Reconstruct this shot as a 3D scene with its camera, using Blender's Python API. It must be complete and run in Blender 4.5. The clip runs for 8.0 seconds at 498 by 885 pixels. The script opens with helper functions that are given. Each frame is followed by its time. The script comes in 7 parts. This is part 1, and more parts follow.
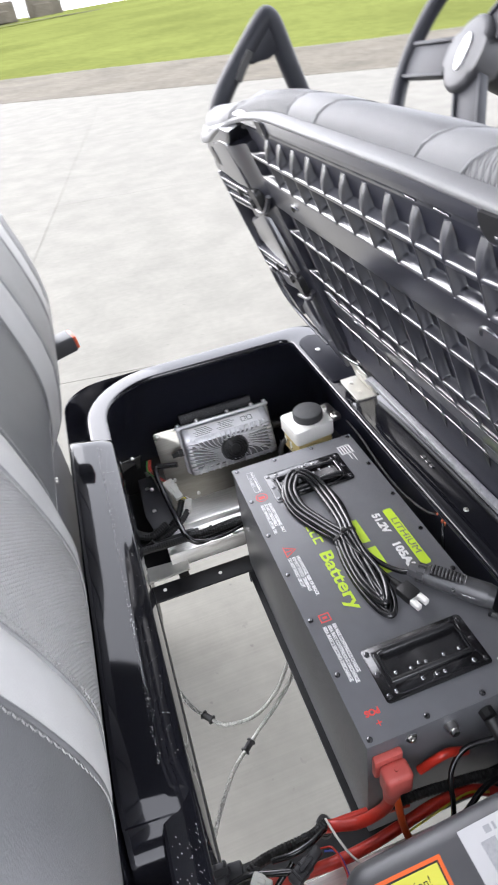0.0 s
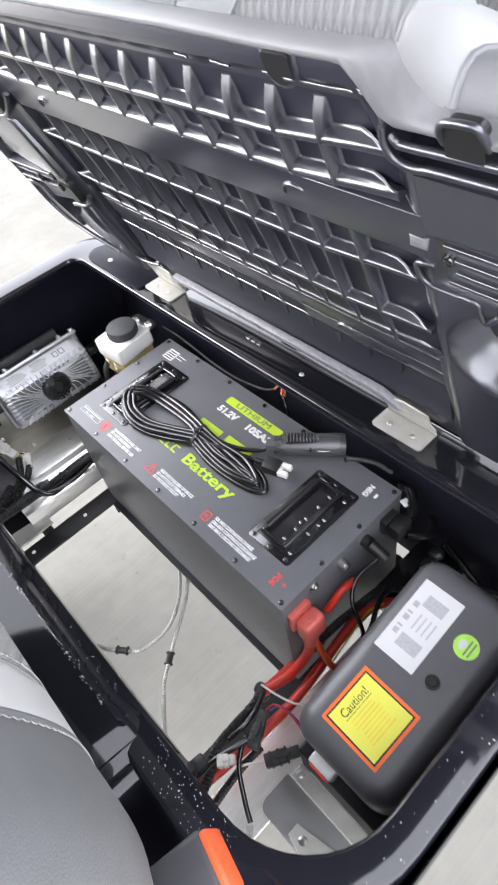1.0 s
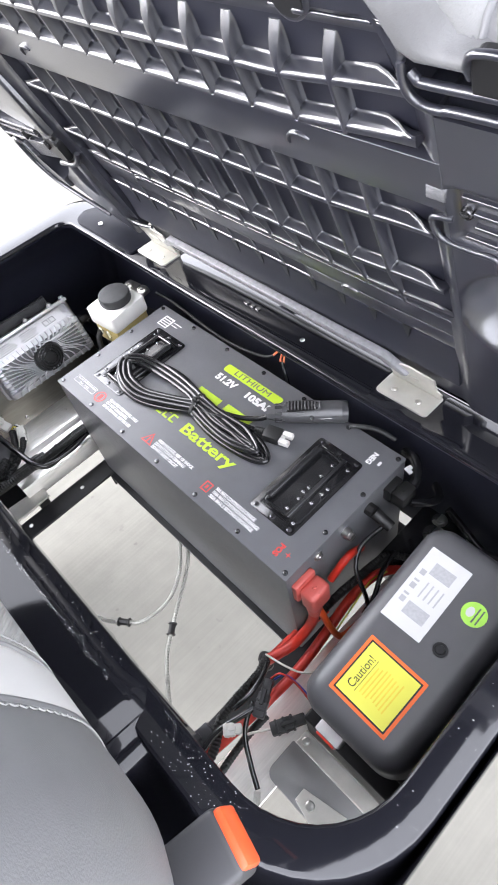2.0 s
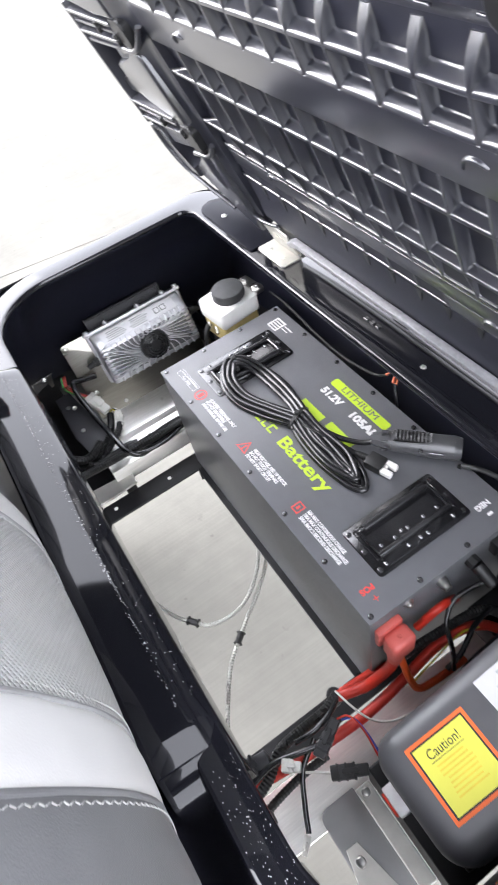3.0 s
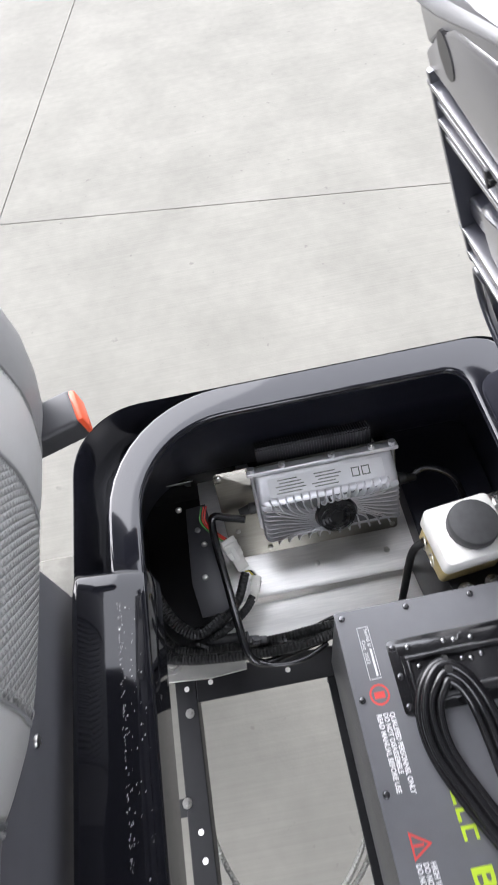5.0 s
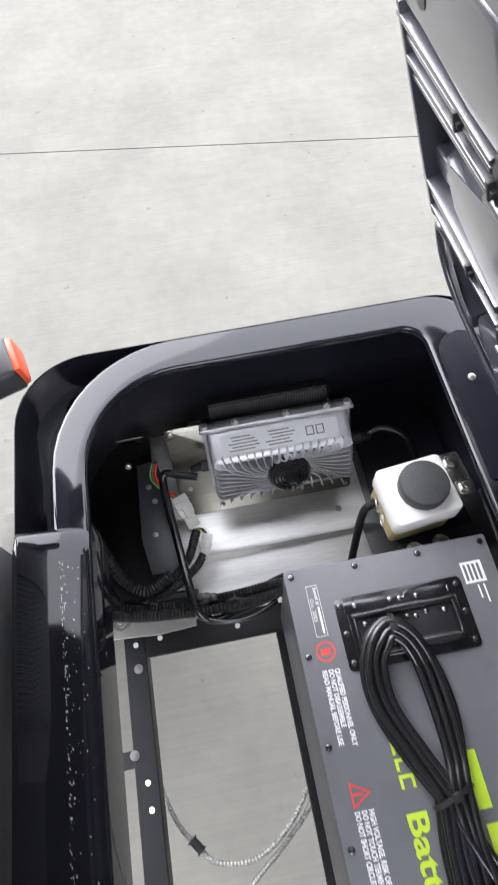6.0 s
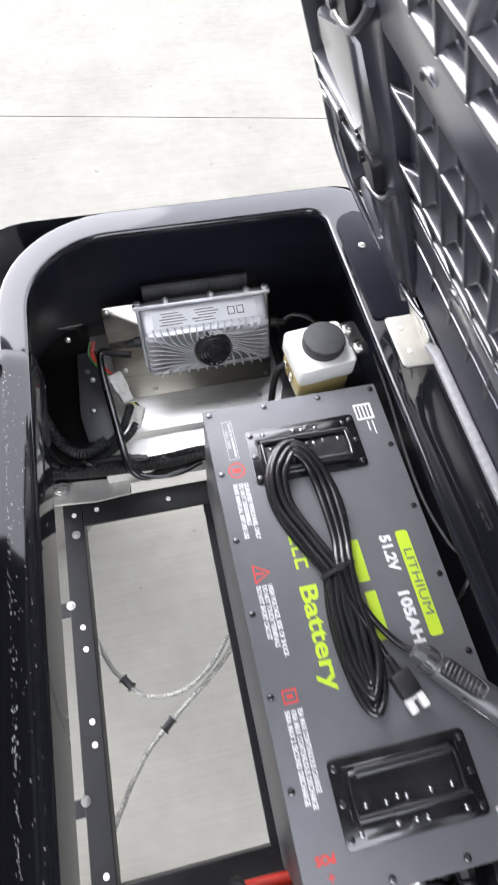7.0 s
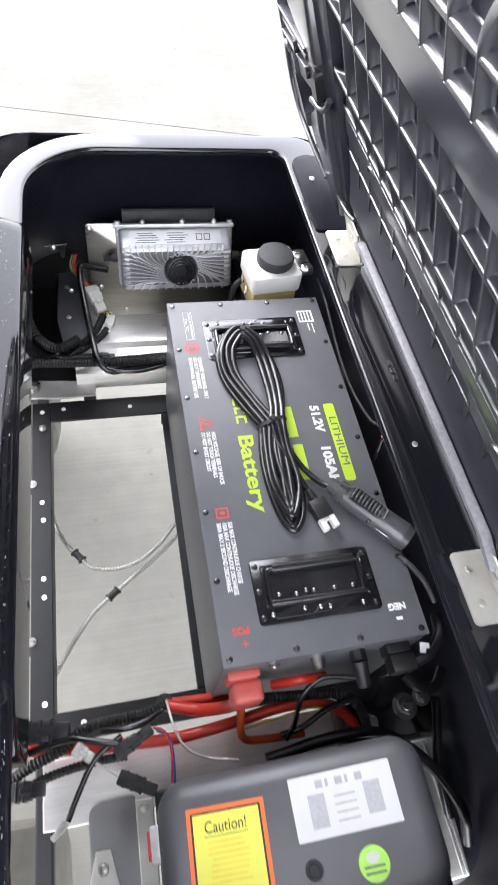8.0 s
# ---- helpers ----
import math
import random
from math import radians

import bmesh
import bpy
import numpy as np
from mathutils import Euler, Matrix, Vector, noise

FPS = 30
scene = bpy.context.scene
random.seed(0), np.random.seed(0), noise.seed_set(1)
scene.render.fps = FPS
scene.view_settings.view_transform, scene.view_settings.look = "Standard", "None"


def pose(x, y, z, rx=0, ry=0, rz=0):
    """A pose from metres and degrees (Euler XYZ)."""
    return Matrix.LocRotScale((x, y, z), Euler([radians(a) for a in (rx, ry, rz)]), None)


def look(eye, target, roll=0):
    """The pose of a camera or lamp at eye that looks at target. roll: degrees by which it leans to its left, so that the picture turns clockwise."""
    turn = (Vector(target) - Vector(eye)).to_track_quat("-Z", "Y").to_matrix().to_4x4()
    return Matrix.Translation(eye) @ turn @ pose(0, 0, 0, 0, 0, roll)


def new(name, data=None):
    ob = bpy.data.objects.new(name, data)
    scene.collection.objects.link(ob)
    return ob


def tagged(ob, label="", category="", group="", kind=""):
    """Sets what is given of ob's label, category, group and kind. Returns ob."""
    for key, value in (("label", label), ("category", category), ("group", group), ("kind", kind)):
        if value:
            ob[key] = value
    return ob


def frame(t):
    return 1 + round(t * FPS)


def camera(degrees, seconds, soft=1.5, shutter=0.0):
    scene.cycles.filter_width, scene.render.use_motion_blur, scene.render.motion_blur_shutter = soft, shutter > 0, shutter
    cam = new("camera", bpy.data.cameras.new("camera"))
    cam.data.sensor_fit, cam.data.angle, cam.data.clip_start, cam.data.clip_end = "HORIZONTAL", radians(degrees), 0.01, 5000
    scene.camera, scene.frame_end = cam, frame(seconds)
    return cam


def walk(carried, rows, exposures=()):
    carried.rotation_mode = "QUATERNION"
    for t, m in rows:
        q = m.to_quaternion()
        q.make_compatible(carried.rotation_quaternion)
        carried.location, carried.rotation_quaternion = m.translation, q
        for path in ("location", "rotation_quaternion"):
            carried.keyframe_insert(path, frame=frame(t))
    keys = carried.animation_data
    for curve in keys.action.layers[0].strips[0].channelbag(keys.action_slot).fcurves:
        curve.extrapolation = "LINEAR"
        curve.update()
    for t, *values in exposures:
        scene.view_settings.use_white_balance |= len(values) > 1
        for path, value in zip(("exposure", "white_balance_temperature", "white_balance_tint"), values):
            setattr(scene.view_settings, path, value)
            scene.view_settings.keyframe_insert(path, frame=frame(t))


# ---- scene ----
# camera and its way: seconds, eye, turn in degrees
cam = camera(46.1, 8.0, shutter=0.35)
PATH = [
    (0, -0.1472, -0.3045, 1.4877, 52.008, 7.675, -18.197),
    (0.5, -0.1687, -0.2600, 1.4727, 46.608, 9.985, -31.740),
    (1, -0.1795, -0.2896, 1.4736, 40.366, 8.416, -42.955),
    (1.2, -0.1826, -0.2909, 1.4680, 38.985, 8.577, -44.972),
    (2.3, -0.1734, -0.2538, 1.4563, 36.709, 9.070, -42.415),
    (2.5, -0.1669, -0.2401, 1.4536, 36.917, 9.461, -40.050),
    (3, -0.1603, -0.2054, 1.4588, 37.524, 10.002, -32.798),
    (3.5, -0.1325, -0.1367, 1.4793, 38.029, 11.980, -24.306),
    (4, -0.0808, 0.0296, 1.5189, 37.877, 11.936, -16.557),
    (4.2, -0.0670, 0.0906, 1.5218, 36.749, 10.932, -14.737),
    (5.3, -0.0597, 0.4367, 1.4574, 29.845, 4.471, -9.384),
    (5.5, -0.0603, 0.4392, 1.4573, 28.700, 3.544, -9.724),
    (6, -0.0513, 0.3971, 1.4510, 27.276, 2.008, -10.635),
    (6.5, -0.0503, 0.2885, 1.4446, 26.983, 0.531, -11.456),
    (7, -0.0553, 0.1458, 1.4472, 28.524, -2.169, -12.454),
    (7.5, -0.0638, 0.0029, 1.4318, 30.647, -4.836, -13.124),
    (8, -0.0842, -0.1310, 1.4317, 32.795, -7.147, -10.691),
]
walk(cam, [(t, pose(*row)) for t, *row in PATH], [(0, 2.88, 6200, 14), (0.5, 3.02, 6200, 14), (1.2, 3.20, 6200, 14), (2.5, 3.38, 6200, 14), (3, 3.28, 6200, 14), (3.5, 3.22, 6200, 14), (4.2, 3.00, 6200, 14), (5.5, 2.87, 6200, 14), (6.5, 3.03, 6200, 14), (7, 3.18, 6200, 14), (8, 3.26, 6200, 14)])

# overcast daylight: a hazy sky and one broad, weak sun
SUN_ELEVATION, SUN_ROTATION = 27.0, 318.0
world = bpy.data.worlds.new("overcast_sky")
scene.world = world
world.use_nodes = True
wn = world.node_tree.nodes
wn.clear()
sky = wn.new("ShaderNodeTexSky")
sky.sky_type, sky.sun_disc = "NISHITA", False
sky.sun_elevation, sky.sun_rotation = radians(SUN_ELEVATION), radians(SUN_ROTATION)
sky.air_density, sky.dust_density, sky.ozone_density = 1.0, 3.0, 1.0
pale = wn.new("ShaderNodeHueSaturation")
pale.inputs["Saturation"].default_value = 0.25
backdrop_sky = wn.new("ShaderNodeBackground")
backdrop_sky.inputs["Strength"].default_value = 0.15
sky_out = wn.new("ShaderNodeOutputWorld")
world.node_tree.links.new(sky.outputs[0], pale.inputs["Color"])
veil = wn.new("ShaderNodeMix")
veil.data_type = "RGBA"
veil.inputs["Factor"].default_value = 0.8
veil.inputs["B"].default_value = (4.6, 4.65, 4.8, 1)
world.node_tree.links.new(pale.outputs[0], veil.inputs["A"])
world.node_tree.links.new(veil.outputs["Result"], backdrop_sky.inputs["Color"])
world.node_tree.links.new(backdrop_sky.outputs[0], sky_out.inputs["Surface"])

sun_data = bpy.data.lights.new("sun", "SUN")
sun_data.energy, sun_data.angle, sun_data.color = 0.5, radians(80), (1.0, 0.98, 0.95)
sun = new("sun", sun_data)
sun_az, sun_el = radians(SUN_ROTATION), radians(SUN_ELEVATION)
sun_from = Vector((math.sin(sun_az) * math.cos(sun_el), math.cos(sun_az) * math.cos(sun_el), math.sin(sun_el)))
sun.matrix_world = look(tuple(sun_from * 20), (0, 0, 0))


# ---- materials ----
def material(name, color, rough=0.5, metal=0.0, vary=0.12, scale=40.0, bump=0.0, bump_scale=200.0, coat=0.0, coat_rough=0.04, spec=0.5,
             stains=0.0, stain_scale=4.0, stretch=(1, 1, 1), rough_vary=0.08):
    """A surface with grain and broader stains, both driven by object-space noise."""
    mat = bpy.data.materials.new(name)
    mat.use_nodes = True
    nodes, links = mat.node_tree.nodes, mat.node_tree.links
    nodes.clear()
    out, bsdf = nodes.new("ShaderNodeOutputMaterial"), nodes.new("ShaderNodeBsdfPrincipled")
    links.new(bsdf.outputs[0], out.inputs["Surface"])
    coord, mapping = nodes.new("ShaderNodeTexCoord"), nodes.new("ShaderNodeMapping")
    mapping.inputs["Scale"].default_value = stretch
    links.new(coord.outputs["Object"], mapping.inputs["Vector"])
    fine, broad = nodes.new("ShaderNodeTexNoise"), nodes.new("ShaderNodeTexNoise")
    fine.inputs["Scale"].default_value, fine.inputs["Detail"].default_value = scale, 6
    broad.inputs["Scale"].default_value, broad.inputs["Detail"].default_value = stain_scale, 4
    for tex in (fine, broad):
        links.new(mapping.outputs[0], tex.inputs["Vector"])
    ramp = nodes.new("ShaderNodeMapRange")
    ramp.inputs["From Min"].default_value, ramp.inputs["From Max"].default_value = 0.25, 0.75
    ramp.inputs["To Min"].default_value, ramp.inputs["To Max"].default_value = 1 - vary, 1 + vary
    links.new(fine.outputs["Fac"], ramp.inputs["Value"])
    ramp2 = nodes.new("ShaderNodeMapRange")
    ramp2.inputs["From Min"].default_value, ramp2.inputs["From Max"].default_value = 0.3, 0.7
    ramp2.inputs["To Min"].default_value, ramp2.inputs["To Max"].default_value = 1 - stains, 1 + stains
    links.new(broad.outputs["Fac"], ramp2.inputs["Value"])
    both = nodes.new("ShaderNodeMath")
    both.operation = "MULTIPLY"
    links.new(ramp.outputs[0], both.inputs[0])
    links.new(ramp2.outputs[0], both.inputs[1])
    tint = nodes.new("ShaderNodeVectorMath")
    tint.operation = "SCALE"
    tint.inputs[0].default_value = color
    links.new(both.outputs[0], tint.inputs["Scale"])
    links.new(tint.outputs["Vector"], bsdf.inputs["Base Color"])
    gloss = nodes.new("ShaderNodeMapRange")
    gloss.inputs["To Min"].default_value, gloss.inputs["To Max"].default_value = max(0.02, rough - rough_vary), min(1, rough + rough_vary)
    links.new(broad.outputs["Fac"], gloss.inputs["Value"])
    links.new(gloss.outputs[0], bsdf.inputs["Roughness"])
    bsdf.inputs["Metallic"].default_value = metal
    bsdf.inputs["Specular IOR Level"].default_value = spec
    bsdf.inputs["Coat Weight"].default_value = coat
    bsdf.inputs["Coat Roughness"].default_value = coat_rough
    bsdf.inputs["Coat IOR"].default_value = 1.7
    if bump:
        relief, grain = nodes.new("ShaderNodeBump"), nodes.new("ShaderNodeTexNoise")
        grain.inputs["Scale"].default_value, grain.inputs["Detail"].default_value = bump_scale, 3
        links.new(mapping.outputs[0], grain.inputs["Vector"])
        relief.inputs["Strength"].default_value, relief.inputs["Distance"].default_value = bump, 0.001
        links.new(grain.outputs["Fac"], relief.inputs["Height"])
        links.new(relief.outputs[0], bsdf.inputs["Normal"])
    return mat


GLOSS_BLACK = material("gloss_black_paint", (0.008, 0.0082, 0.011), 0.08, spec=0.55, coat=0.08, vary=0.1, rough_vary=0.03)
PAN_PLASTIC = material("black_moulded_plastic", (0.021, 0.0218, 0.031), 0.34, coat=0.75, coat_rough=0.18, vary=0.12, bump=0.05, bump_scale=900, rough_vary=0.05, spec=0.9)
# darker, duller copy of the pan plastic: imitates pocket shade, darkens the lower slope
PAN_SHADE = material("matt_shade_plastic", (0.017, 0.0178, 0.027), 0.48, coat=0.0, vary=0.12, bump=0.08, bump_scale=900, spec=0.4)
FRAME_BLACK = material("black_powder_coat", (0.010, 0.010, 0.011), 0.45, spec=0.3, bump=0.2, bump_scale=700)
CASE_GREY = material("graphite_powder_coat", (0.115, 0.117, 0.124), 0.37, vary=0.06, bump=0.25, bump_scale=1400, stains=0.04)
BLACK_STEEL = material("black_steel", (0.012, 0.012, 0.013), 0.16, spec=0.9, coat=0.2, bump=0.06, bump_scale=500)
DARK_SCREW = material("black_screw", (0.16, 0.16, 0.165), 0.2, metal=0.9)
CHROME = material("zinc_plated_steel", (0.62, 0.61, 0.58), 0.28, metal=1.0, vary=0.1)
ALUMINIUM = material("brushed_aluminium", (0.82, 0.81, 0.77), 0.34, metal=0.8, vary=0.08, scale=30, stretch=(1, 12, 12), stains=0.08, bump=0.06, bump_scale=300)
PLATE_STEEL = material("brushed_steel_plate", (0.36, 0.345, 0.30), 0.30, metal=1.0, vary=0.08, scale=30, stretch=(1, 12, 12), stains=0.1, bump=0.05, bump_scale=300)
COVER_BLACK = material("satin_black_cover", (0.009, 0.0094, 0.014), 0.42, vary=0.15, spec=0.06)
LEDGE_BLACK = material("polished_black_ledge", (0.007, 0.0072, 0.0095), 0.06, vary=0.15, spec=0.45, rough_vary=0.02)
WELL_BLACK = material("satin_black_liner", (0.016, 0.017, 0.026), 0.32, vary=0.1, spec=0.30)
CAST_SHADE = material("shaded_casting", (0.16, 0.16, 0.16), 0.5, metal=0.6, bump=0.15, bump_scale=600)
CAST_ALU = material("cast_aluminium", (0.66, 0.66, 0.67), 0.36, metal=0.55, vary=0.1, bump=0.15, bump_scale=600)
RUBBER = material("black_rubber", (0.012, 0.012, 0.012), 0.5)
CORD_BLACK = material("black_cord_jacket", (0.012, 0.012, 0.013), 0.24, spec=0.8)
RED_RUBBER = material("red_rubber_boot", (0.55, 0.11, 0.09), 0.45, vary=0.08, bump=0.1)
RED_WIRE = material("red_wire", (0.55, 0.03, 0.015), 0.4)
WHITE_PLASTIC = material("white_plastic", (0.75, 0.74, 0.70), 0.35, vary=0.04)
YELLOW_FLUID = material("amber_fluid_tank", (0.60, 0.48, 0.20), 0.3, vary=0.08)
LIME = material("lime_print", (0.45, 0.62, 0.03), 0.5, vary=0.03)
WHITE_INK = material("white_print", (0.7, 0.7, 0.7), 0.5, vary=0.03)
RED_INK = material("red_print", (0.6, 0.06, 0.05), 0.5, vary=0.03)
YELLOW_PAPER = material("yellow_label", (0.62, 0.60, 0.07), 0.5, vary=0.03)
ORANGE_PAPER = material("orange_label", (0.75, 0.13, 0.02), 0.5, vary=0.03)
BLACK_INK = material("black_print", (0.01, 0.01, 0.01), 0.5, vary=0.03)
WHITE_PAPER = material("white_label", (0.50, 0.50, 0.50), 0.5, vary=0.03)
VINYL_WHITE = material("white_vinyl", (0.53, 0.527, 0.515), 0.45, vary=0.04, bump=0.25, bump_scale=900, stains=0.03)
VINYL_GREY = material("charcoal_vinyl", (0.15, 0.152, 0.156), 0.45, vary=0.06, bump=0.3, bump_scale=900, stains=0.05)
VINYL_MID = material("grey_vinyl", (0.25, 0.25, 0.25), 0.5, vary=0.06, bump=0.3, bump_scale=900, stains=0.05)
ORANGE_PLASTIC = material("orange_button", (0.8, 0.1, 0.03), 0.35)
COVER_GREY = material("grey_satin_cover", (0.075, 0.075, 0.080), 0.36, vary=0.05, bump=0.12, bump_scale=1200)
PLATE_GREY = material("grey_paint", (0.17, 0.17, 0.17), 0.45, vary=0.06, stains=0.08)
HINGE_STEEL = material("yellowed_zinc_plate", (0.50, 0.49, 0.45), 0.5, metal=0.7, vary=0.08, stains=0.08, stain_scale=25)
CONCRETE = material("pale_concrete", (0.146, 0.141, 0.124), 0.85, vary=0.06, scale=22, stains=0.05, stain_scale=1.1, bump=0.4, bump_scale=120, spec=0.08)


def broomed(mat):
    """Broom streaks, dark pits and pale blotches over the concrete, in world metres."""
    nodes, links = mat.node_tree.nodes, mat.node_tree.links
    bsdf = next(n for n in nodes if n.type == "BSDF_PRINCIPLED")
    old = bsdf.inputs["Base Color"].links[0].from_socket
    geo, mapping = nodes.new("ShaderNodeNewGeometry"), nodes.new("ShaderNodeMapping")
    mapping.inputs["Rotation"].default_value = (0, 0, radians(9.7))
    mapping.inputs["Scale"].default_value = (1.6, 90.0, 1.0)
    links.new(geo.outputs["Position"], mapping.inputs["Vector"])
    streak, blotch, pit = (nodes.new("ShaderNodeTexNoise") for _ in range(3))
    streak.inputs["Scale"].default_value, streak.inputs["Detail"].default_value = 1.6, 5
    links.new(mapping.outputs[0], streak.inputs["Vector"])
    blotch.inputs["Scale"].default_value, blotch.inputs["Detail"].default_value = 3.2, 6
    pit.inputs["Scale"].default_value, pit.inputs["Detail"].default_value = 26.0, 2
    for tex in (blotch, pit):
        links.new(geo.outputs["Position"], tex.inputs["Vector"])
    total = None
    for tex, lo, hi, a, b in ((streak, 0.35, 0.65, 0.965, 1.03), (blotch, 0.35, 0.65, 0.92, 1.06), (pit, 0.20, 0.30, 0.72, 1.0)):
        ramp = nodes.new("ShaderNodeMapRange")
        for key, v in (("From Min", lo), ("From Max", hi), ("To Min", a), ("To Max", b)):
            ramp.inputs[key].default_value = v
        links.new(tex.outputs["Fac"], ramp.inputs["Value"])
        if total is None:
            total = ramp.outputs[0]
        else:
            mul = nodes.new("ShaderNodeMath")
            mul.operation = "MULTIPLY"
            links.new(total, mul.inputs[0])
            links.new(ramp.outputs[0], mul.inputs[1])
            total = mul.outputs[0]
    scale = nodes.new("ShaderNodeVectorMath")
    scale.operation = "SCALE"
    links.new(old, scale.inputs[0])
    links.new(total, scale.inputs["Scale"])
    links.new(scale.outputs["Vector"], bsdf.inputs["Base Color"])
    return mat


broomed(CONCRETE)
GRASS = material("mown_grass", (0.098, 0.110, 0.032), 0.95, spec=0.0, vary=0.14, scale=3, stains=0.15, stain_scale=0.2)
DIRT = material("bare_dirt", (0.098, 0.088, 0.070), 0.9, spec=0.05, vary=0.2, scale=5, stains=0.2, stain_scale=0.7)


# ---- building helpers ----
def part(name, bm, mat, parent=None, label="", smooth=None):
    """Links a bmesh as one mesh object under a thing or a part."""
    mesh = bpy.data.meshes.new(name)
    bmesh.ops.recalc_face_normals(bm, faces=bm.faces)
    bm.to_mesh(mesh)
    bm.free()
    mesh.materials.append(mat)
    if smooth is not None:
        for p in mesh.polygons:
            p.use_smooth = True
        mesh.set_sharp_from_angle(angle=radians(smooth))
    ob = new(name, mesh)
    if parent:
        ob.parent = parent
    if label:
        tagged(ob, label)
    return ob


def thing(name, label, category, group="", kind="", at=None, under=None):
    e = new(name)
    if under:
        e.parent = under
    e.empty_display_size = 0.05
    if at is not None:
        e.matrix_world = at
    return tagged(e, label, "" if under else category, "" if under else group, kind)


def block(bm, lo, hi, bevel=0.0, seg=2, m=None):
    """A bevelled box between two corners."""
    lo, hi = Vector(lo), Vector(hi)
    made = bmesh.ops.create_cube(bm, size=1)["verts"]
    bmesh.ops.transform(bm, matrix=Matrix.Translation((lo + hi) / 2) @ Matrix.Diagonal((*(hi - lo), 1)), verts=made)
    if bevel:
        edges = list({e for v in made for e in v.link_edges})
        made = [v for v in bmesh.ops.bevel(bm, geom=edges + made, offset=bevel, segments=seg, affect="EDGES", profile=0.5)["verts"]] or made
        made = list({v for v in made if v.is_valid} | {w for v in made if v.is_valid for e in v.link_edges for w in e.verts})
        grow = True
        while grow:
            more = {w for v in made for e in v.link_edges for w in e.verts} - set(made)
            made += list(more)
            grow = bool(more)
    if m is not None:
        bmesh.ops.transform(bm, matrix=m, verts=made)
    return made


def rod(bm, a, b, r, r2=None, seg=16):
    a, b = Vector(a), Vector(b)
    m = Matrix.Translation((a + b) / 2) @ (b - a).to_track_quat("Z", "Y").to_matrix().to_4x4()
    return bmesh.ops.create_cone(bm, cap_ends=True, segments=seg, radius1=r, radius2=r if r2 is None else r2, depth=(b - a).length, matrix=m)["verts"]


def smooth_path(pts, n=8):
    """A Catmull-Rom line through the points."""
    p = [Vector(q) for q in pts]
    p = [p[0] * 2 - p[1]] + p + [p[-1] * 2 - p[-2]]
    out = []
    for i in range(1, len(p) - 2):
        a, b, c, d = p[i - 1:i + 3]
        for k in range(n):
            t = k / n
            out.append(0.5 * ((2 * b) + (c - a) * t + (2 * a - 5 * b + 4 * c - d) * t * t + (3 * b - a - 3 * c + d) * t ** 3))
    return out + [p[-2]]


def tube(bm, pts, r, seg=10, n=8, rings=0.0, pitch=0.004, caps=True):
    """A round cable along a smooth line; rings gives a corrugated sleeve, pitch metres apart."""
    line = smooth_path(pts, n)
    if rings:
        fine, walked = [line[0]], 0.0
        step = pitch / 2
        for a, b in zip(line, line[1:]):
            length = (b - a).length
            while walked + step <= length:
                walked += step
                fine.append(a.lerp(b, walked / length))
            walked -= length
        line = fine
    up, loops = None, []
    for i, q in enumerate(line):
        ahead = (line[min(i + 1, len(line) - 1)] - line[max(i - 1, 0)]).normalized()
        if up is None:
            up = ahead.orthogonal().normalized()
        up = (up - ahead * up.dot(ahead)).normalized()
        side = ahead.cross(up)
        rr = r * (1 - rings * (i % 2))
        loops.append([bm.verts.new(q + (up * math.cos(a) + side * math.sin(a)) * rr) for a in (2 * math.pi * k / seg for k in range(seg))])
    for a, b in zip(loops, loops[1:]):
        for k in range(seg):
            bm.faces.new((a[k], a[(k + 1) % seg], b[(k + 1) % seg], b[k]))
    if caps:
        bm.faces.new(list(reversed(loops[0])))
        bm.faces.new(loops[-1])


def rounded(x0, y0, x1, y1, radii, seg=6):
    """A rounded rectangle, anticlockwise from the corner (x0, y0); radii for (x0,y0), (x1,y0), (x1,y1), (x0,y1)."""
    pts = []
    for (cx, cy, a0), r in zip(((x0, y0, 180), (x1, y0, 270), (x1, y1, 0), (x0, y1, 90)), radii):
        ox, oy = cx + (r if cx == x0 else -r), cy + (r if cy == y0 else -r)
        for k in range(seg + 1):
            a = radians(a0 + 90 * k / seg)
            pts.append((ox + r * math.cos(a), oy + r * math.sin(a)))
    return pts


def prism(bm, outline, z0, z1, bevel=0.0, m=None, seg=2):
    """An outline in x, y drawn up from z0 to z1, with its top and bottom edges rounded."""
    low = [bm.verts.new((x, y, z0)) for x, y in outline]
    high = [bm.verts.new((x, y, z1)) for x, y in outline]
    f0, f1 = bm.faces.new(list(reversed(low))), bm.faces.new(high)
    for i in range(len(low)):
        j = (i + 1) % len(low)
        bm.faces.new((low[i], low[j], high[j], high[i]))
    verts = low + high
    if bevel:
        edges = list(f0.edges) + list(f1.edges)
        res = bmesh.ops.bevel(bm, geom=edges, offset=bevel, segments=seg, affect="EDGES", profile=0.5)
        verts = list({v for f in res["faces"] for v in f.verts} | {v for v in verts if v.is_valid})
    if m is not None:
        bmesh.ops.transform(bm, matrix=m, verts=verts)
    return verts


def skin(bm, loops, close=True):
    """Quads between successive loops of equally many points."""
    rows = [[bm.verts.new(p) for p in loop] for loop in loops]
    n = len(rows[0])
    for a, b in zip(rows, rows[1:]):
        for k in range(n if close else n - 1):
            bm.faces.new((a[k], a[(k + 1) % n], b[(k + 1) % n], b[k]))
    return rows


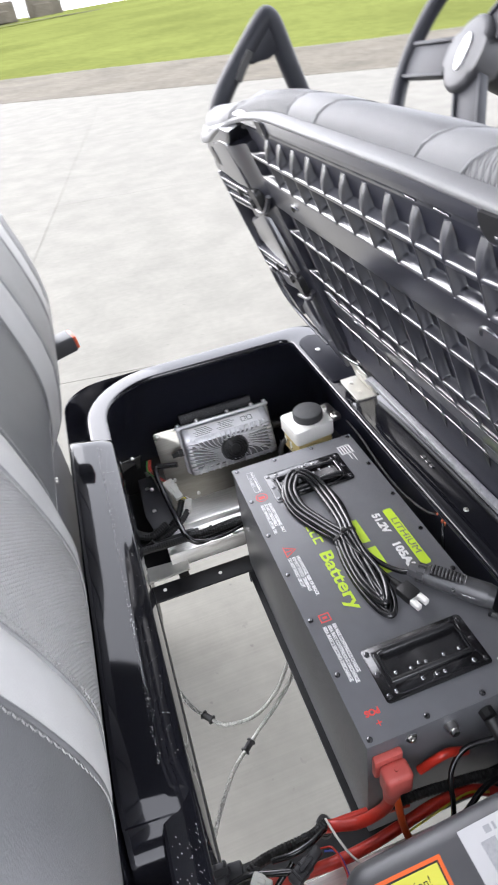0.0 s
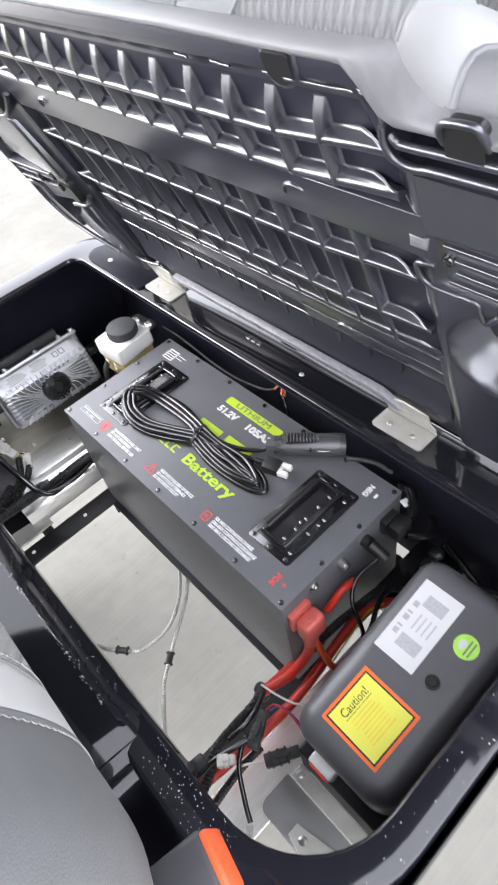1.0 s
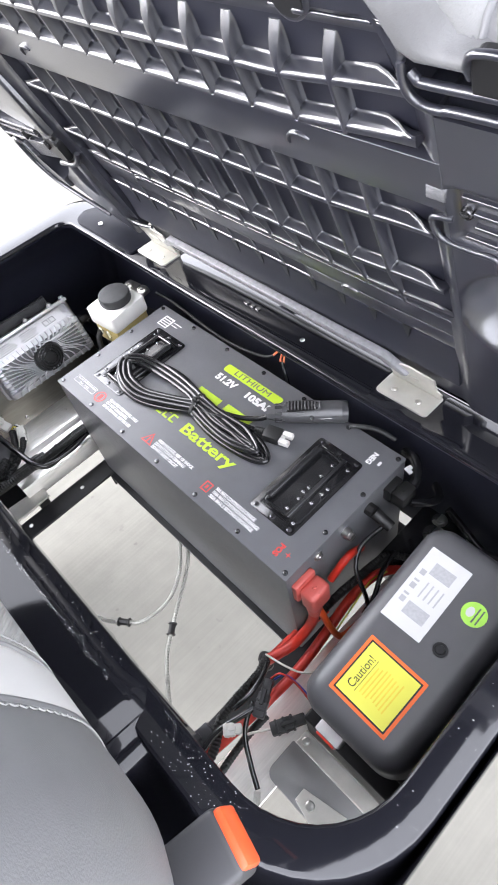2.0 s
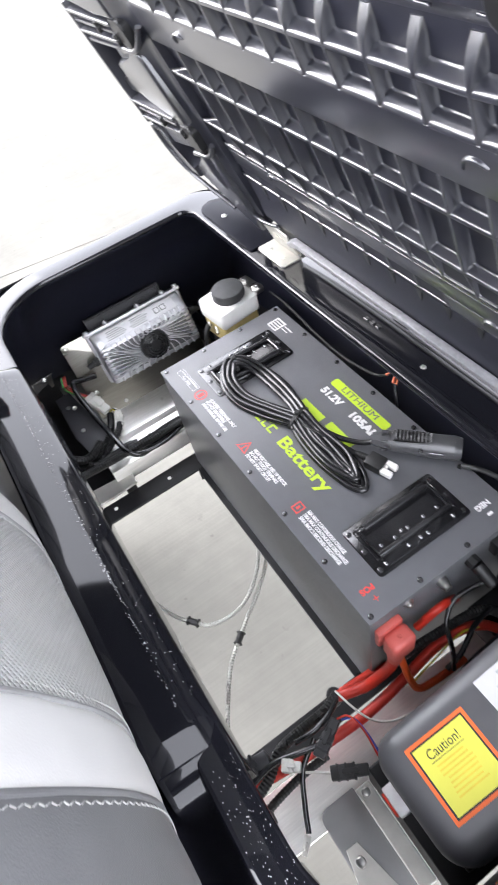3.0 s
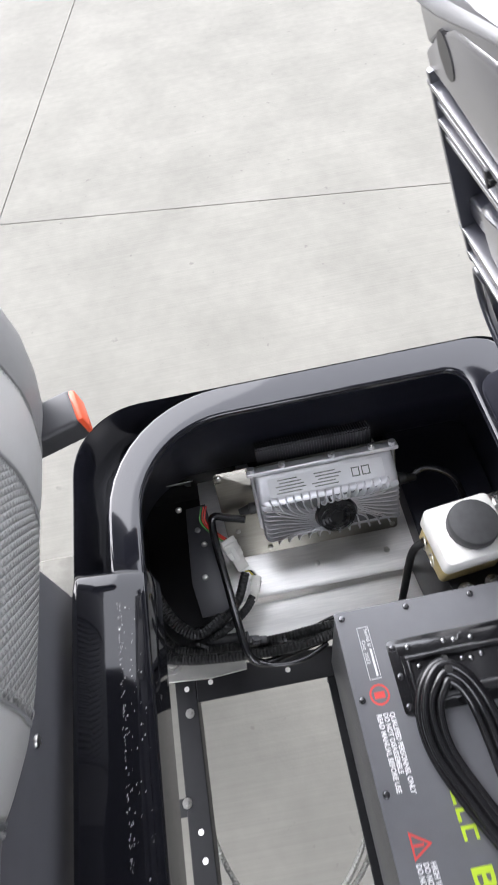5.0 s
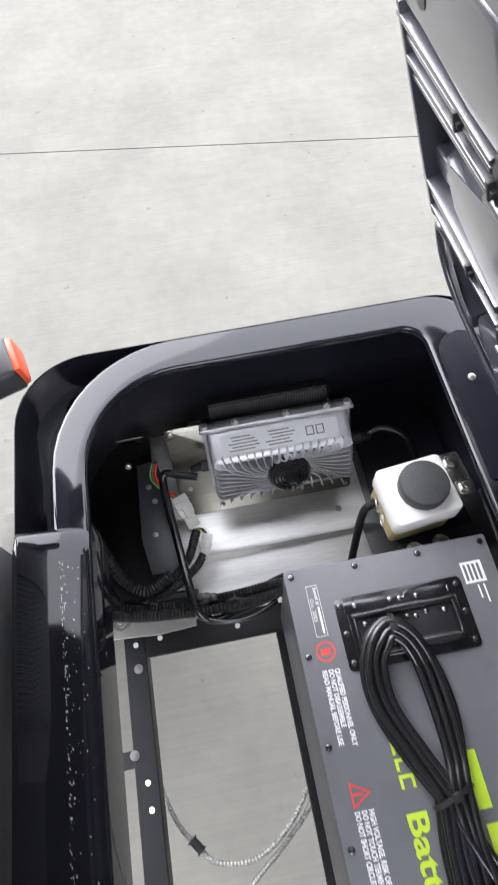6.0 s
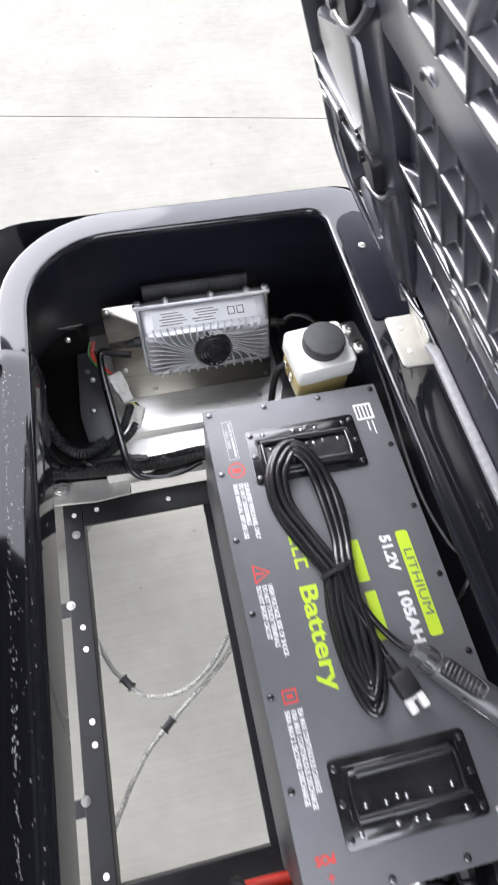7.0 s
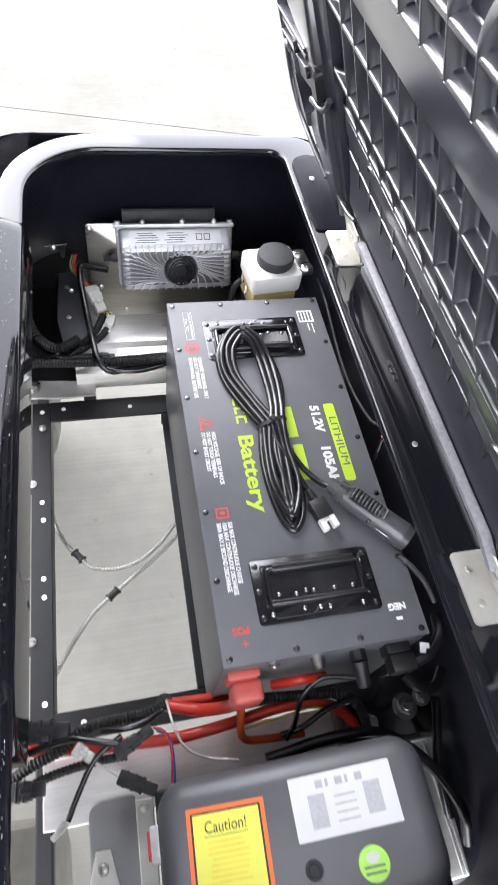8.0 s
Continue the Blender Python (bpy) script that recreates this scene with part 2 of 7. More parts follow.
def lettering(name, text, size, m, mat, parent, label="", depth=0.0002, align="CENTER", width=None, spacing=1.0, bold=0.0):
    """Raised flat lettering in the built-in font, at the pose m (x along the line, z out of the surface)."""
    font = bpy.data.curves.new(name, "FONT")
    font.body, font.size, font.extrude = text, size, depth
    font.align_x, font.align_y, font.resolution_u = align, "CENTER", 3
    font.space_line, font.space_character, font.offset = 1.0, spacing, bold
    holder = bpy.data.objects.new(name, font)
    scene.collection.objects.link(holder)
    bpy.context.view_layer.update()
    mesh = bpy.data.meshes.new_from_object(holder.evaluated_get(bpy.context.evaluated_depsgraph_get()))
    bpy.data.objects.remove(holder)
    if width:
        xs = [v.co.x for v in mesh.vertices]
        k = width / (max(xs) - min(xs))
        mesh.transform(Matrix.Diagonal((k, 1, 1, 1)))
    mesh.materials.clear()
    mesh.materials.append(mat)
    ob = new(name, mesh)
    ob.parent = parent
    ob.matrix_basis = m
    if label:
        tagged(ob, label)
    return ob


# ---- ground ----
def build_ground():
    bm = bmesh.new()
    ys = [-400, -60, -20, 0, 4, 8, 13, 18, 25, 35, 60, 120, 400, 2500]
    xs = [-2500, -300, -60, -25, -10, 0, 10, 25, 60, 300, 2500]
    grid = [[bm.verts.new((x, y, -0.02)) for x in xs] for y in ys]
    for a, b in zip(grid, grid[1:]):
        for k in range(len(xs) - 1):
            bm.faces.new((a[k], a[k + 1], b[k + 1], b[k]))
    return tagged(part("ground", bm, GRASS), "bright green mown grass round the apron", "ground", kind="structure")


ground = build_ground()
SLAB, JOINT = 3.66, 0.004
SLAB_TURN = pose(-0.905, 2.597, 0, 0, 0, -9.7)


def build_apron():
    apron = thing("pavement", "pale concrete slabs with sawn joints", "pavement", kind="structure")
    bm = bmesh.new()
    block(bm, (JOINT / 2, JOINT / 2, -0.018), (SLAB - JOINT / 2, SLAB - JOINT / 2, 0.0), 0.0015, 1)
    first = part("concrete_slab", bm, CONCRETE, apron)
    first.matrix_basis = SLAB_TURN
    for i in range(-5, 5):
        for j in range(-4, 6):
            if (i, j) != (0, 0):
                slab = new("concrete_slab", first.data)
                slab.parent = apron
                slab.matrix_basis = SLAB_TURN @ pose(SLAB * i, SLAB * j, 0)
    # dirt verge along the slanting apron edge
    bm = bmesh.new()
    prism(bm, [(-21, 37.2), (5.6, 11.1), (24, -7), (40, -7), (7.9, 16.3), (1.6, 23.4), (-12, 37.2)], -0.019, 0.006, 0.002)
    part("dirt_verge", bm, DIRT, apron, "bare grey-brown dirt strip beside the lawn")
    return apron


build_apron()


def build_lawn():
    """The grass bank past the verge, rising gently to the skyline."""
    bm = bmesh.new()
    near = [(-40, 66), (-12, 37.2), (1.6, 23.4), (7.9, 16.3), (40, -7), (90, -45)]
    loops = []
    for d, z in ((0, -0.01), (0.4, 0.02), (8, 0.30), (25, 1.0), (60, 2.2), (200, 3.4), (900, 5.0)):
        loops.append([(x + d * 0.62, y + d * 0.78, z) for x, y in near])
    skin(bm, loops, close=False)
    tagged(part("lawn", bm, GRASS, None, smooth=60), "mown lawn bank rising to the skyline", "lawn", kind="structure")
    bm = bmesh.new()
    prism(bm, [(-30, 0), (30, 0), (30, 2.2), (-30, 2.2)], 0, 0.05, 0, Matrix.Translation((4, 78, 1.6)) @ Matrix.Rotation(radians(-12), 4, "Z"))
    tagged(part("far_road", bm, CONCRETE, None), "pale far road beyond the lawn", "road", kind="structure")
    for x, y, w, h in ((-1.0, 92, 3.0, 2.2), (4.0, 95, 4.5, 2.6)):
        bm = bmesh.new()
        block(bm, (x - w / 2, y, 1.7), (x + w / 2, y + 3, 1.7 + h), 0.3, 2)
        block(bm, (x - w * 0.3, y - 0.2, 1.8), (x + w * 0.2, y + 0.4, 1.7 + h * 0.6), 0.1, 1)
        tagged(part("far_shed", bm, DIRT, None), "small grey building far beyond the lawn", "building", "far buildings")


build_lawn()


# ---- the cart's seat base ----
RIM = 0.852
cart = thing("golf_cart", "black golf cart seat base with its bench lifted open", "golf cart")


def screw(parent, at, r=0.004, h=0.0025, mat=None, name="screw", label=""):
    """A pan-head cross-slot screw standing on a surface; at is a pose whose z leads out of it."""
    key = (name, r, h, (mat or CHROME).name)
    if key not in screw.made:
        bm = bmesh.new()
        n = 14
        rings = [[(rr * r * math.cos(2 * math.pi * k / n), rr * r * math.sin(2 * math.pi * k / n), z * h) for k in range(n)]
                 for rr, z in ((1.0, -0.3), (1.0, 0.35), (0.85, 0.8), (0.5, 1.0))]
        rows = skin(bm, rings)
        bm.faces.new(rows[-1])
        for a in (0, 90):
            block(bm, (-0.55 * r, -0.1 * r, 0.9 * h), (0.55 * r, 0.1 * r, 1.04 * h), 0, 1, pose(0, 0, 0, 0, 0, a))
        ob = part(name, bm, mat or CHROME, parent, label, smooth=35)
        ob.matrix_basis = at
        screw.made[key] = ob.data
        return ob
    ob = new(name, screw.made[key])
    ob.parent = parent
    ob.matrix_basis = at
    if label:
        tagged(ob, label)
    return ob


screw.made = {}


def hexbolt(parent, at, r=0.008, h=0.006, name="bolt", washer=True):
    key = (name, r, h)
    if key not in hexbolt.made:
        bm = bmesh.new()
        if washer:
            rod(bm, (0, 0, 0), (0, 0, 0.0016), r * 1.45, seg=20)
        rod(bm, (0, 0, 0.001), (0, 0, h), r, r * 0.96, 6)
        rod(bm, (0, 0, h - 0.001), (0, 0, h + 0.0012), r * 0.7, r * 0.55, 14)
        hexbolt.made[key] = part(name, bm, CHROME, parent, smooth=30)
        hexbolt.made[key].matrix_basis = at
        return hexbolt.made[key]
    ob = new(name, hexbolt.made[key].data)
    ob.parent = parent
    ob.matrix_basis = at
    return ob


hexbolt.made = {}


def build_shell():
    bm = bmesh.new()
    seg = 10

    def ring(x0, y0, x1, y1, radii, z):
        return [(x, y, z) for x, y in rounded(x0, y0, x1, y1, radii, seg)]
    ri = (0.11, 0.06, 0.028, 0.12)
    loops = [ring(-0.268, -0.264, 0.312, 0.905, ri, 0.58), ring(-0.252, -0.260, 0.312, 0.868, ri, 0.70),
             ring(-0.212, -0.254, 0.306, 0.830, ri, 0.836), ring(-0.2055, -0.253, 0.232, 0.827, ri, 0.838),
             ring(-0.204, -0.251, 0.2295, 0.8255, ri, 0.844), ring(-0.2045, -0.2515, 0.230, 0.826, ri, 0.850),
             ring(-0.2065, -0.2535, 0.232, 0.828, (0.112, 0.062, 0.03, 0.122), RIM),
             ring(-0.2085, -0.2555, 0.234, 0.830, (0.113, 0.063, 0.031, 0.123), RIM + 0.0004),
             ring(-0.2375, -0.283, 0.302, 0.8655, (0.138, 0.06, 0.06, 0.153), RIM + 0.0004),
             ring(-0.240, -0.285, 0.305, 0.868, (0.14, 0.06, 0.06, 0.155), RIM),
             ring(-0.2435, -0.288, 0.308, 0.8694, (0.142, 0.062, 0.062, 0.157), RIM - 0.003),
             ring(-0.246, -0.2895, 0.310, 0.8700, (0.143, 0.062, 0.062, 0.158), RIM - 0.012),
             ring(-0.254, -0.2905, 0.311, 0.8702, (0.13, 0.062, 0.062, 0.14), 0.79),
             ring(-0.270, -0.292, 0.312, 0.8704, (0.10, 0.062, 0.062, 0.11), 0.775),
             ring(-0.281, -0.293, 0.313, 0.8706, (0.09, 0.062, 0.062, 0.095), 0.79),
             ring(-0.2835, -0.294, 0.314, 0.8708, (0.085, 0.062, 0.062, 0.09), RIM - 0.004),
             ring(-0.285, -0.2955, 0.3155, 0.8714, (0.085, 0.063, 0.063, 0.09), RIM - 0.002),
             ring(-0.287, -0.297, 0.317, 0.8725, (0.085, 0.063, 0.063, 0.09), RIM - 0.006),
             ring(-0.289, -0.299, 0.319, 0.884, (0.085, 0.064, 0.064, 0.09), 0.78),
             ring(-0.291, -0.301, 0.325, 0.925, (0.085, 0.064, 0.064, 0.09), 0.60)]
    skin(bm, loops[:5])
    part("well_liner", bm, WELL_BLACK, cart, "satin black liner of the open well", smooth=50)
    bm = bmesh.new()
    skin(bm, loops[4:])
    part("seat_base_shell", bm, GLOSS_BLACK, cart, "gloss black moulded shell with rounded rim", smooth=50)
    # raised rail along the back of the well
    bm = bmesh.new()
    profile = [(-0.2025, 0.78), (-0.2025, 0.8500), (-0.2032, 0.8535), (-0.2050, 0.8560), (-0.2085, 0.8580), (-0.2285, 0.8670), (-0.2300, 0.8675), (-0.2320, 0.8680), (-0.2720, 0.8765),
               (-0.2755, 0.8764), (-0.2783, 0.8740), (-0.2790, 0.8690), (-0.279, 0.79)]
    loops = []
    for y, f in ((-0.066, 0.50), (-0.064, 0.60), (-0.058, 0.68), (-0.038, 0.80), (-0.0345, 0.815), (-0.0335, 0.845), (-0.030, 0.865), (-0.012, 0.955), (0.000, 0.988), (0.012, 1.0),
                 (0.606, 1.0), (0.618, 0.99), (0.632, 0.95), (0.639, 0.90), (0.643, 0.8)):
        loops.append([(x, y, 0.785 + (z - 0.785) * f) for x, z in profile])
    rows = skin(bm, loops, close=False)
    bm.faces.new(rows[0])
    bm.faces.new(rows[-1])
    rail = part("rear_rail", bm, LEDGE_BLACK, cart, "raised gloss black rail speckled with dust", smooth=40)
    # grit along the rail's ridge
    bm = bmesh.new()
    rng = random.Random(4)
    for _ in range(380):
        x, y = -0.2300 + rng.gauss(0, 0.0016), rng.uniform(0.012, 0.60)
        if rng.random() < 0.30:
            x = rng.uniform(-0.229, -0.209)
        s = rng.uniform(0.0002, 0.0007)
        z = 0.8670 - (x + 0.2285) * 0.45 if x > -0.2285 else 0.8678
        bmesh.ops.create_icosphere(bm, subdivisions=1, radius=s, matrix=Matrix.Translation((x, y, z)))
    tagged(part("dust_specks", bm, WHITE_PLASTIC, rail, "pale grit scattered on the rail"), kind="stuff")
    # grit on the near corner and the near side of the rim
    bm = bmesh.new()
    for _ in range(150):
        x, y = rng.uniform(-0.236, 0.16), rng.uniform(-0.283, -0.257)
        if rng.random() < 0.6:
            x, y = rng.uniform(-0.238, -0.206), rng.uniform(-0.17, -0.05)
        bmesh.ops.create_icosphere(bm, subdivisions=1, radius=rng.uniform(0.0002, 0.0006), matrix=Matrix.Translation((x, y, RIM + 0.0005)))
    tagged(part("dust_specks", bm, WHITE_PLASTIC, rail, "pale grit scattered on the rim"), kind="stuff")
    # oblong hinge cover at the far end of the ledge
    bm = bmesh.new()
    prism(bm, rounded(0.238, 0.604, 0.300, 0.806, (0.004, 0.004, 0.030, 0.030)), RIM - 0.004, RIM + 0.004, 0.002)
    part("hinge_ledge_pad", bm, COVER_BLACK, cart, smooth=40)
    for y0, y1 in ((0.058, 0.521), (-0.200, -0.026)):
        bm = bmesh.new()
        prism(bm, rounded(0.236, y0, 0.300, y1, (0.004,) * 4), RIM - 0.004, RIM + 0.0015, 0.0006)
        part("hinge_ledge_pad", bm, LEDGE_BLACK, cart, smooth=40)
    screw(cart, pose(0.262, 0.735, RIM + 0.004), 0.005, 0.003)
    screw(cart, pose(0.262, 0.20, RIM + 0.0015), 0.004, 0.002)
    for y in (0.30, 0.312, 0.325):
        bm = bmesh.new()
        block(bm, (0.268, y, RIM + 0.001), (0.274, y + 0.008, RIM + 0.0032), 0.0005, 1)
        part("ledge_clip", bm, BLACK_STEEL, cart)


build_shell()


def angle_bar(name, a, b, wide, drop, inward, parent):
    """An L-shaped steel bar: a flat top strip and a down-turned flange."""
    (x0, y0), (x1, y1) = a, b
    bm = bmesh.new()
    block(bm, (x0, y0, 0.455), (x1, y1, 0.460), 0.001, 1)
    if inward == "x":
        block(bm, (x1 - 0.004, y0, 0.425), (x1, y1, 0.4552), 0.001, 1)
    else:
        block(bm, (x0, y1 - 0.004, 0.425), (x1, y1, 0.4552), 0.001, 1)
    return part(name, bm, FRAME_BLACK, parent)


tray = thing("battery_frame", "black powder-coated angle-steel frame with punched holes", "frame", under=cart)
angle_bar("side_bar", (-0.259, -0.012), (-0.225, 0.601), 0, 0, "x", tray)
angle_bar("end_bar", (-0.2249, 0.555), (0.30, 0.601), 0, 0, "y", tray)
angle_bar("end_bar", (-0.2249, -0.012), (0.30, 0.029), 0, 0, "y", tray)
angle_bar("side_bar", (-0.012, 0.0292), (0.30, 0.5548), 0, 0, "y", tray)
# white discs imitate bright ground seen through holes; the bars stay solid
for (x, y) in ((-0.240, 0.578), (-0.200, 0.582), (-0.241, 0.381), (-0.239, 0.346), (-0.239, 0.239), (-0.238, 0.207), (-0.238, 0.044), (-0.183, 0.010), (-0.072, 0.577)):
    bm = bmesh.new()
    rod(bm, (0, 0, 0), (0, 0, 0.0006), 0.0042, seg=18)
    hole = part("hole_daylight", bm, WHITE_PLASTIC, tray, "white disc imitating daylight through a punched hole")
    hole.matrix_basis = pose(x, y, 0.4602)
for (x, y) in ((-0.239, 0.541), (-0.257, 0.138), (-0.257, 0.42)):
    hexbolt(tray, pose(x, y, 0.460), 0.005, 0.004)
for y in (0.415, 0.130):
    bm = bmesh.new()
    block(bm, (-0.285, y - 0.012, 0.452), (-0.258, y + 0.012, 0.457), 0.001, 1)
    part("tab", bm, FRAME_BLACK, tray)
for x in (-0.2535, 0.27):
    bm = bmesh.new()
    block(bm, (x - 0.004 if x < 0 else x - 0.02, -0.27, 0.404), (x + 0.02, 0.85, 0.4248), 0.003, 1)
    part("chassis_rail", bm, FRAME_BLACK, tray)


def build_far_shelf():
    shelf = thing("aluminium_shelf", "bright stepped aluminium shelf below the charger", "shelf", under=cart)
    bm = bmesh.new()
    profile = [(0.907, 0.540), (0.684, 0.540), (0.678, 0.5385), (0.675, 0.533), (0.672, 0.5285), (0.667, 0.527), (0.622, 0.527), (0.614, 0.525), (0.611, 0.519), (0.611, 0.49)]
    loops = []
    for x in (-0.168, 0.305):
        loops.append([(x, y, z) for y, z in profile] + [(x, y - 0.002, z - 0.003) for y, z in reversed(profile)])
    rows = skin(bm, loops)
    bm.faces.new(rows[0])
    bm.faces.new(rows[1])
    part("stepped_sheet", bm, ALUMINIUM, shelf, smooth=30)
    for x, y in ((0.010, 0.716), (0.126, 0.715), (0.2, 0.714)):
        bm = bmesh.new()
        bmesh.ops.create_uvsphere(bm, u_segments=14, v_segments=7, radius=0.005, matrix=Matrix.Diagonal((1, 1, 0.5, 1)))
        ob = part("rivet", bm, ALUMINIUM, shelf, smooth=60)
        ob.matrix_basis = pose(x, y, 0.540)
    for x in (-0.15, 0.28):
        bm = bmesh.new()
        block(bm, (x - 0.012, 0.62, 0.42), (x + 0.012, 0.80, 0.524), 0.002, 1)
        part("support", bm, FRAME_BLACK, shelf)
    bm = bmesh.new()
    prism(bm, [(0, 0), (0.046, 0.004), (0.044, 0.010), (0.036, -0.044), (0.030, -0.046), (0.028, -0.014)], 0, 0.002, 0.0004, Matrix(((1, 0, 0, -0.211), (0, -0.35, -0.94, 0.868), (0, 0.94, -0.35, 0.622), (0, 0, 0, 1))))
    part("bent_tab", bm, CHROME, shelf, "bright bent steel tab on the end wall")
    for x, y, z in ((-0.185, 0.79, 0.68), (-0.163, 0.762, 0.60)):
        screw(shelf, pose(x, y, z, 66, 0, 0), 0.005, 0.003)
    bm = bmesh.new()
    prism(bm, [(-0.194, 0.712), (-0.184, 0.655), (-0.128, 0.655), (-0.156, 0.846), (-0.190, 0.843)], 0.570, 0.5735, 0.001)
    block(bm, (-0.166, 0.67, 0.478), (-0.160, 0.80, 0.5705), 0.001, 1)
    part("side_bracket", bm, COVER_GREY, shelf, "dark grey folded bracket beside the shelf", smooth=40)
    for x, y in ((-0.172, 0.717), (-0.174, 0.800)):
        screw(shelf, pose(x, y, 0.5735), 0.005, 0.003)
    bm = bmesh.new()
    prism(bm, [(-0.268, 0.628), (-0.133, 0.616), (-0.135, 0.583), (-0.193, 0.580), (-0.268, 0.586)], 0.4945, 0.500, 0.001)
    part("foot_plate", bm, HINGE_STEEL, shelf, "pale plated foot plate on the frame")
    hexbolt(shelf, pose(-0.251, 0.611, 0.500), 0.0105, 0.009)
    return shelf


build_far_shelf()


def build_floor():
    """Black pans added to close the well's bottom corner and hide the bright ground."""
    for lo, hi, name in (((-0.29, 0.6015, 0.474), (-0.165, 0.92, 0.478), "floor_pan"), ((-0.29, 0.908, 0.4785), (0.31, 0.918, 0.64), "end_skirt"), ((-0.29, 0.6015, 0.4785), (-0.28, 0.9075, 0.64), "side_skirt")):
        bm = bmesh.new()
        block(bm, lo, hi, 0.001, 1)
        part(name, bm, FRAME_BLACK, cart, "black panel added to close off the corner of the well")


TYRE = material("dusty_tyre_rubber", (0.10, 0.095, 0.08), 0.7, vary=0.2, bump=0.4, bump_scale=150)
build_floor()


def build_canopy():
    bm = bmesh.new()
    prism(bm, rounded(-1.0, -0.30, 1.25, 0.85, (0.12,) * 4, 6), 1.95, 1.99, 0.012)
    part("canopy_roof", bm, FRAME_BLACK, cart, "black canopy roof over the seats", smooth=40)


build_canopy()


def build_wheel(name, y, label):
    wheel = thing(name, label, "wheel", "rear wheels", at=pose(-0.47, y, 0.235), under=cart)
    bm = bmesh.new()
    n = 40
    prof = [(-0.09, 0.12), (-0.10, 0.16), (-0.098, 0.205), (-0.085, 0.228), (-0.05, 0.235), (0.0, 0.236), (0.05, 0.235), (0.085, 0.228), (0.098, 0.205), (0.10, 0.16), (0.09, 0.12)]
    loops = [[(r * math.cos(2 * math.pi * k / n), w, r * math.sin(2 * math.pi * k / n)) for w, r in prof] for k in range(n)]
    skin(bm, loops + [loops[0]], close=False)
    part("tyre", bm, TYRE, wheel, smooth=40)
    bm = bmesh.new()
    rod(bm, (0, -0.07, 0), (0, 0.07, 0), 0.122, seg=32)
    part("rim", bm, CAST_ALU, wheel, smooth=40)
    return wheel


build_wheel("rear_wheel", -0.19, "dusty black tyre below the near end of the frame")
build_wheel("rear_wheel", 0.766, "dusty black tyre below the charger shelf")


# ---- battery ----
BW, BL, BT, BB = 0.256, 0.578, 0.736, 0.460
battery = thing("lithium_battery", "dark grey steel battery pack with printed lid and carry handles", "battery")


def build_battery():
    bm = bmesh.new()
    block(bm, (0.0, 0.0, BB), (BW, BL, BT - 0.0022), 0.0025)
    part("case", bm, CASE_GREY, battery, smooth=40)
    bm = bmesh.new()
    prism(bm, rounded(-0.0006, -0.0006, BW + 0.0006, BL + 0.0006, (0.002,) * 4, 3), BT - 0.002, BT, 0.0006)
    part("top_plate", bm, CASE_GREY, battery, "satin graphite lid plate", smooth=40)
    pitch = (BL - 0.016) / 6
    spots = [(x, 0.008 + pitch * k) for x in (0.008, BW - 0.008) for k in range(7)]
    spots += [(0.008 + 0.08 * k, y) for y in (0.008, BL - 0.008) for k in (1, 2)]
    for i, (x, y) in enumerate(spots):
        screw(battery, pose(x, y, BT, 0, 0, 37 * i), 0.0040, 0.0024, DARK_SCREW)


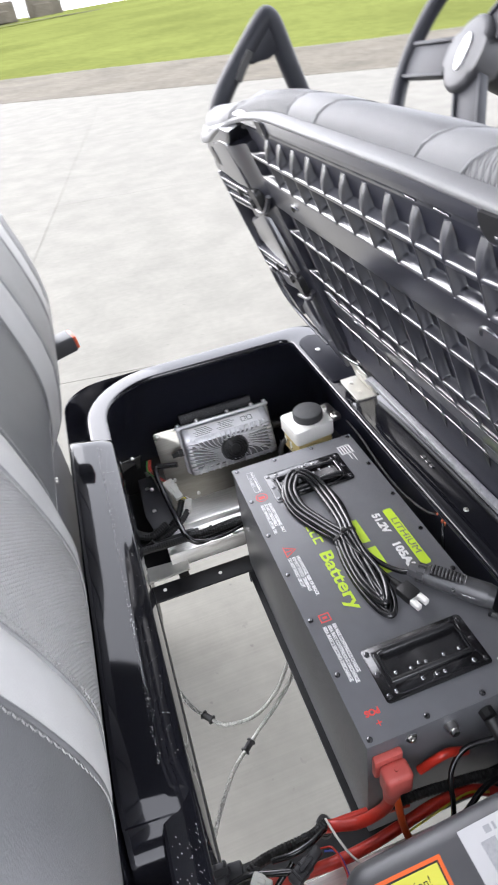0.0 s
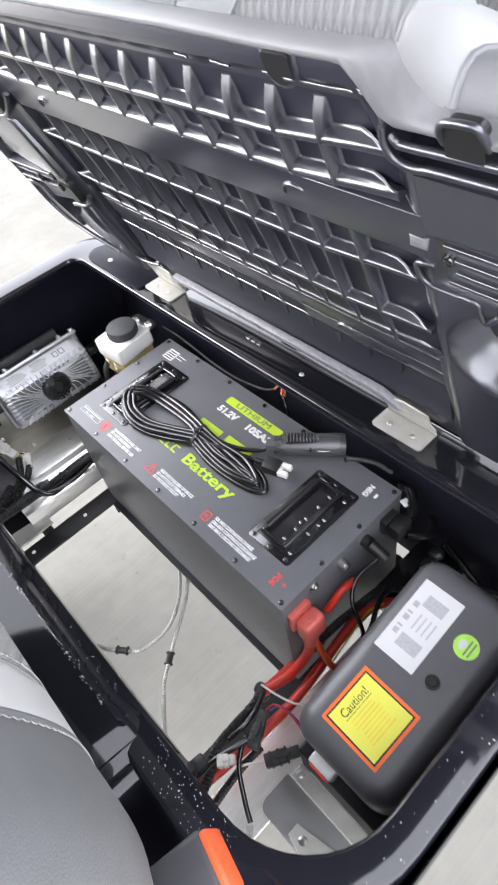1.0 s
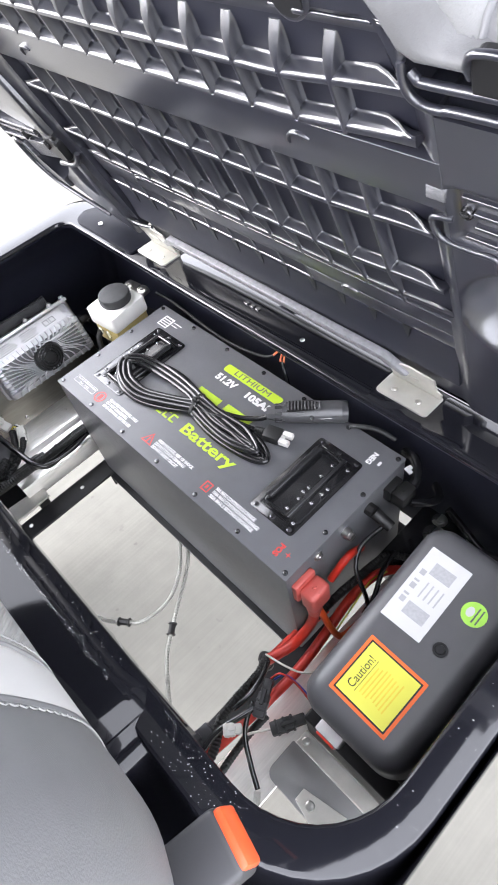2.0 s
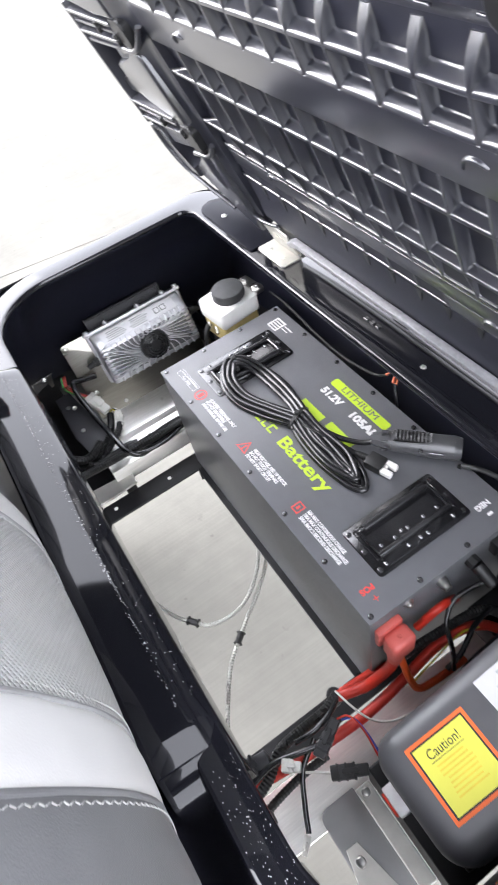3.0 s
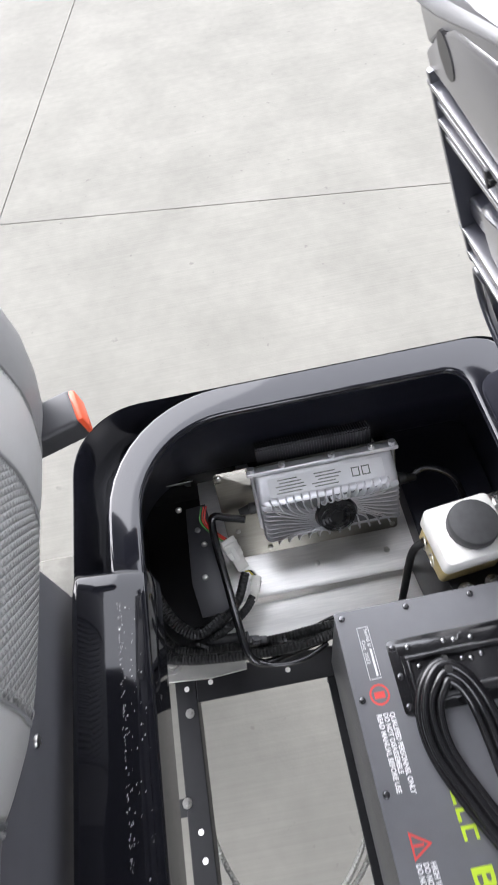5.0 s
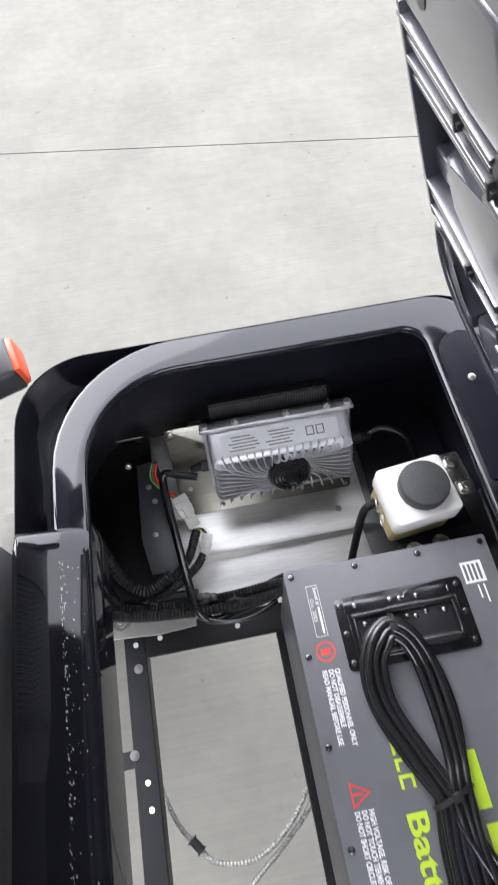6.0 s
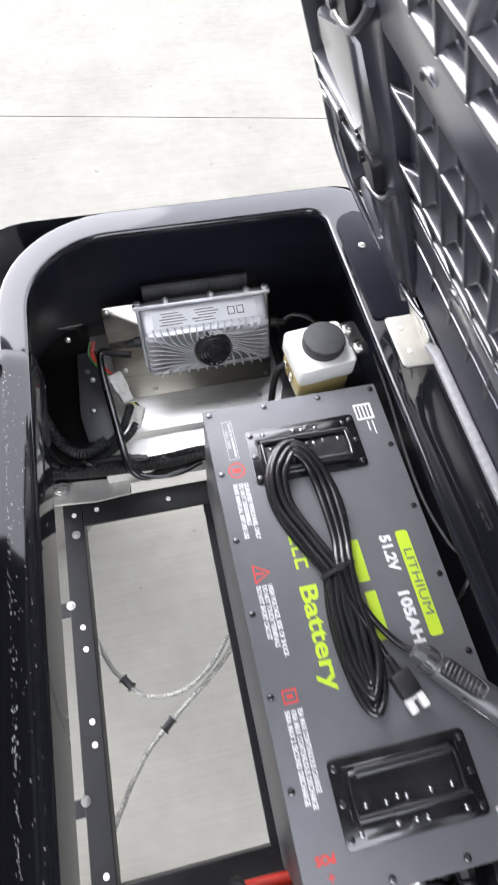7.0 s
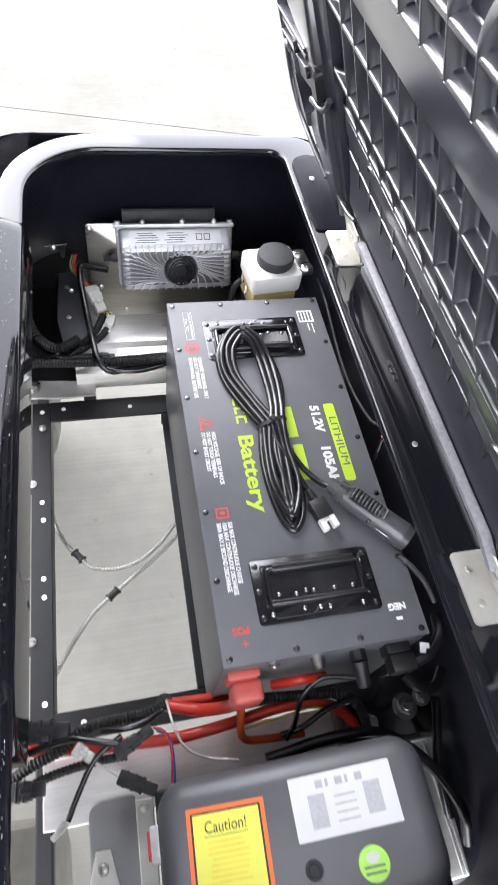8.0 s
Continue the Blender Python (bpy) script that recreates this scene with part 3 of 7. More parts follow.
def carry_handle(at, label):
    """A recessed spring handle: pressed plate, bail with a thick grip, hinge strip and rivets. y points to the hinge side."""
    plate = bmesh.new()
    w, d = 0.157, 0.083
    prism(plate, rounded(-w / 2, -d / 2, w / 2, d / 2, (0.006,) * 4, 4), 0.0, 0.002, 0.0007)
    for a, b in (((-w / 2 + 0.012, -d / 2 + 0.009), (w / 2 - 0.012, -d / 2 + 0.011)), ((-w / 2 + 0.012, -d / 2 + 0.009), (-w / 2 + 0.014, d / 2 - 0.02)),
                 ((w / 2 - 0.014, -d / 2 + 0.009), (w / 2 - 0.012, d / 2 - 0.02))):
        block(plate, (*a, 0.0015), (*b, 0.0045), 0.0008, 1)
    base = part("handle_plate", plate, BLACK_STEEL, battery, label, smooth=40)
    base.matrix_basis = at
    bm = bmesh.new()
    prism(bm, rounded(-w / 2 + 0.015, -d / 2 + 0.012, w / 2 - 0.015, d / 2 - 0.018, (0.003,) * 4, 3), 0.0018, 0.0026, 0)
    part("recess", bm, BLACK_STEEL, base, "black pressed recess")
    bm = bmesh.new()
    prism(bm, rounded(-w / 2 + 0.010, d / 2 - 0.024, w / 2 - 0.020, d / 2 - 0.006, (0.003,) * 4, 3), 0.0022, 0.0040, 0.0006)
    part("hinge_strip", bm, BLACK_STEEL, base, smooth=40)
    # rolled hinge in three knuckles, the middle one thicker
    for x0, x1, r in ((-w / 2 + 0.016, -0.022, 0.0040), (-0.0215, 0.0225, 0.0052), (0.023, w / 2 - 0.018, 0.0040)):
        bm = bmesh.new()
        rod(bm, (x0, d / 2 - 0.0245, 0.0056), (x1, d / 2 - 0.0245, 0.0056), r, seg=14)
        part("hinge_knuckle", bm, BLACK_STEEL, base, smooth=60)
    bm = bmesh.new()
    tube(bm, [(-w / 2 + 0.019, d / 2 - 0.024, 0.006), (-w / 2 + 0.0185, 0.0, 0.007), (-w / 2 + 0.019, -d / 2 + 0.022, 0.0075), (-w / 2 + 0.026, -d / 2 + 0.0165, 0.008),
              (0, -d / 2 + 0.016, 0.008), (w / 2 - 0.026, -d / 2 + 0.0165, 0.008), (w / 2 - 0.019, -d / 2 + 0.022, 0.0075), (w / 2 - 0.0185, 0, 0.007), (w / 2 - 0.019, d / 2 - 0.024, 0.006)], 0.0027, 10, 6)
    part("bail", bm, BLACK_STEEL, base, smooth=60)
    bm = bmesh.new()
    rod(bm, (-w / 2 + 0.024, -d / 2 + 0.0165, 0.0085), (w / 2 - 0.026, -d / 2 + 0.0165, 0.0085), 0.0062, seg=20)
    part("grip", bm, CORD_BLACK, base, "black plastic grip", smooth=60)
    # return spring beside the middle knuckle
    bm = bmesh.new()
    tube(bm, [(0.000, d / 2 - 0.011, 0.0045), (0.004, d / 2 - 0.013, 0.0052), (0.006, d / 2 - 0.009, 0.0048), (0.011, d / 2 - 0.006, 0.0046)], 0.0008, 6, 5)
    part("spring_wire", bm, CHROME_DARK, base, smooth=60)
    for x, y, z in ((-0.048, -0.034, 0.0026), (-0.024, -0.034, 0.0026), (0.003, -0.034, 0.0026), (0.013, -0.036, 0.0026), (0.026, -0.033, 0.0026), (0.048, -0.035, 0.0026),
                    (-0.055, -0.011, 0.004), (-0.012, -0.012, 0.004), (0.000, -0.013, 0.004), (0.020, -0.014, 0.004), (0.060, -0.012, 0.002)):
        bump(base, (x, d / 2 + y, z), 0.0036)
    for x, y in ((-w / 2 + 0.0065, d / 2 - 0.009), (-w / 2 + 0.0065, 0.0), (-w / 2 + 0.0065, -d / 2 + 0.009), (w / 2 - 0.0065, d / 2 - 0.009), (w / 2 - 0.0065, 0), (w / 2 - 0.0065, -d / 2 + 0.009)):
        screw(base, pose(x, y, 0.002, 0, 0, 900 * x), 0.0040, 0.0024, DARK_SCREW)


def bump(parent, at, r):
    if not bump.mesh:
        bm = bmesh.new()
        bmesh.ops.create_uvsphere(bm, u_segments=10, v_segments=6, radius=1, matrix=Matrix.Diagonal((1, 1, 0.6, 1)))
        ob = part("rivet", bm, CHROME_DARK, parent, smooth=60)
        bump.mesh.append(ob.data)
    else:
        ob = new("rivet", bump.mesh[0])
        ob.parent = parent
    ob.matrix_basis = Matrix.Translation(at) @ Matrix.Diagonal((r, r, r, 1))


bump.mesh = []
CHROME_DARK = material("dark_plated_steel", (0.4, 0.4, 0.4), 0.25, metal=1.0)
# plain black for small parts, and for pads standing in for shaded openings
BLACK_PART_SHADE = material("matt_black_parts_and_shade", (0.012, 0.012, 0.013), 0.4)


def print_pose(x, y, turn=-90):
    return pose(x, y, BT + 0.0002, 0, 0, turn)


def bars(name, rects, mat, label=""):
    bm = bmesh.new()
    for x0, y0, x1, y1 in rects:
        block(bm, (x0, y0, BT - 0.0002), (x1, y1, BT + 0.0003))
    return part(name, bm, mat, battery, label)


def build_print():
    bm = bmesh.new()
    prism(bm, rounded(0.2100, 0.2195, 0.2265, 0.353, (0.004,) * 4, 4), BT - 0.0002, BT + 0.0003)
    part("lime_panel", bm, LIME, battery, "lime green printed panel")
    lettering("lettering", "LITHIUM", 0.0155, pose(0.2183, 0.2865, BT + 0.0005, 0, 0, -90), CASE_GREY, battery, "dark lettering on lime", width=0.083)
    lettering("lettering", "51.2V", 0.0185, print_pose(0.1945, 0.328), WHITE_INK, battery, "bold white lettering", width=0.048, depth=0.0003, bold=0.0009)
    lettering("lettering", "105AH", 0.0185, print_pose(0.1945, 0.248), WHITE_INK, battery, "bold white lettering", width=0.062, depth=0.0003, bold=0.0009)
    # the maker's mark as plain lime shapes
    bars("emblem_bar", [(0.146, 0.299, 0.160, 0.353)], LIME, "lime green bar of an emblem")
    bars("emblem_bar", [(0.148, 0.228, 0.162, 0.286)], LIME, "lime green bar of an emblem")
    y = 0.3745
    for w in (0.012, 0.012, 0.013):
        bm = bmesh.new()
        for n, (x0, y0, x1, y1) in enumerate(((0.0735, y - 0.0035, 0.0895, y), (0.0735, y - w, 0.0768, y - 0.0035), (0.0862, y - w, 0.0895, y - 0.0035))):
            block(bm, (x0, y0, BT - 0.0002), (x1, y1, BT + 0.0003 + 0.00002 * n))
        part("emblem_shape", bm, LIME, battery, "lime green block of a printed mark")
        y -= w + 0.0035
    lettering("lettering", "Battery", 0.0295, print_pose(0.0805, 0.2495), LIME, battery, "bold lime green lettering", width=0.122, depth=0.0003, bold=0.0007)
    # three warnings, each with a red sign
    warnings_printed = ((0.479, ("QUALIFIED PERSONNEL ONLY", "DO NOT DISASSEMBLE", "READ MANUAL BEFORE USE"), 0.459, (0.080, 0.060, 0.077)),
             (0.335, ("HIGH VOLTAGE, RISK OF SHOCK", "DO NOT TOUCH TERMINALS", "DO NOT SHORT CIRCUIT"), 0.320, (0.086, 0.074, 0.064)),
             (0.192, ("50A MAX CONTINUOUS CHARGE", "100A MAX CONTINUOUS DISCHARGE", "500A MAX 2 SECOND DISCHARGE"), 0.178, (0.083, 0.096, 0.092)))
    for n, (sy, lines, ty, widths) in enumerate(warnings_printed):
        for k, (line, w) in enumerate(zip(lines, widths)):
            x = 0.0368 - 0.0074 * k
            lettering("lettering", line, 0.0078, pose(x, ty - w / 2, BT + 0.0002, 0, 0, -90), WHITE_INK, battery, "small white warning lettering", width=w, bold=0.0003)
        bm = bmesh.new()
        if n == 0:
            m = 28
            rings = [[(0.029 + r * math.cos(2 * math.pi * k / m), sy + r * math.sin(2 * math.pi * k / m), BT + 0.0003) for k in range(m)] for r in (0.0115, 0.0093)]
            skin(bm, rings)
            block(bm, (0.023, sy - 0.004, BT - 0.0001), (0.035, sy + 0.003, BT + 0.0003), 0, 1)
        elif n == 1:
            rings = [[(0.027 + r * math.cos(a), sy + r * math.sin(a), BT + 0.0003) for a in (0, 2.094, 4.189)] for r in (0.0145, 0.0105)]
            skin(bm, rings)
            block(bm, (0.022, sy - 0.0012, BT - 0.0001), (0.033, sy + 0.0012, BT + 0.0003), 0, 1)
        else:
            block(bm, (0.021, sy - 0.0075, BT - 0.0001), (0.0228, sy + 0.0075, BT + 0.0003))
            block(bm, (0.0362, sy - 0.0075, BT - 0.0001), (0.038, sy + 0.0075, BT + 0.0003))
            block(bm, (0.0228, sy - 0.0075, BT - 0.0001), (0.0362, sy - 0.0055, BT + 0.0003))
            block(bm, (0.0228, sy + 0.0055, BT - 0.0001), (0.0362, sy + 0.0075, BT + 0.0003))
            block(bm, (0.026, sy - 0.002, BT - 0.0001), (0.033, sy + 0.002, BT + 0.0003))
        part("warning_sign", bm, RED_INK, battery, "red printed warning sign")
    bars("serial_box", [(0.0225, 0.496, 0.0230, 0.556), (0.0358, 0.496, 0.0363, 0.556), (0.0230, 0.496, 0.0358, 0.4965), (0.0230, 0.5555, 0.0358, 0.556),
                        (0.0313, 0.499, 0.0337, 0.530)], WHITE_INK, "thin white outlined serial panel with a bar")
    lettering("lettering", "Serial #", 0.0060, print_pose(0.0325, 0.543), WHITE_INK, battery, "tiny white lettering", width=0.021)
    lettering("lettering", "Oct. 2022", 0.0060, print_pose(0.0262, 0.527), WHITE_INK, battery, "tiny white lettering", width=0.027)
    bm = bmesh.new()
    block(bm, (0.214, 0.522, BT - 0.0002), (0.240, 0.548, BT + 0.0003))
    sheet = part("small_label", bm, WHITE_INK, battery, "small white printed square")
    for k in range(4):
        bm = bmesh.new()
        block(bm, (0.2165 + 0.0056 * k, 0.525, BT), (0.2195 + 0.0056 * k, 0.545, BT + 0.0005))
        part("print_bar", bm, CASE_GREY, sheet)
    bars("note_bars", [(0.2265, 0.503, 0.2285, 0.519), (0.2335, 0.497, 0.2355, 0.519)], WHITE_INK, "two small white printed bars")
    lettering("lettering", "POS", 0.0115, print_pose(0.027, 0.0385, 180), RED_INK, battery, "red terminal lettering", depth=0.0003, bold=0.0005)
    lettering("lettering", "+", 0.017, print_pose(0.029, 0.0235, 180), RED_INK, battery, "red plus sign", depth=0.0003)
    lettering("lettering", "NEG", 0.0115, print_pose(0.2255, 0.0385, 180), WHITE_INK, battery, "white terminal lettering", depth=0.0003, bold=0.0005)
    bars("minus_sign", [(0.2205, 0.0215, 0.2285, 0.0255)], WHITE_INK, "white minus sign")


def build_fittings():
    """What sticks out of the battery's end face."""
    bm = bmesh.new()
    rod(bm, (0.118, 0.002, 0.708), (0.118, -0.010, 0.708), 0.0085, 0.0078, 18)
    rod(bm, (0.118, -0.010, 0.708), (0.118, -0.015, 0.708), 0.006, seg=18)
    part("breather_valve", bm, CHROME, battery, "dull silver breather valve", smooth=40)
    hexbolt(battery, pose(0.062, 0.0, 0.716, 90, 0, 0), 0.0055, 0.005)
    bm = bmesh.new()
    rod(bm, (0.170, 0.002, 0.706), (0.170, -0.012, 0.706), 0.0105, seg=8)
    rod(bm, (0.170, -0.012, 0.706), (0.172, -0.040, 0.694), 0.0095, 0.0085, 16)
    part("gland_nut", bm, RUBBER, battery, "black plastic cable gland", smooth=40)
    bm = bmesh.new()
    block(bm, (0.205, -0.012, 0.688), (0.236, 0.002, 0.716), 0.002)
    block(bm, (0.207, -0.034, 0.686), (0.240, -0.012, 0.714), 0.004)
    rod(bm, (0.223, -0.023, 0.713), (0.223, -0.023, 0.715), 0.003)
    part("terminal_cover", bm, RUBBER, battery, "black moulded negative terminal cover", smooth=40)
    bm = bmesh.new()
    prism(bm, [(0, 0), (0.007, 0), (0.007, 0.006), (0.012, 0.006), (0.012, 0.012), (0, 0.012)], 0, 0.003, 0.0006, pose(0.236, -0.020, 0.735, 10, 8, -12))
    part("tag", bm, WHITE_PAPER, battery, "white paper tag")
    bm = bmesh.new()
    block(bm, (0.006, -0.010, 0.664), (0.046, 0.0005, 0.708), 0.003)
    block(bm, (0.010, -0.036, 0.652), (0.048, -0.009, 0.700), 0.007, 3)
    rod(bm, (0.027, -0.032, 0.667), (0.027, -0.033, 0.7005), 0.0008, seg=6)
    rod(bm, (0.029, -0.022, 0.699), (0.029, -0.022, 0.7012), 0.0032, 0.0022, 12)
    rod(bm, (0.024, -0.022, 0.655), (0.022, -0.024, 0.630), 0.013, 0.0105, 16)
    part("terminal_boot", bm, RED_RUBBER, battery, "soft red rubber positive terminal boot", smooth=40)


build_battery()
carry_handle(pose(0.1295, 0.4925, BT), "black pressed-steel carry handle")
carry_handle(pose(0.129, 0.0800, BT, 0, 0, 180), "black pressed-steel carry handle")
build_print()
build_fittings()


# ---- bench seat, tipped up on its hinges ----
TILTED = radians(69.5)
LID = Matrix(((0, -math.cos(TILTED), math.sin(TILTED), 0.288), (1, 0, 0, 0.0), (0, math.sin(TILTED), math.cos(TILTED), 0.86), (0, 0, 0, 1)))
seat = thing("bench_seat_cushion", "tipped-up bench seat with ribbed black underside and grey white vinyl top", "seat", at=LID)


def smoothstep(a, b, x):
    t = min(1.0, max(0.0, (x - a) / (b - a)))
    return t * t * (3 - 2 * t)


def pan_panel(outline, h0=0.0, h1=0.03, bevel=0.004, name="pan_panel", label="", mat=None):
    bm = bmesh.new()
    prism(bm, outline, h0, h1, bevel, seg=3)
    return part(name, bm, mat or PAN_PLASTIC, seat, label, smooth=50)


DEEP = 0.040
POCKET = 0.0130
NEAR_END, FAR_END = -0.052, 0.585


def build_pan():
    outline = [(-0.064, 0.004), (-0.05, 0.0), (0.62, 0.0), (0.74, 0.05), (0.80, 0.09), (0.832, 0.15), (0.836, 0.26), (0.836, 0.38), (0.80, 0.43),
               (0.70, 0.465), (0.645, 0.515), (-0.045, 0.515), (-0.064, 0.485)]
    pan_panel(outline, DEEP - 0.002, 0.070, 0.006, "base_pan", "black moulded base pan")
    near, far = NEAR_END, FAR_END
    # floor of the pockets, their shade put in with the duller plastic
    pan_panel([(near - 0.010, 0.088), (far + 0.004, 0.088), (far + 0.030, 0.515), (near + 0.004, 0.515)], POCKET, DEEP, 0, "pocket_floor", "matt pocket floor, darkened for the shade inside the pockets", PAN_SHADE)
    pan_panel([(near - 0.004, 0.197), (far, 0.197), (far, 0.2535), (near - 0.004, 0.2535)], 0.0108, DEEP, 0, "pocket_floor", "", PAN_SHADE)
    # the floor sweeps up above the top ribs to meet the upper edge
    bm = bmesh.new()
    loops = []
    for k in range(13):
        v = 0.492 + 0.028 * k / 12
        h = POCKET - 0.0002 - (POCKET - 0.0017) * smoothstep(0.494, 0.5185, v)
        loops.append([(near + 0.004 + 0.006 * k / 12, v, h), (far + 0.026, v, h), (far + 0.026, v, DEEP), (near + 0.004 + 0.006 * k / 12, v, DEEP)])
    rows = skin(bm, loops)
    bm.faces.new(rows[0])
    bm.faces.new(rows[-1])
    part("swept_panel", bm, PAN_PLASTIC, seat, smooth=50)
    # flat faces between the ribbed bands
    pan_panel([(-0.034, 0.5165), (far + 0.02, 0.5165), (0.645, 0.47), (0.660, 0.47), (0.655, 0.498), (0.60, 0.513), (0.52, 0.526), (0.44, 0.533), (-0.034, 0.533), (-0.047, 0.524), (-0.0555, 0.500), (-0.0575, 0.462),
               (-0.052, 0.462), (-0.0505, 0.4975), (-0.044, 0.5115)], 0.0005, DEEP, 0.004)
    pan_panel([(near - 0.0198, 0.374), (far + 0.012, 0.374), (far + 0.018, 0.4195), (near - 0.0198, 0.4195)], 0.0, DEEP, 0.0012)
    pan_panel([(near, 0.168), (far + 0.002, 0.168), (far + 0.004, 0.1965), (near, 0.1965)], 0.0084, DEEP, 0.0008)
    pan_panel([(near, 0.1425), (0.150, 0.1425), (0.154, 0.1677), (near, 0.1677)], 0.0084, DEEP, 0.0006)
    pan_panel([(0.1545, 0.1425), (far, 0.1425), (far, 0.1677), (0.1545, 0.1677)], 0.0098, DEEP, 0, mat=PAN_SHADE)
    # slope down to the rolled lip
    bm = bmesh.new()
    loops = [[(near, v, h), (far, v, h), (far, v, DEEP), (near, v, DEEP)] for v, h in ((0.060, 0.0030), (0.066, 0.0032), (0.080, 0.0050), (0.095, 0.0068), (0.115, 0.0080), (0.136, 0.0086), (0.1415, 0.0088), (0.1423, 0.0095))]
    rows = skin(bm, loops)
    bm.faces.new(rows[0])
    bm.faces.new(rows[-1])
    part("lower_slope", bm, PAN_SHADE, seat, smooth=40)
    pan_panel([(near, 0.0), (far, 0.0), (far, 0.0598), (near, 0.0598)], 0.010, DEEP, 0.004)
    # the floors rise smoothly to the flat near end and to the raised far end
    bm = bmesh.new()
    loops = []
    for k in range(57):
        v = 0.012 + 0.448 * k / 56
        floor = POCKET if v > 0.4195 or 0.1965 < v < 0.374 else 0.0012 if v > 0.3 else 0.0090
        edge = near - 0.020
        loops.append([(near + 0.014 + (edge - near - 0.014) * x, v, floor + 0.0003 + (0.0003 - floor) * smoothstep(0.25, 0.95, x)) for x in (0, 0.2, 0.3, 0.4, 0.5, 0.6, 0.7, 0.8, 0.9, 1.0)] + [(edge, v, DEEP), (near + 0.014, v, DEEP)])
    rows = skin(bm, loops)
    bm.faces.new(rows[0])
    bm.faces.new(rows[-1])
    part("near_sweep", bm, PAN_PLASTIC, seat, smooth=50)
    bm = bmesh.new()
    loops = []
    for k in range(25):
        v = 0.056 + 0.420 * k / 24
        rise = smoothstep(0.0, 0.16, v)
        start = far + 0.0044 + 0.0142 * v / 0.468
        loops.append([(start + (0.652 - start) * x, v, 0.0006 - 0.0184 * rise * smoothstep(0.05, 1.0, x)) for x in (0, 0.12, 0.25, 0.38, 0.5, 0.62, 0.75, 0.88, 1.0)] + [(0.652, v, 0.03), (start, v, 0.03)])
    rows = skin(bm, loops)
    bm.faces.new(rows[0])
    bm.faces.new(rows[-1])
    part("end_channel", bm, PAN_PLASTIC, seat, smooth=50)
    # near end face with a shallow slide recess and a deep dished hollow
    bm = bmesh.new()
    us = [near - 0.0202 - 0.286 * k / 84 for k in range(85)]
    loops = []
    for k in range(151):
        v = 0.012 + 0.444 * k / 150
        row = []
        for u in us:
            r = math.hypot((u + 0.136) / 0.068, (v - 0.266 + 0.25 * (u + 0.136)) / 0.070)
            top = 0.399
            recess = smoothstep(top + 0.002, top - 0.002, v) * smoothstep(-0.073, -0.079, u) * smoothstep(0.344, 0.349, v)
            row.append((u, v, 0.0006 + 0.054 * math.sin(math.pi / 2 * (1 - min(1.0, r) ** 2.2)) * smoothstep(1.0, 0.75, r) + 0.0065 * recess))
        loops.append(row + [(us[-1], v, DEEP), (us[0], v, DEEP)])
    rows = skin(bm, loops)
    bm.faces.new(rows[0])
    bm.faces.new(rows[-1])
    part("near_end_face", bm, PAN_PLASTIC, seat, smooth=85)
    # rolled lower lip between the hinges, in a paler plastic than the pan
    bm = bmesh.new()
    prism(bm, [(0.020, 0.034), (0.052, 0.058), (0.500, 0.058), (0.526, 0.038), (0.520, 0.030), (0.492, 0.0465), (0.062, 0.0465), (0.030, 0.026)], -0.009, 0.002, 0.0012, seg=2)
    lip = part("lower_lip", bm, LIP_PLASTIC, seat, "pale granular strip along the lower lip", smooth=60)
    bm = bmesh.new()
    tube(bm, [(0.020, 0.026, 0.002), (0.060, 0.043, 0.0), (0.30, 0.0445, 0.0), (0.48, 0.043, 0.0), (0.520, 0.022, 0.002)], 0.0030, 8, 8)
    part("lip_bead", bm, PAN_PLASTIC, lip, smooth=60)
    # black wedges imitate the shade of drain slots below the thin crossbar
    first = None
    for k in range(12):
        u = 0.0115 + 0.0477 * k
        if first is None:
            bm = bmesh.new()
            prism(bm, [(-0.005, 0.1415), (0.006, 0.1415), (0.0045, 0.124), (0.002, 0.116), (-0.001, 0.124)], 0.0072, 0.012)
            first = part("slot_shade", bm, BLACK_PART_SHADE, seat, "black wedge imitating a shaded slot")
            first.matrix_basis = pose(u, 0, 0)
        else:
            slot = new("slot_shade", first.data)
            slot.parent = seat
            slot.matrix_basis = pose(u, 0, 0)


def crest(v):
    """How far the ribs' face lies back: flush above, easing away towards the hinge side."""
    return 0.0082 * smoothstep(0.262, 0.200, v)


def bow(u):
    """The crossbars climb slightly towards the near end."""
    return 0.010 * smoothstep(0.075, -0.060, u)


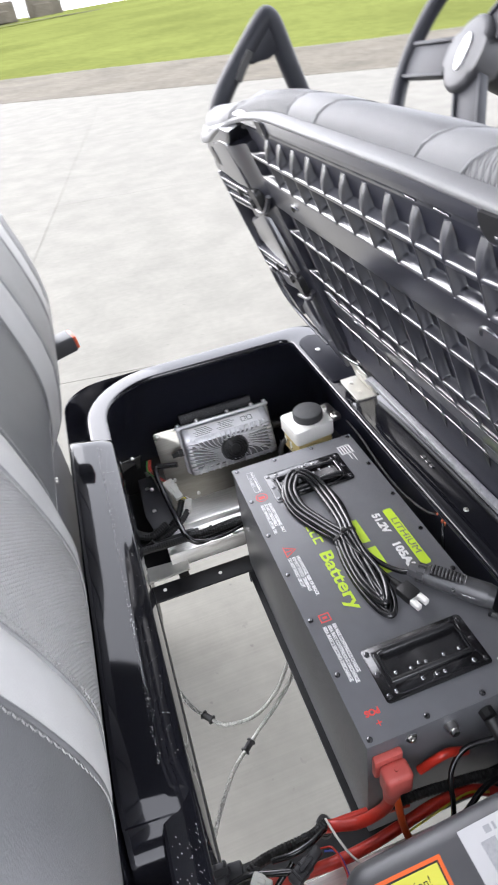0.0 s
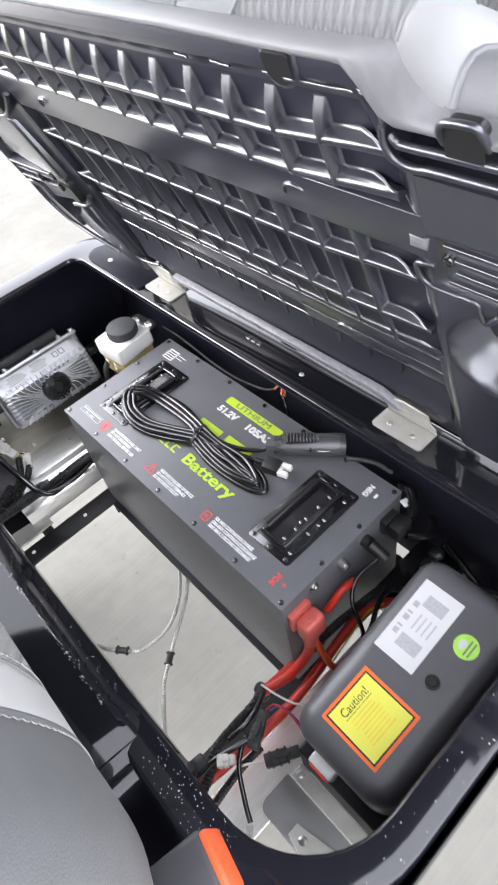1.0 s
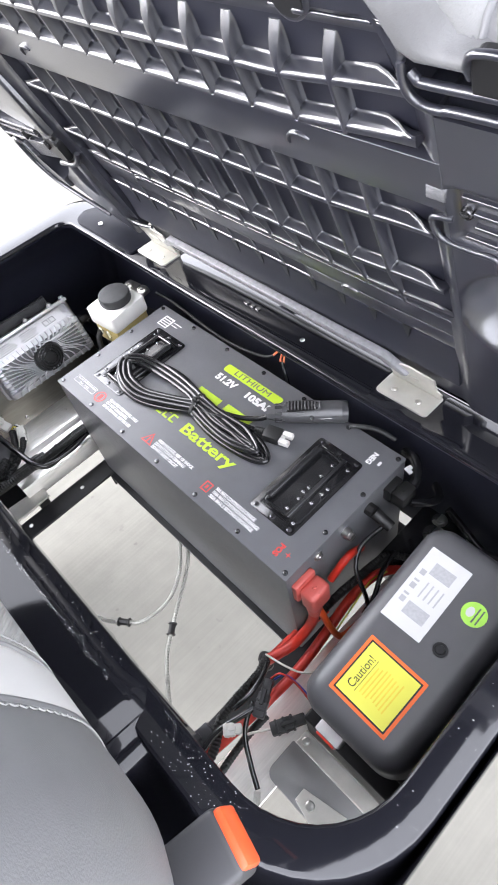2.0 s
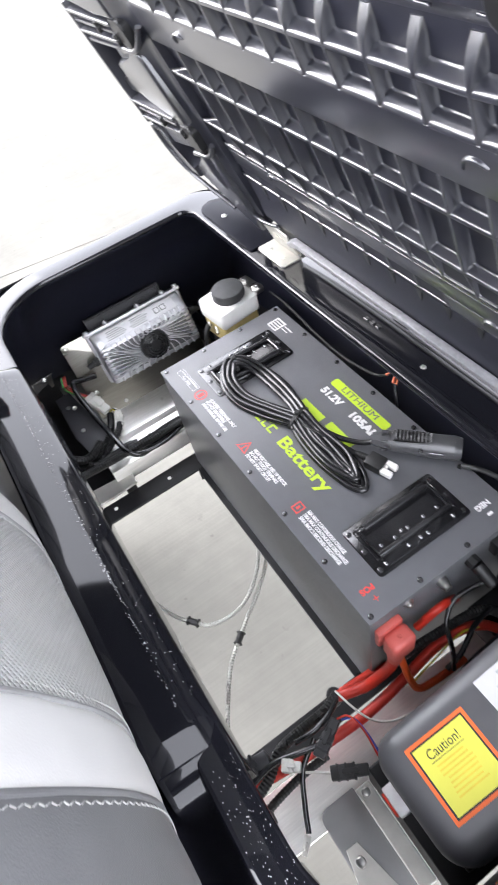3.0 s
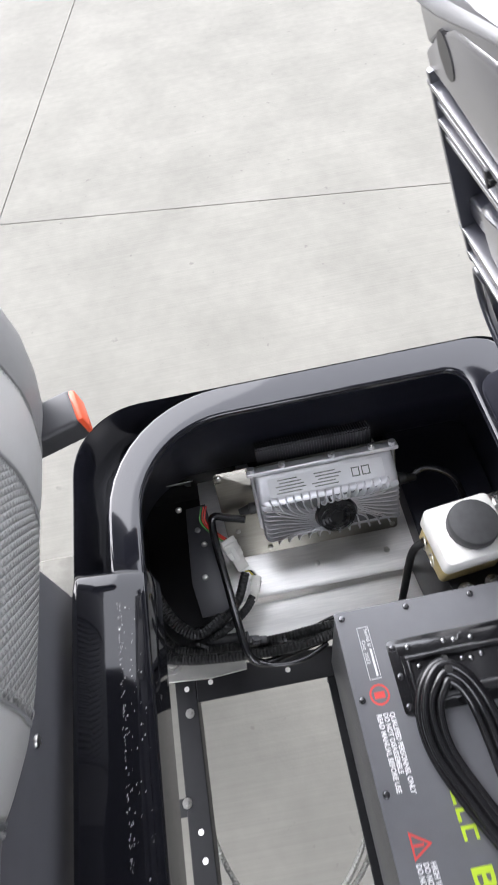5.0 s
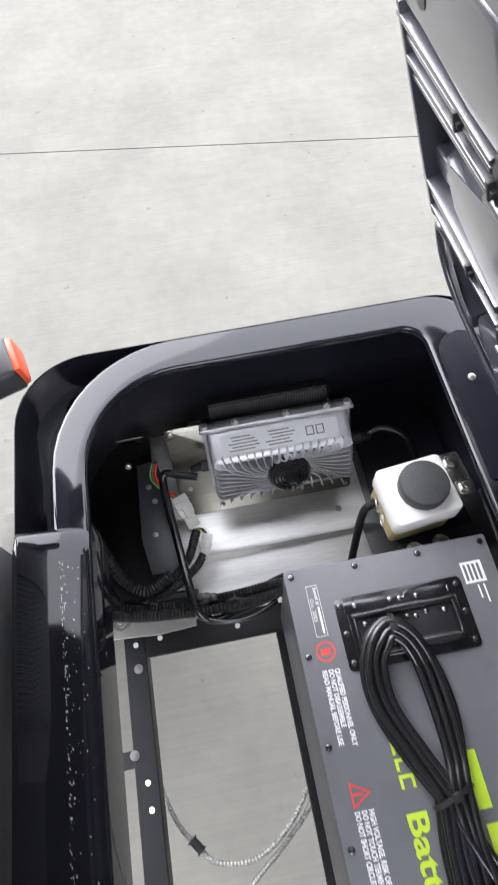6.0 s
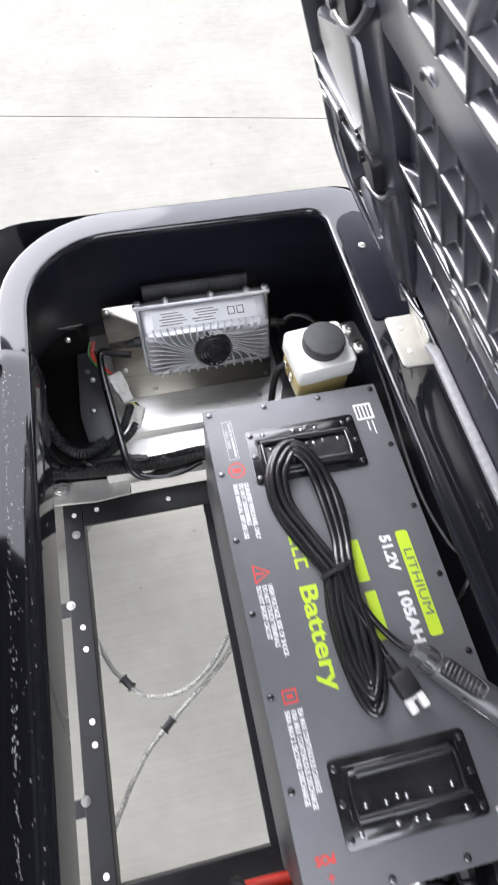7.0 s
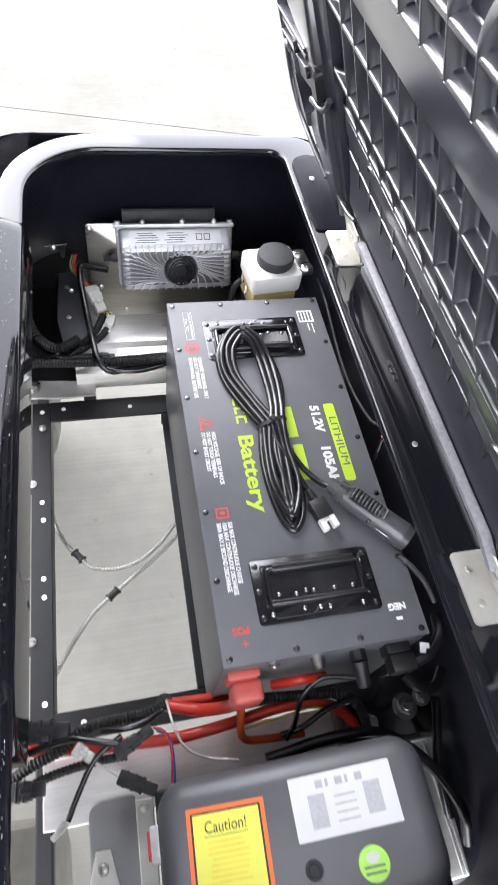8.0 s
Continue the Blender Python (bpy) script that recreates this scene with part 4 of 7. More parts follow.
def build_ribs():
    """Thin ribs that divide the bands into shallow pockets with filleted corners."""
    made = {}

    def upright(u, stations):
        """A rib with a flat crest; stations give (v, crest height, width)."""
        bm = bmesh.new()
        loops = []
        for v, top, wide in stations:
            t = 0.0021 * wide
            top = min(top, POCKET - 0.0004)
            deep = POCKET - top
            prof = [(-t - 0.0022, POCKET + 0.0005), (-t - 0.0010, POCKET - 0.09 * deep), (-t - 0.0004, POCKET - 0.26 * deep), (-t, top + 0.0009), (-t + 0.0004, top + 0.0002), (-t + 0.0010, top),
                    (t - 0.0010, top), (t - 0.0004, top + 0.0002), (t, top + 0.0009), (t + 0.0004, POCKET - 0.26 * deep), (t + 0.0010, POCKET - 0.09 * deep), (t + 0.0022, POCKET + 0.0005)]
            loops.append([(u + x, v, h) for x, h in prof])
        rows = skin(bm, loops)
        bm.faces.new(rows[0])
        bm.faces.new(rows[-1])
        return part("rib", bm, PAN_PLASTIC, seat, smooth=40)

    def ledge(u0, u1, v, r, wide, tail=0):
        """A crossbar: flat crest, upper edge rolled with radius r, a level shelf behind it and a fillet at the pocket floor; tail tapers it off at u1."""
        bm = bmesh.new()
        span = abs(u1 - u0)
        near_edge = [0.0, 0.0008 / span, 0.0018 / span, 0.0032 / span, 0.0055 / span]
        xs = near_edge + [0.3, 0.5, 0.7] + ([1 - x for x in reversed(near_edge)] if not tail else [0.8, 0.88, 0.94, 0.98, 1.0])
        top = crest(v)
        deep = POCKET - top
        loops = []
        for x in xs:
            u = u0 + (u1 - u0) * x
            lift = bow(u)
            d = x * span if tail else min(x, 1 - x) * span
            corner = 0.0030 * max(0.0, 1 - d / 0.0045) ** 2
            shut = 1 - 0.95 * smoothstep(0.35, 1.0, x) ** 1.5 if tail else 1.0
            c = v + lift
            low = [(c - wide, POCKET), (c - wide, top + 0.0009), (c - wide + 0.0004, top + 0.0002)]
            roll = [(c - r + r * math.sin(radians(g)), top + r - r * math.cos(radians(g))) for g in (0, 22, 45, 68, 90)]
            f = 0.0024
            back = [(c + 0.0003 + corner * 0.6, top + (deep - f) * 0.55), (c + 0.0006 + corner, POCKET - f)] + \
                   [(c + 0.0006 + corner + f * (1 - math.cos(radians(g))), POCKET - f + f * math.sin(radians(g)) + (0.0004 if g == 90 else 0)) for g in (30, 60, 90)]
            loops.append([(u, vv, top + (h - top) * (shut if i >= 4 else 1)) for i, (vv, h) in enumerate(low + roll + back)])
        rows = skin(bm, loops)
        bm.faces.new(rows[0])
        bm.faces.new(rows[-1])
        return part("crossbar", bm, PAN_PLASTIC, seat, smooth=50)

    def repeat(key, make, du):
        if key not in made:
            made[key] = (make(), du)
            return
        ob, first = made[key]
        dup = new(ob.name.split(".")[0], ob.data)
        dup.parent = seat
        dup.matrix_basis = Matrix.Translation((du - first, 0, 0))

    pitch = 0.0477
    us = [0.0055 + pitch * k for k in range(12)]
    # the free upper ends of the top band widen and slope back to the floor
    top_rib = [(0.421, 0, 1), (0.458, 0, 1.0), (0.463, 0.0002, 1.2), (0.468, 0.0010, 1.6), (0.4735, 0.0030, 2.0), (0.479, 0.0060, 2.3), (0.484, 0.0092, 2.4), (0.4885, 0.0122, 2.2)]
    low_rib = [(0.375, 0, 1), (0.290, 0, 1)] + [(v, crest(v), 1) for v in (0.262, 0.250, 0.240, 0.230, 0.220, 0.210, 0.196)]
    slot_rib = [(v, 0.0085, 1.2) for v in (0.143, 0.170)]
    for k, u in enumerate(us):
        repeat("a", lambda: upright(u, top_rib), u)
        repeat("b", lambda: upright(u, low_rib), u)
        if k > 2:
            repeat("c", lambda: upright(u + 0.006, slot_rib), u)
    for v, r, wide in ((0.4240, 0.0054, 0.0066), (0.4605, 0.0034, 0.0056), (0.3320, 0.0026, 0.0050), (0.2540, 0.0025, 0.0050), (0.2060, 0.0020, 0.0060)):
        for u in us[:2]:
            ledge(u + 0.0018, u + pitch - 0.0018, v, r, wide)
        for u in us[2:11]:
            repeat(v, lambda: ledge(u + 0.0018, u + pitch - 0.0018, v, r, wide), u)
        ledge(us[0] - 0.0018, NEAR_END - 0.004, v, r, wide, 1)
        ledge(us[11] + 0.0018, FAR_END + 0.006 + (0.012 if v > 0.4 else 0.0), v, r, wide, 1)
    for u in us[3:11]:
        repeat("slot", lambda: ledge(u + 0.008, u + 0.004 + pitch, 0.1455, 0.0010, 0.003), u)
    ledge(us[11] + 0.008, FAR_END + 0.006, 0.1455, 0.0010, 0.003, 1)


def build_pan_details():
    # crescent stops
    for u, v, back in ((0.494, 0.398, 0), (0.057, 0.402, 0), (0.086, 0.164, 0.0084), (0.470, 0.190, 0.0084)):
        bm = bmesh.new()
        loops = []
        for k in range(17):
            a = radians(20 + 140 * k / 16)
            c, s = math.cos(a), math.sin(a)
            e = 1 - 0.55 * abs(k / 8 - 1) ** 3
            loops.append([(r * c, r * s, h) for r, h in ((0.0155, 0.001), (0.0153, -0.002 * e), (0.0142, -0.0034 * e), (0.0128, -0.0030 * e), (0.0118, 0.001))])
        rows = skin(bm, loops)
        bm.faces.new(rows[0])
        bm.faces.new(rows[-1])
        part("crescent_stop", bm, PAN_PLASTIC, seat, smooth=70).matrix_basis = pose(u, v - 0.008, back, 0, 0, -22)
    # fine moulded line above the ribs
    for u0, u1 in ((-0.040, 0.038), (0.072, 0.092), (0.12, 0.135), (-0.050, -0.044)):
        bm = bmesh.new()
        tube(bm, [(u0, 0.5085, 0.0012), ((u0 + u1) / 2, 0.5092, 0.0006), (u1, 0.5095, 0.0012)], 0.0011, 6, 4)
        part("mould_line", bm, PAN_PLASTIC, seat, smooth=60)
    # latch pockets near the top edge
    for u in (0.016, 0.478):
        bm = bmesh.new()
        pts = [(u + 0.0135 * c, 0.521 + s, h) for c, s, h in ((-1, 0.009, 0.005), (-1, 0.004, 0.001), (-0.85, -0.008, 0.0), (-0.3, -0.0145, -0.0005), (0.3, -0.0150, -0.0005), (0.85, -0.009, 0.0), (1, 0.004, 0.001), (1, 0.009, 0.005))]
        tube(bm, pts, 0.0026, 8, 6)
        part("latch_pocket", bm, PAN_PLASTIC, seat, smooth=60)
        # the opening's shade is a black pad on the face
        bm = bmesh.new()
        prism(bm, rounded(u - 0.012, 0.5070, u + 0.012, 0.5285, (0.010, 0.010, 0.003, 0.003), 5), -0.0034, 0.004, 0.0004)
        part("latch_shade", bm, BLACK_PART_SHADE, seat, "black pad imitating the shade of a latch opening")
        bm = bmesh.new()
        block(bm, (u - 0.011, 0.5095, -0.004), (u - 0.002, 0.5135, 0.002), 0.0015)
        part("latch_tongue", bm, PAN_PLASTIC, seat, smooth=50)
    # near end face: grooved slot with a bolt, and lips
    for k in range(4):
        v = 0.3485 + 0.0137 * k
        u0 = -0.092 + 0.008 * (k in (0, 3))
        bm = bmesh.new()
        prism(bm, [(u0, v), (u0, v + 0.0035), (-0.32, v + 0.0035), (-0.32, v)], 0.0022, 0.012, 0.0012)
        part("slide_rib", bm, PAN_PLASTIC, seat, smooth=50)
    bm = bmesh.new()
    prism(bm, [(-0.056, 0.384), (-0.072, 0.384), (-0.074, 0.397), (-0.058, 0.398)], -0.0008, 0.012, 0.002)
    part("slot_stop", bm, LIP_PLASTIC, seat, "pale pad beside the slot", smooth=50)
    screw(seat, pose(-0.0855, 0.3745, 0.006, 180, 0, 0), 0.0055, 0.004, DARK_SCREW)
    for pts, r in (([(-0.0555, 0.489, 0.001), (-0.056, 0.478, -0.001), (-0.060, 0.469, -0.001), (-0.069, 0.4645, -0.001), (-0.080, 0.464, -0.001), (-0.110, 0.466, -0.001), (-0.30, 0.466, 0.0)], 0.0030),
                   ([(-0.062, 0.4845, 0.0), (-0.066, 0.482, -0.001), (-0.074, 0.480, -0.001), (-0.132, 0.480, 0.0), (-0.30, 0.480, 0.0)], 0.0030),
                   ([(-0.075, 0.367, 0.002), (-0.065, 0.3675, 0.0), (-0.059, 0.364, 0.0), (-0.0585, 0.354, 0.0), (-0.063, 0.345, 0.0), (-0.073, 0.341, 0.0), (-0.091, 0.341, 0.0), (-0.109, 0.342, 0.0), (-0.1115, 0.332, 0.0), (-0.115, 0.321, 0.0), (-0.120, 0.323, 0.0), (-0.128, 0.333, 0.0), (-0.16, 0.348, 0.001), (-0.30, 0.346, 0.001)], 0.0026)):
        bm = bmesh.new()
        tube(bm, pts, r, 10, 8)
        part("moulded_lip", bm, PAN_PLASTIC, seat, smooth=60)
    # gusset in the near top corner
    bm = bmesh.new()
    prism(bm, [(-0.040, 0.5125), (-0.056, 0.5125), (-0.057, 0.496), (-0.0535, 0.5045)], 0.000, 0.016, 0.0018)
    part("gusset", bm, PAN_PLASTIC, seat, smooth=50)
    # strap loop at the near top edge
    bm = bmesh.new()
    tube(bm, [(-0.099, 0.488, 0.001), (-0.100, 0.499, -0.003), (-0.105, 0.5065, -0.004), (-0.122, 0.508, -0.004), (-0.127, 0.503, -0.003), (-0.128, 0.490, 0.001)], 0.0024, 8, 6)
    part("strap_loop", bm, PAN_PLASTIC, seat, smooth=60)
    # black pad inside the loop stands in for the shaded gap
    bm = bmesh.new()
    prism(bm, rounded(-0.1265, 0.480, -0.1015, 0.5055, (0.002, 0.002, 0.006, 0.006), 4), -0.0025, 0.006, 0.0006)
    part("strap_shade", bm, BLACK_PART_SHADE, seat, "black pad imitating the shade of a strap opening")


def build_far_end():
    """Raised end moulding with two slatted slots, black pads for shaded hollows, and clips."""
    panels = [
        ("end_panel", [(0.640, 0.404), (0.700, 0.4025), (0.790, 0.410), (0.838, 0.396), (0.840, 0.412), (0.800, 0.440), (0.757, 0.466), (0.690, 0.480), (0.656, 0.480), (0.644, 0.440)], -0.019, 0.005),
        ("corner_panel", [(0.604, 0.505), (0.648, 0.476), (0.690, 0.484), (0.757, 0.470), (0.800, 0.444), (0.836, 0.414), (0.840, 0.445), (0.802, 0.470), (0.742, 0.490), (0.668, 0.503)], -0.017, 0.006),
        ("end_panel", [(0.622, 0.246), (0.655, 0.252), (0.715, 0.258), (0.758, 0.262), (0.768, 0.282), (0.768, 0.312), (0.757, 0.318), (0.686, 0.334), (0.668, 0.356), (0.642, 0.361), (0.630, 0.350)], -0.019, 0.006),
        ("end_panel", [(0.608, 0.020), (0.660, 0.038), (0.745, 0.088), (0.745, 0.112), (0.668, 0.170), (0.650, 0.182), (0.618, 0.186)], -0.012, 0.006),
        ("end_panel", [(0.747, 0.090), (0.785, 0.095), (0.812, 0.118), (0.814, 0.172), (0.802, 0.184), (0.792, 0.150), (0.770, 0.122), (0.747, 0.112)], -0.018, 0.005),
        ("end_ramp", [(0.770, 0.282), (0.838, 0.262), (0.838, 0.238), (0.810, 0.240), (0.762, 0.260)], -0.010, 0.004),
        ("end_rim", [(0.830, 0.185), (0.838, 0.185), (0.842, 0.235), (0.842, 0.300), (0.844, 0.395), (0.836, 0.396), (0.834, 0.300), (0.834, 0.240)], -0.021, 0.002),
    ]
    for name, outline, h, bevel in panels:
        pan_panel(outline, h, DEEP, bevel, name)
    # slats of the two slots
    for va, vb, count, pitch in ((0.398, 0.386, 4, 0.0125), (0.2500, 0.2300, 3, 0.0130)):
        for k in range(count):
            bm = bmesh.new()
            d = pitch * k
            u0 = 0.662 + 0.006 * (k % 2)
            skew = 0.008 * k / 3
            prism(bm, [(u0, va - d), (0.846 - 0.004 * k, vb - d - skew), (0.846 - 0.004 * k, vb - d - skew - 0.0052), (u0, va - d - 0.0052)], -0.0215 + 0.0022 * (k % 2), 0.010, 0.0014)
            part("end_slat", bm, PAN_PLASTIC, seat, smooth=45)
    # grained covering seen through the gaps below the slots
    for pts in ([(0.756, 0.346), (0.672, 0.358), (0.684, 0.332), (0.760, 0.312)], [(0.790, 0.146), (0.664, 0.178), (0.684, 0.200), (0.800, 0.186)]):
        bm = bmesh.new()
        prism(bm, pts, -0.010, 0.012, 0.003)
        part("wrapped_cover", bm, GRAINED, seat, "dark grained vinyl folded under the pan", smooth=50)
    # black pads imitate shaded cups at the slots' inner ends; wavy pale lips
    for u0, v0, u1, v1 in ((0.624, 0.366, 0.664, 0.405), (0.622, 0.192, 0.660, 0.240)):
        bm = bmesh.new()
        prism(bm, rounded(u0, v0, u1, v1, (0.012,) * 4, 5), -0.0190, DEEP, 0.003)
        part("cup_shade", bm, BLACK_PART_SHADE, seat, "raised black pad imitating a shaded hollow beside the slot")
    for pts, r in (([(0.606, 0.392, -0.004), (0.612, 0.380, -0.009), (0.624, 0.368, -0.014), (0.640, 0.362, -0.0175), (0.660, 0.362, -0.0185), (0.674, 0.356, -0.0185)], 0.0042),
                   ([(0.608, 0.206, -0.005), (0.614, 0.194, -0.009), (0.628, 0.186, -0.014), (0.648, 0.186, -0.0175), (0.664, 0.182, -0.0185)], 0.0045),
                   ([(0.628, 0.066, -0.010), (0.600, 0.052, -0.006), (0.572, 0.052, -0.003), (0.550, 0.056, 0.0)], 0.0030)):
        bm = bmesh.new()
        tube(bm, pts, r, 10, 8)
        part("moulded_lip", bm, PAN_PLASTIC, seat, smooth=60)
    for u, v in ((0.719, 0.383), (0.662, 0.376), (0.724, 0.224), (0.652, 0.226)):
        bm = bmesh.new()
        block(bm, (u - 0.003, v - 0.008, -0.0240), (u + 0.002, v + 0.008, -0.010), 0.001)
        block(bm, (u - 0.006, v - 0.003, -0.0230), (u + 0.005, v + 0.002, -0.012), 0.001)
        part("edge_clip", bm, BLACK_PART_SHADE, seat, smooth=40)
    # hooked bead round the outer lower corner
    bm = bmesh.new()
    tube(bm, [(0.803, 0.178, -0.016), (0.813, 0.186, -0.019), (0.822, 0.176, -0.019), (0.822, 0.130, -0.019), (0.798, 0.092, -0.018), (0.745, 0.062, -0.014), (0.690, 0.034, -0.008)], 0.0042, 8, 8)
    part("edge_bead", bm, PAN_PLASTIC, seat, smooth=60)
    # proud black oval in place of a shaded hollow in the upper corner
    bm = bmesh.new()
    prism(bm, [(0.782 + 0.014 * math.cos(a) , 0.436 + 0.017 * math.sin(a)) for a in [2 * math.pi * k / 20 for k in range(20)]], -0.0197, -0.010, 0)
    part("oval_shade", bm, BLACK_PART_SHADE, seat, "black pad imitating a shaded oval hollow")


GRAINED = material("dark_grained_vinyl", (0.045, 0.046, 0.055), 0.42, vary=0.25, scale=300, bump=0.8, bump_scale=420, spec=0.7)
LIP_PLASTIC = material("granular_grey_plastic", (0.19, 0.19, 0.20), 0.42, vary=0.25, scale=160, bump=0.7, bump_scale=520, spec=0.6)


SECTION = [(0.515, 0.032), (0.519, 0.010), (0.529, 0.0105), (0.5372, 0.0130), (0.5455, 0.0180), (0.5510, 0.0250), (0.5530, 0.0330), (0.5490, 0.0430), (0.5410, 0.0540), (0.5270, 0.0680), (0.506, 0.084),
           (0.476, 0.102), (0.436, 0.118), (0.38, 0.134), (0.29, 0.141), (0.19, 0.139), (0.10, 0.126), (0.04, 0.100), (0.018, 0.080), (0.03, 0.066), (0.25, 0.060), (0.49, 0.050)]

WRAP = [(0.524, 0.012), (0.5285, 0.0030), (0.5302, -0.0004), (0.5328, -0.0012), (0.5352, 0.0002), (0.5366, 0.0032), (0.5373, 0.0072), (0.5377, 0.0115), (0.5378, 0.0150), (0.5365, 0.0185), (0.531, 0.0200), (0.525, 0.0170)]


def fall(u):
    return -0.003 * smoothstep(0.16, -0.01, u) - 0.066 * smoothstep(0.42, 0.92, u)


def section(u, f=1.0, grow=0.0):
    """The cushion's section at u: steps down to the near bolster, sinks and comes forward at the far end."""
    dip = fall(u) - 0.036 * smoothstep(-0.062, -0.102, u)
    ahead = -0.020 * smoothstep(0.61, 0.68, u)
    out = []
    for v, h in SECTION:
        w = smoothstep(0.25, 0.50, v)
        vv = v + dip * w + grow * smoothstep(0.0, 0.3, v - 0.25)
        hh = h + ahead * (1 - smoothstep(0.0, 0.07, h)) + grow * smoothstep(0.03, 0.12, h)
        cv, ch = 0.30, 0.055
        out.append((cv + (vv - cv) * (0.6 + 0.4 * f), ch + (hh - ch) * f))
    return out


def lean(u, h):
    return u - 1.6 * min(max(h, 0.0), 0.05) * smoothstep(0.85, 0.6, u) * smoothstep(-0.10, 0.0, u)


def cushion_panel(name, u0, u1, mat, label="", ends=(False, False)):
    bm = bmesh.new()
    loops, n = [], 20
    for k in range(n + 1):
        t = k / n
        u = u0 + (u1 - u0) * t
        f = 1.0
        if ends[0] and t < 0.35:
            f = math.sqrt(max(0.03, 1 - (1 - t / 0.35) ** 2.4))
        if ends[1] and t > 0.8:
            f = math.sqrt(max(0.03, 1 - ((t - 0.8) / 0.2) ** 2.4))
        puff = 0.0022 * (1 - (abs(t - 0.5) * 2) ** 4)
        loops.append([(lean(u, h), v, h) for v, h in section(u, f, puff)])
    rows = skin(bm, loops)
    bm.faces.new(rows[0])
    bm.faces.new(rows[-1])
    return part(name, bm, mat, seat, label, smooth=60)


def seam(parent, profile_points, mat, r=0.0022, name="piping"):
    bm = bmesh.new()
    tube(bm, profile_points, r, 6, 1)
    return part(name, bm, mat, parent, smooth=60)


def build_cushion():
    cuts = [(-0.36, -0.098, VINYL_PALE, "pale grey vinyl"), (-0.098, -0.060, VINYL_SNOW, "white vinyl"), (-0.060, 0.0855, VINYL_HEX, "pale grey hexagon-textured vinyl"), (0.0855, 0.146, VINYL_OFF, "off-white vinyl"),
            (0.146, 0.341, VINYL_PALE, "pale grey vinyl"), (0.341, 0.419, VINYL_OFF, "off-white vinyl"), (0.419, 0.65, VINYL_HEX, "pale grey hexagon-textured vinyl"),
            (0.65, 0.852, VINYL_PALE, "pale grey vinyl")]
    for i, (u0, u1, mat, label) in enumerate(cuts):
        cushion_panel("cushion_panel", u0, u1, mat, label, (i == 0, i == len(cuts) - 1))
        if i:
            line = [(lean(u0, h), v, h) for v, h in section(u0, 1.0, 0.0004)[3:18]]
            seam(seat, line, VINYL_OFF if i == 1 else VINYL_GREY, 0.0022 if i == 1 else 0.0014)
    # smooth border wrapped over the pan's edge, under one bead
    bm = bmesh.new()
    loops = []
    for k in range(121):
        u = -0.352 + 1.186 * k / 120
        a = -0.020 * smoothstep(0.61, 0.68, u)
        row = []
        for i, (v, h) in enumerate(WRAP):
            w = min(1.0, max(0.0, (i - 3) / 5))
            d = fall(u) - 0.036 * smoothstep(-0.034 - 0.028 * w, -0.062 - 0.040 * w, u)
            d -= 0.016 * smoothstep(0.66, 0.83, u) * (1 - w)
            row.append((lean(u, h), v + d, h + a))
        loops.append(row)
    rows = skin(bm, loops)
    bm.faces.new(rows[0])
    bm.faces.new(rows[-1])
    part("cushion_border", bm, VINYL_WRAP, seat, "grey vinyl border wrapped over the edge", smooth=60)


def weave(mat, scale, kind, along="X", plus="Y", minus="Z", deep=0.0022):
    """Adds an embossed pattern to a vinyl."""
    nodes, links = mat.node_tree.nodes, mat.node_tree.links
    bsdf = next(n for n in nodes if n.type == "BSDF_PRINCIPLED")
    coord, relief = nodes.new("ShaderNodeTexCoord"), nodes.new("ShaderNodeBump")
    if kind == "hex":
        # two crossed rows of grooves along the skin leave small lozenges
        tex = nodes.new("ShaderNodeSeparateXYZ")
        across = nodes.new("ShaderNodeMath")
        across.operation = "SUBTRACT"
        links.new(tex.outputs[plus], across.inputs[0])
        links.new(tex.outputs[minus], across.inputs[1])
        waves = []
        for sign in (0.8, -0.8):
            mix, sine, size = (nodes.new("ShaderNodeMath") for _ in range(3))
            mix.operation, sine.operation, size.operation = "MULTIPLY_ADD", "SINE", "ABSOLUTE"
            mix.inputs[1].default_value = sign
            links.new(across.outputs[0], mix.inputs[0])
            links.new(tex.outputs[along], mix.inputs[2])
            grow = nodes.new("ShaderNodeMath")
            grow.operation = "MULTIPLY"
            grow.inputs[1].default_value = scale
            links.new(mix.outputs[0], grow.inputs[0])
            links.new(grow.outputs[0], sine.inputs[0])
            links.new(sine.outputs[0], size.inputs[0])
            waves.append(size.outputs[0])
        low = nodes.new("ShaderNodeMath")
        low.operation = "MINIMUM"
        links.new(waves[0], low.inputs[0])
        links.new(waves[1], low.inputs[1])
        height = low.outputs[0]
    else:
        tex = nodes.new("ShaderNodeTexWave")
        tex.wave_type, tex.bands_direction = "BANDS", "Z"
        tex.inputs["Scale"].default_value = scale
        tex.inputs["Distortion"].default_value = 0.6
        height = tex.outputs["Fac"]
    links.new(coord.outputs["Object"], tex.inputs["Vector"])
    links.new(height, relief.inputs["Height"])
    relief.inputs["Strength"].default_value, relief.inputs["Distance"].default_value = (1.0 if kind == "hex" else 0.5), deep
    links.new(relief.outputs[0], bsdf.inputs["Normal"])
    return mat


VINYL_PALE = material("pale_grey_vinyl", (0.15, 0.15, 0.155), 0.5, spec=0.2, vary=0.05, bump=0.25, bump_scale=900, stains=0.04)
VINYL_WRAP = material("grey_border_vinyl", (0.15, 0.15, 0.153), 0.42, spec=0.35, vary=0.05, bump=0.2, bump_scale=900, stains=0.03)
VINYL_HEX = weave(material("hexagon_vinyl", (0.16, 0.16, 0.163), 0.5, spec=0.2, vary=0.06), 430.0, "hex")
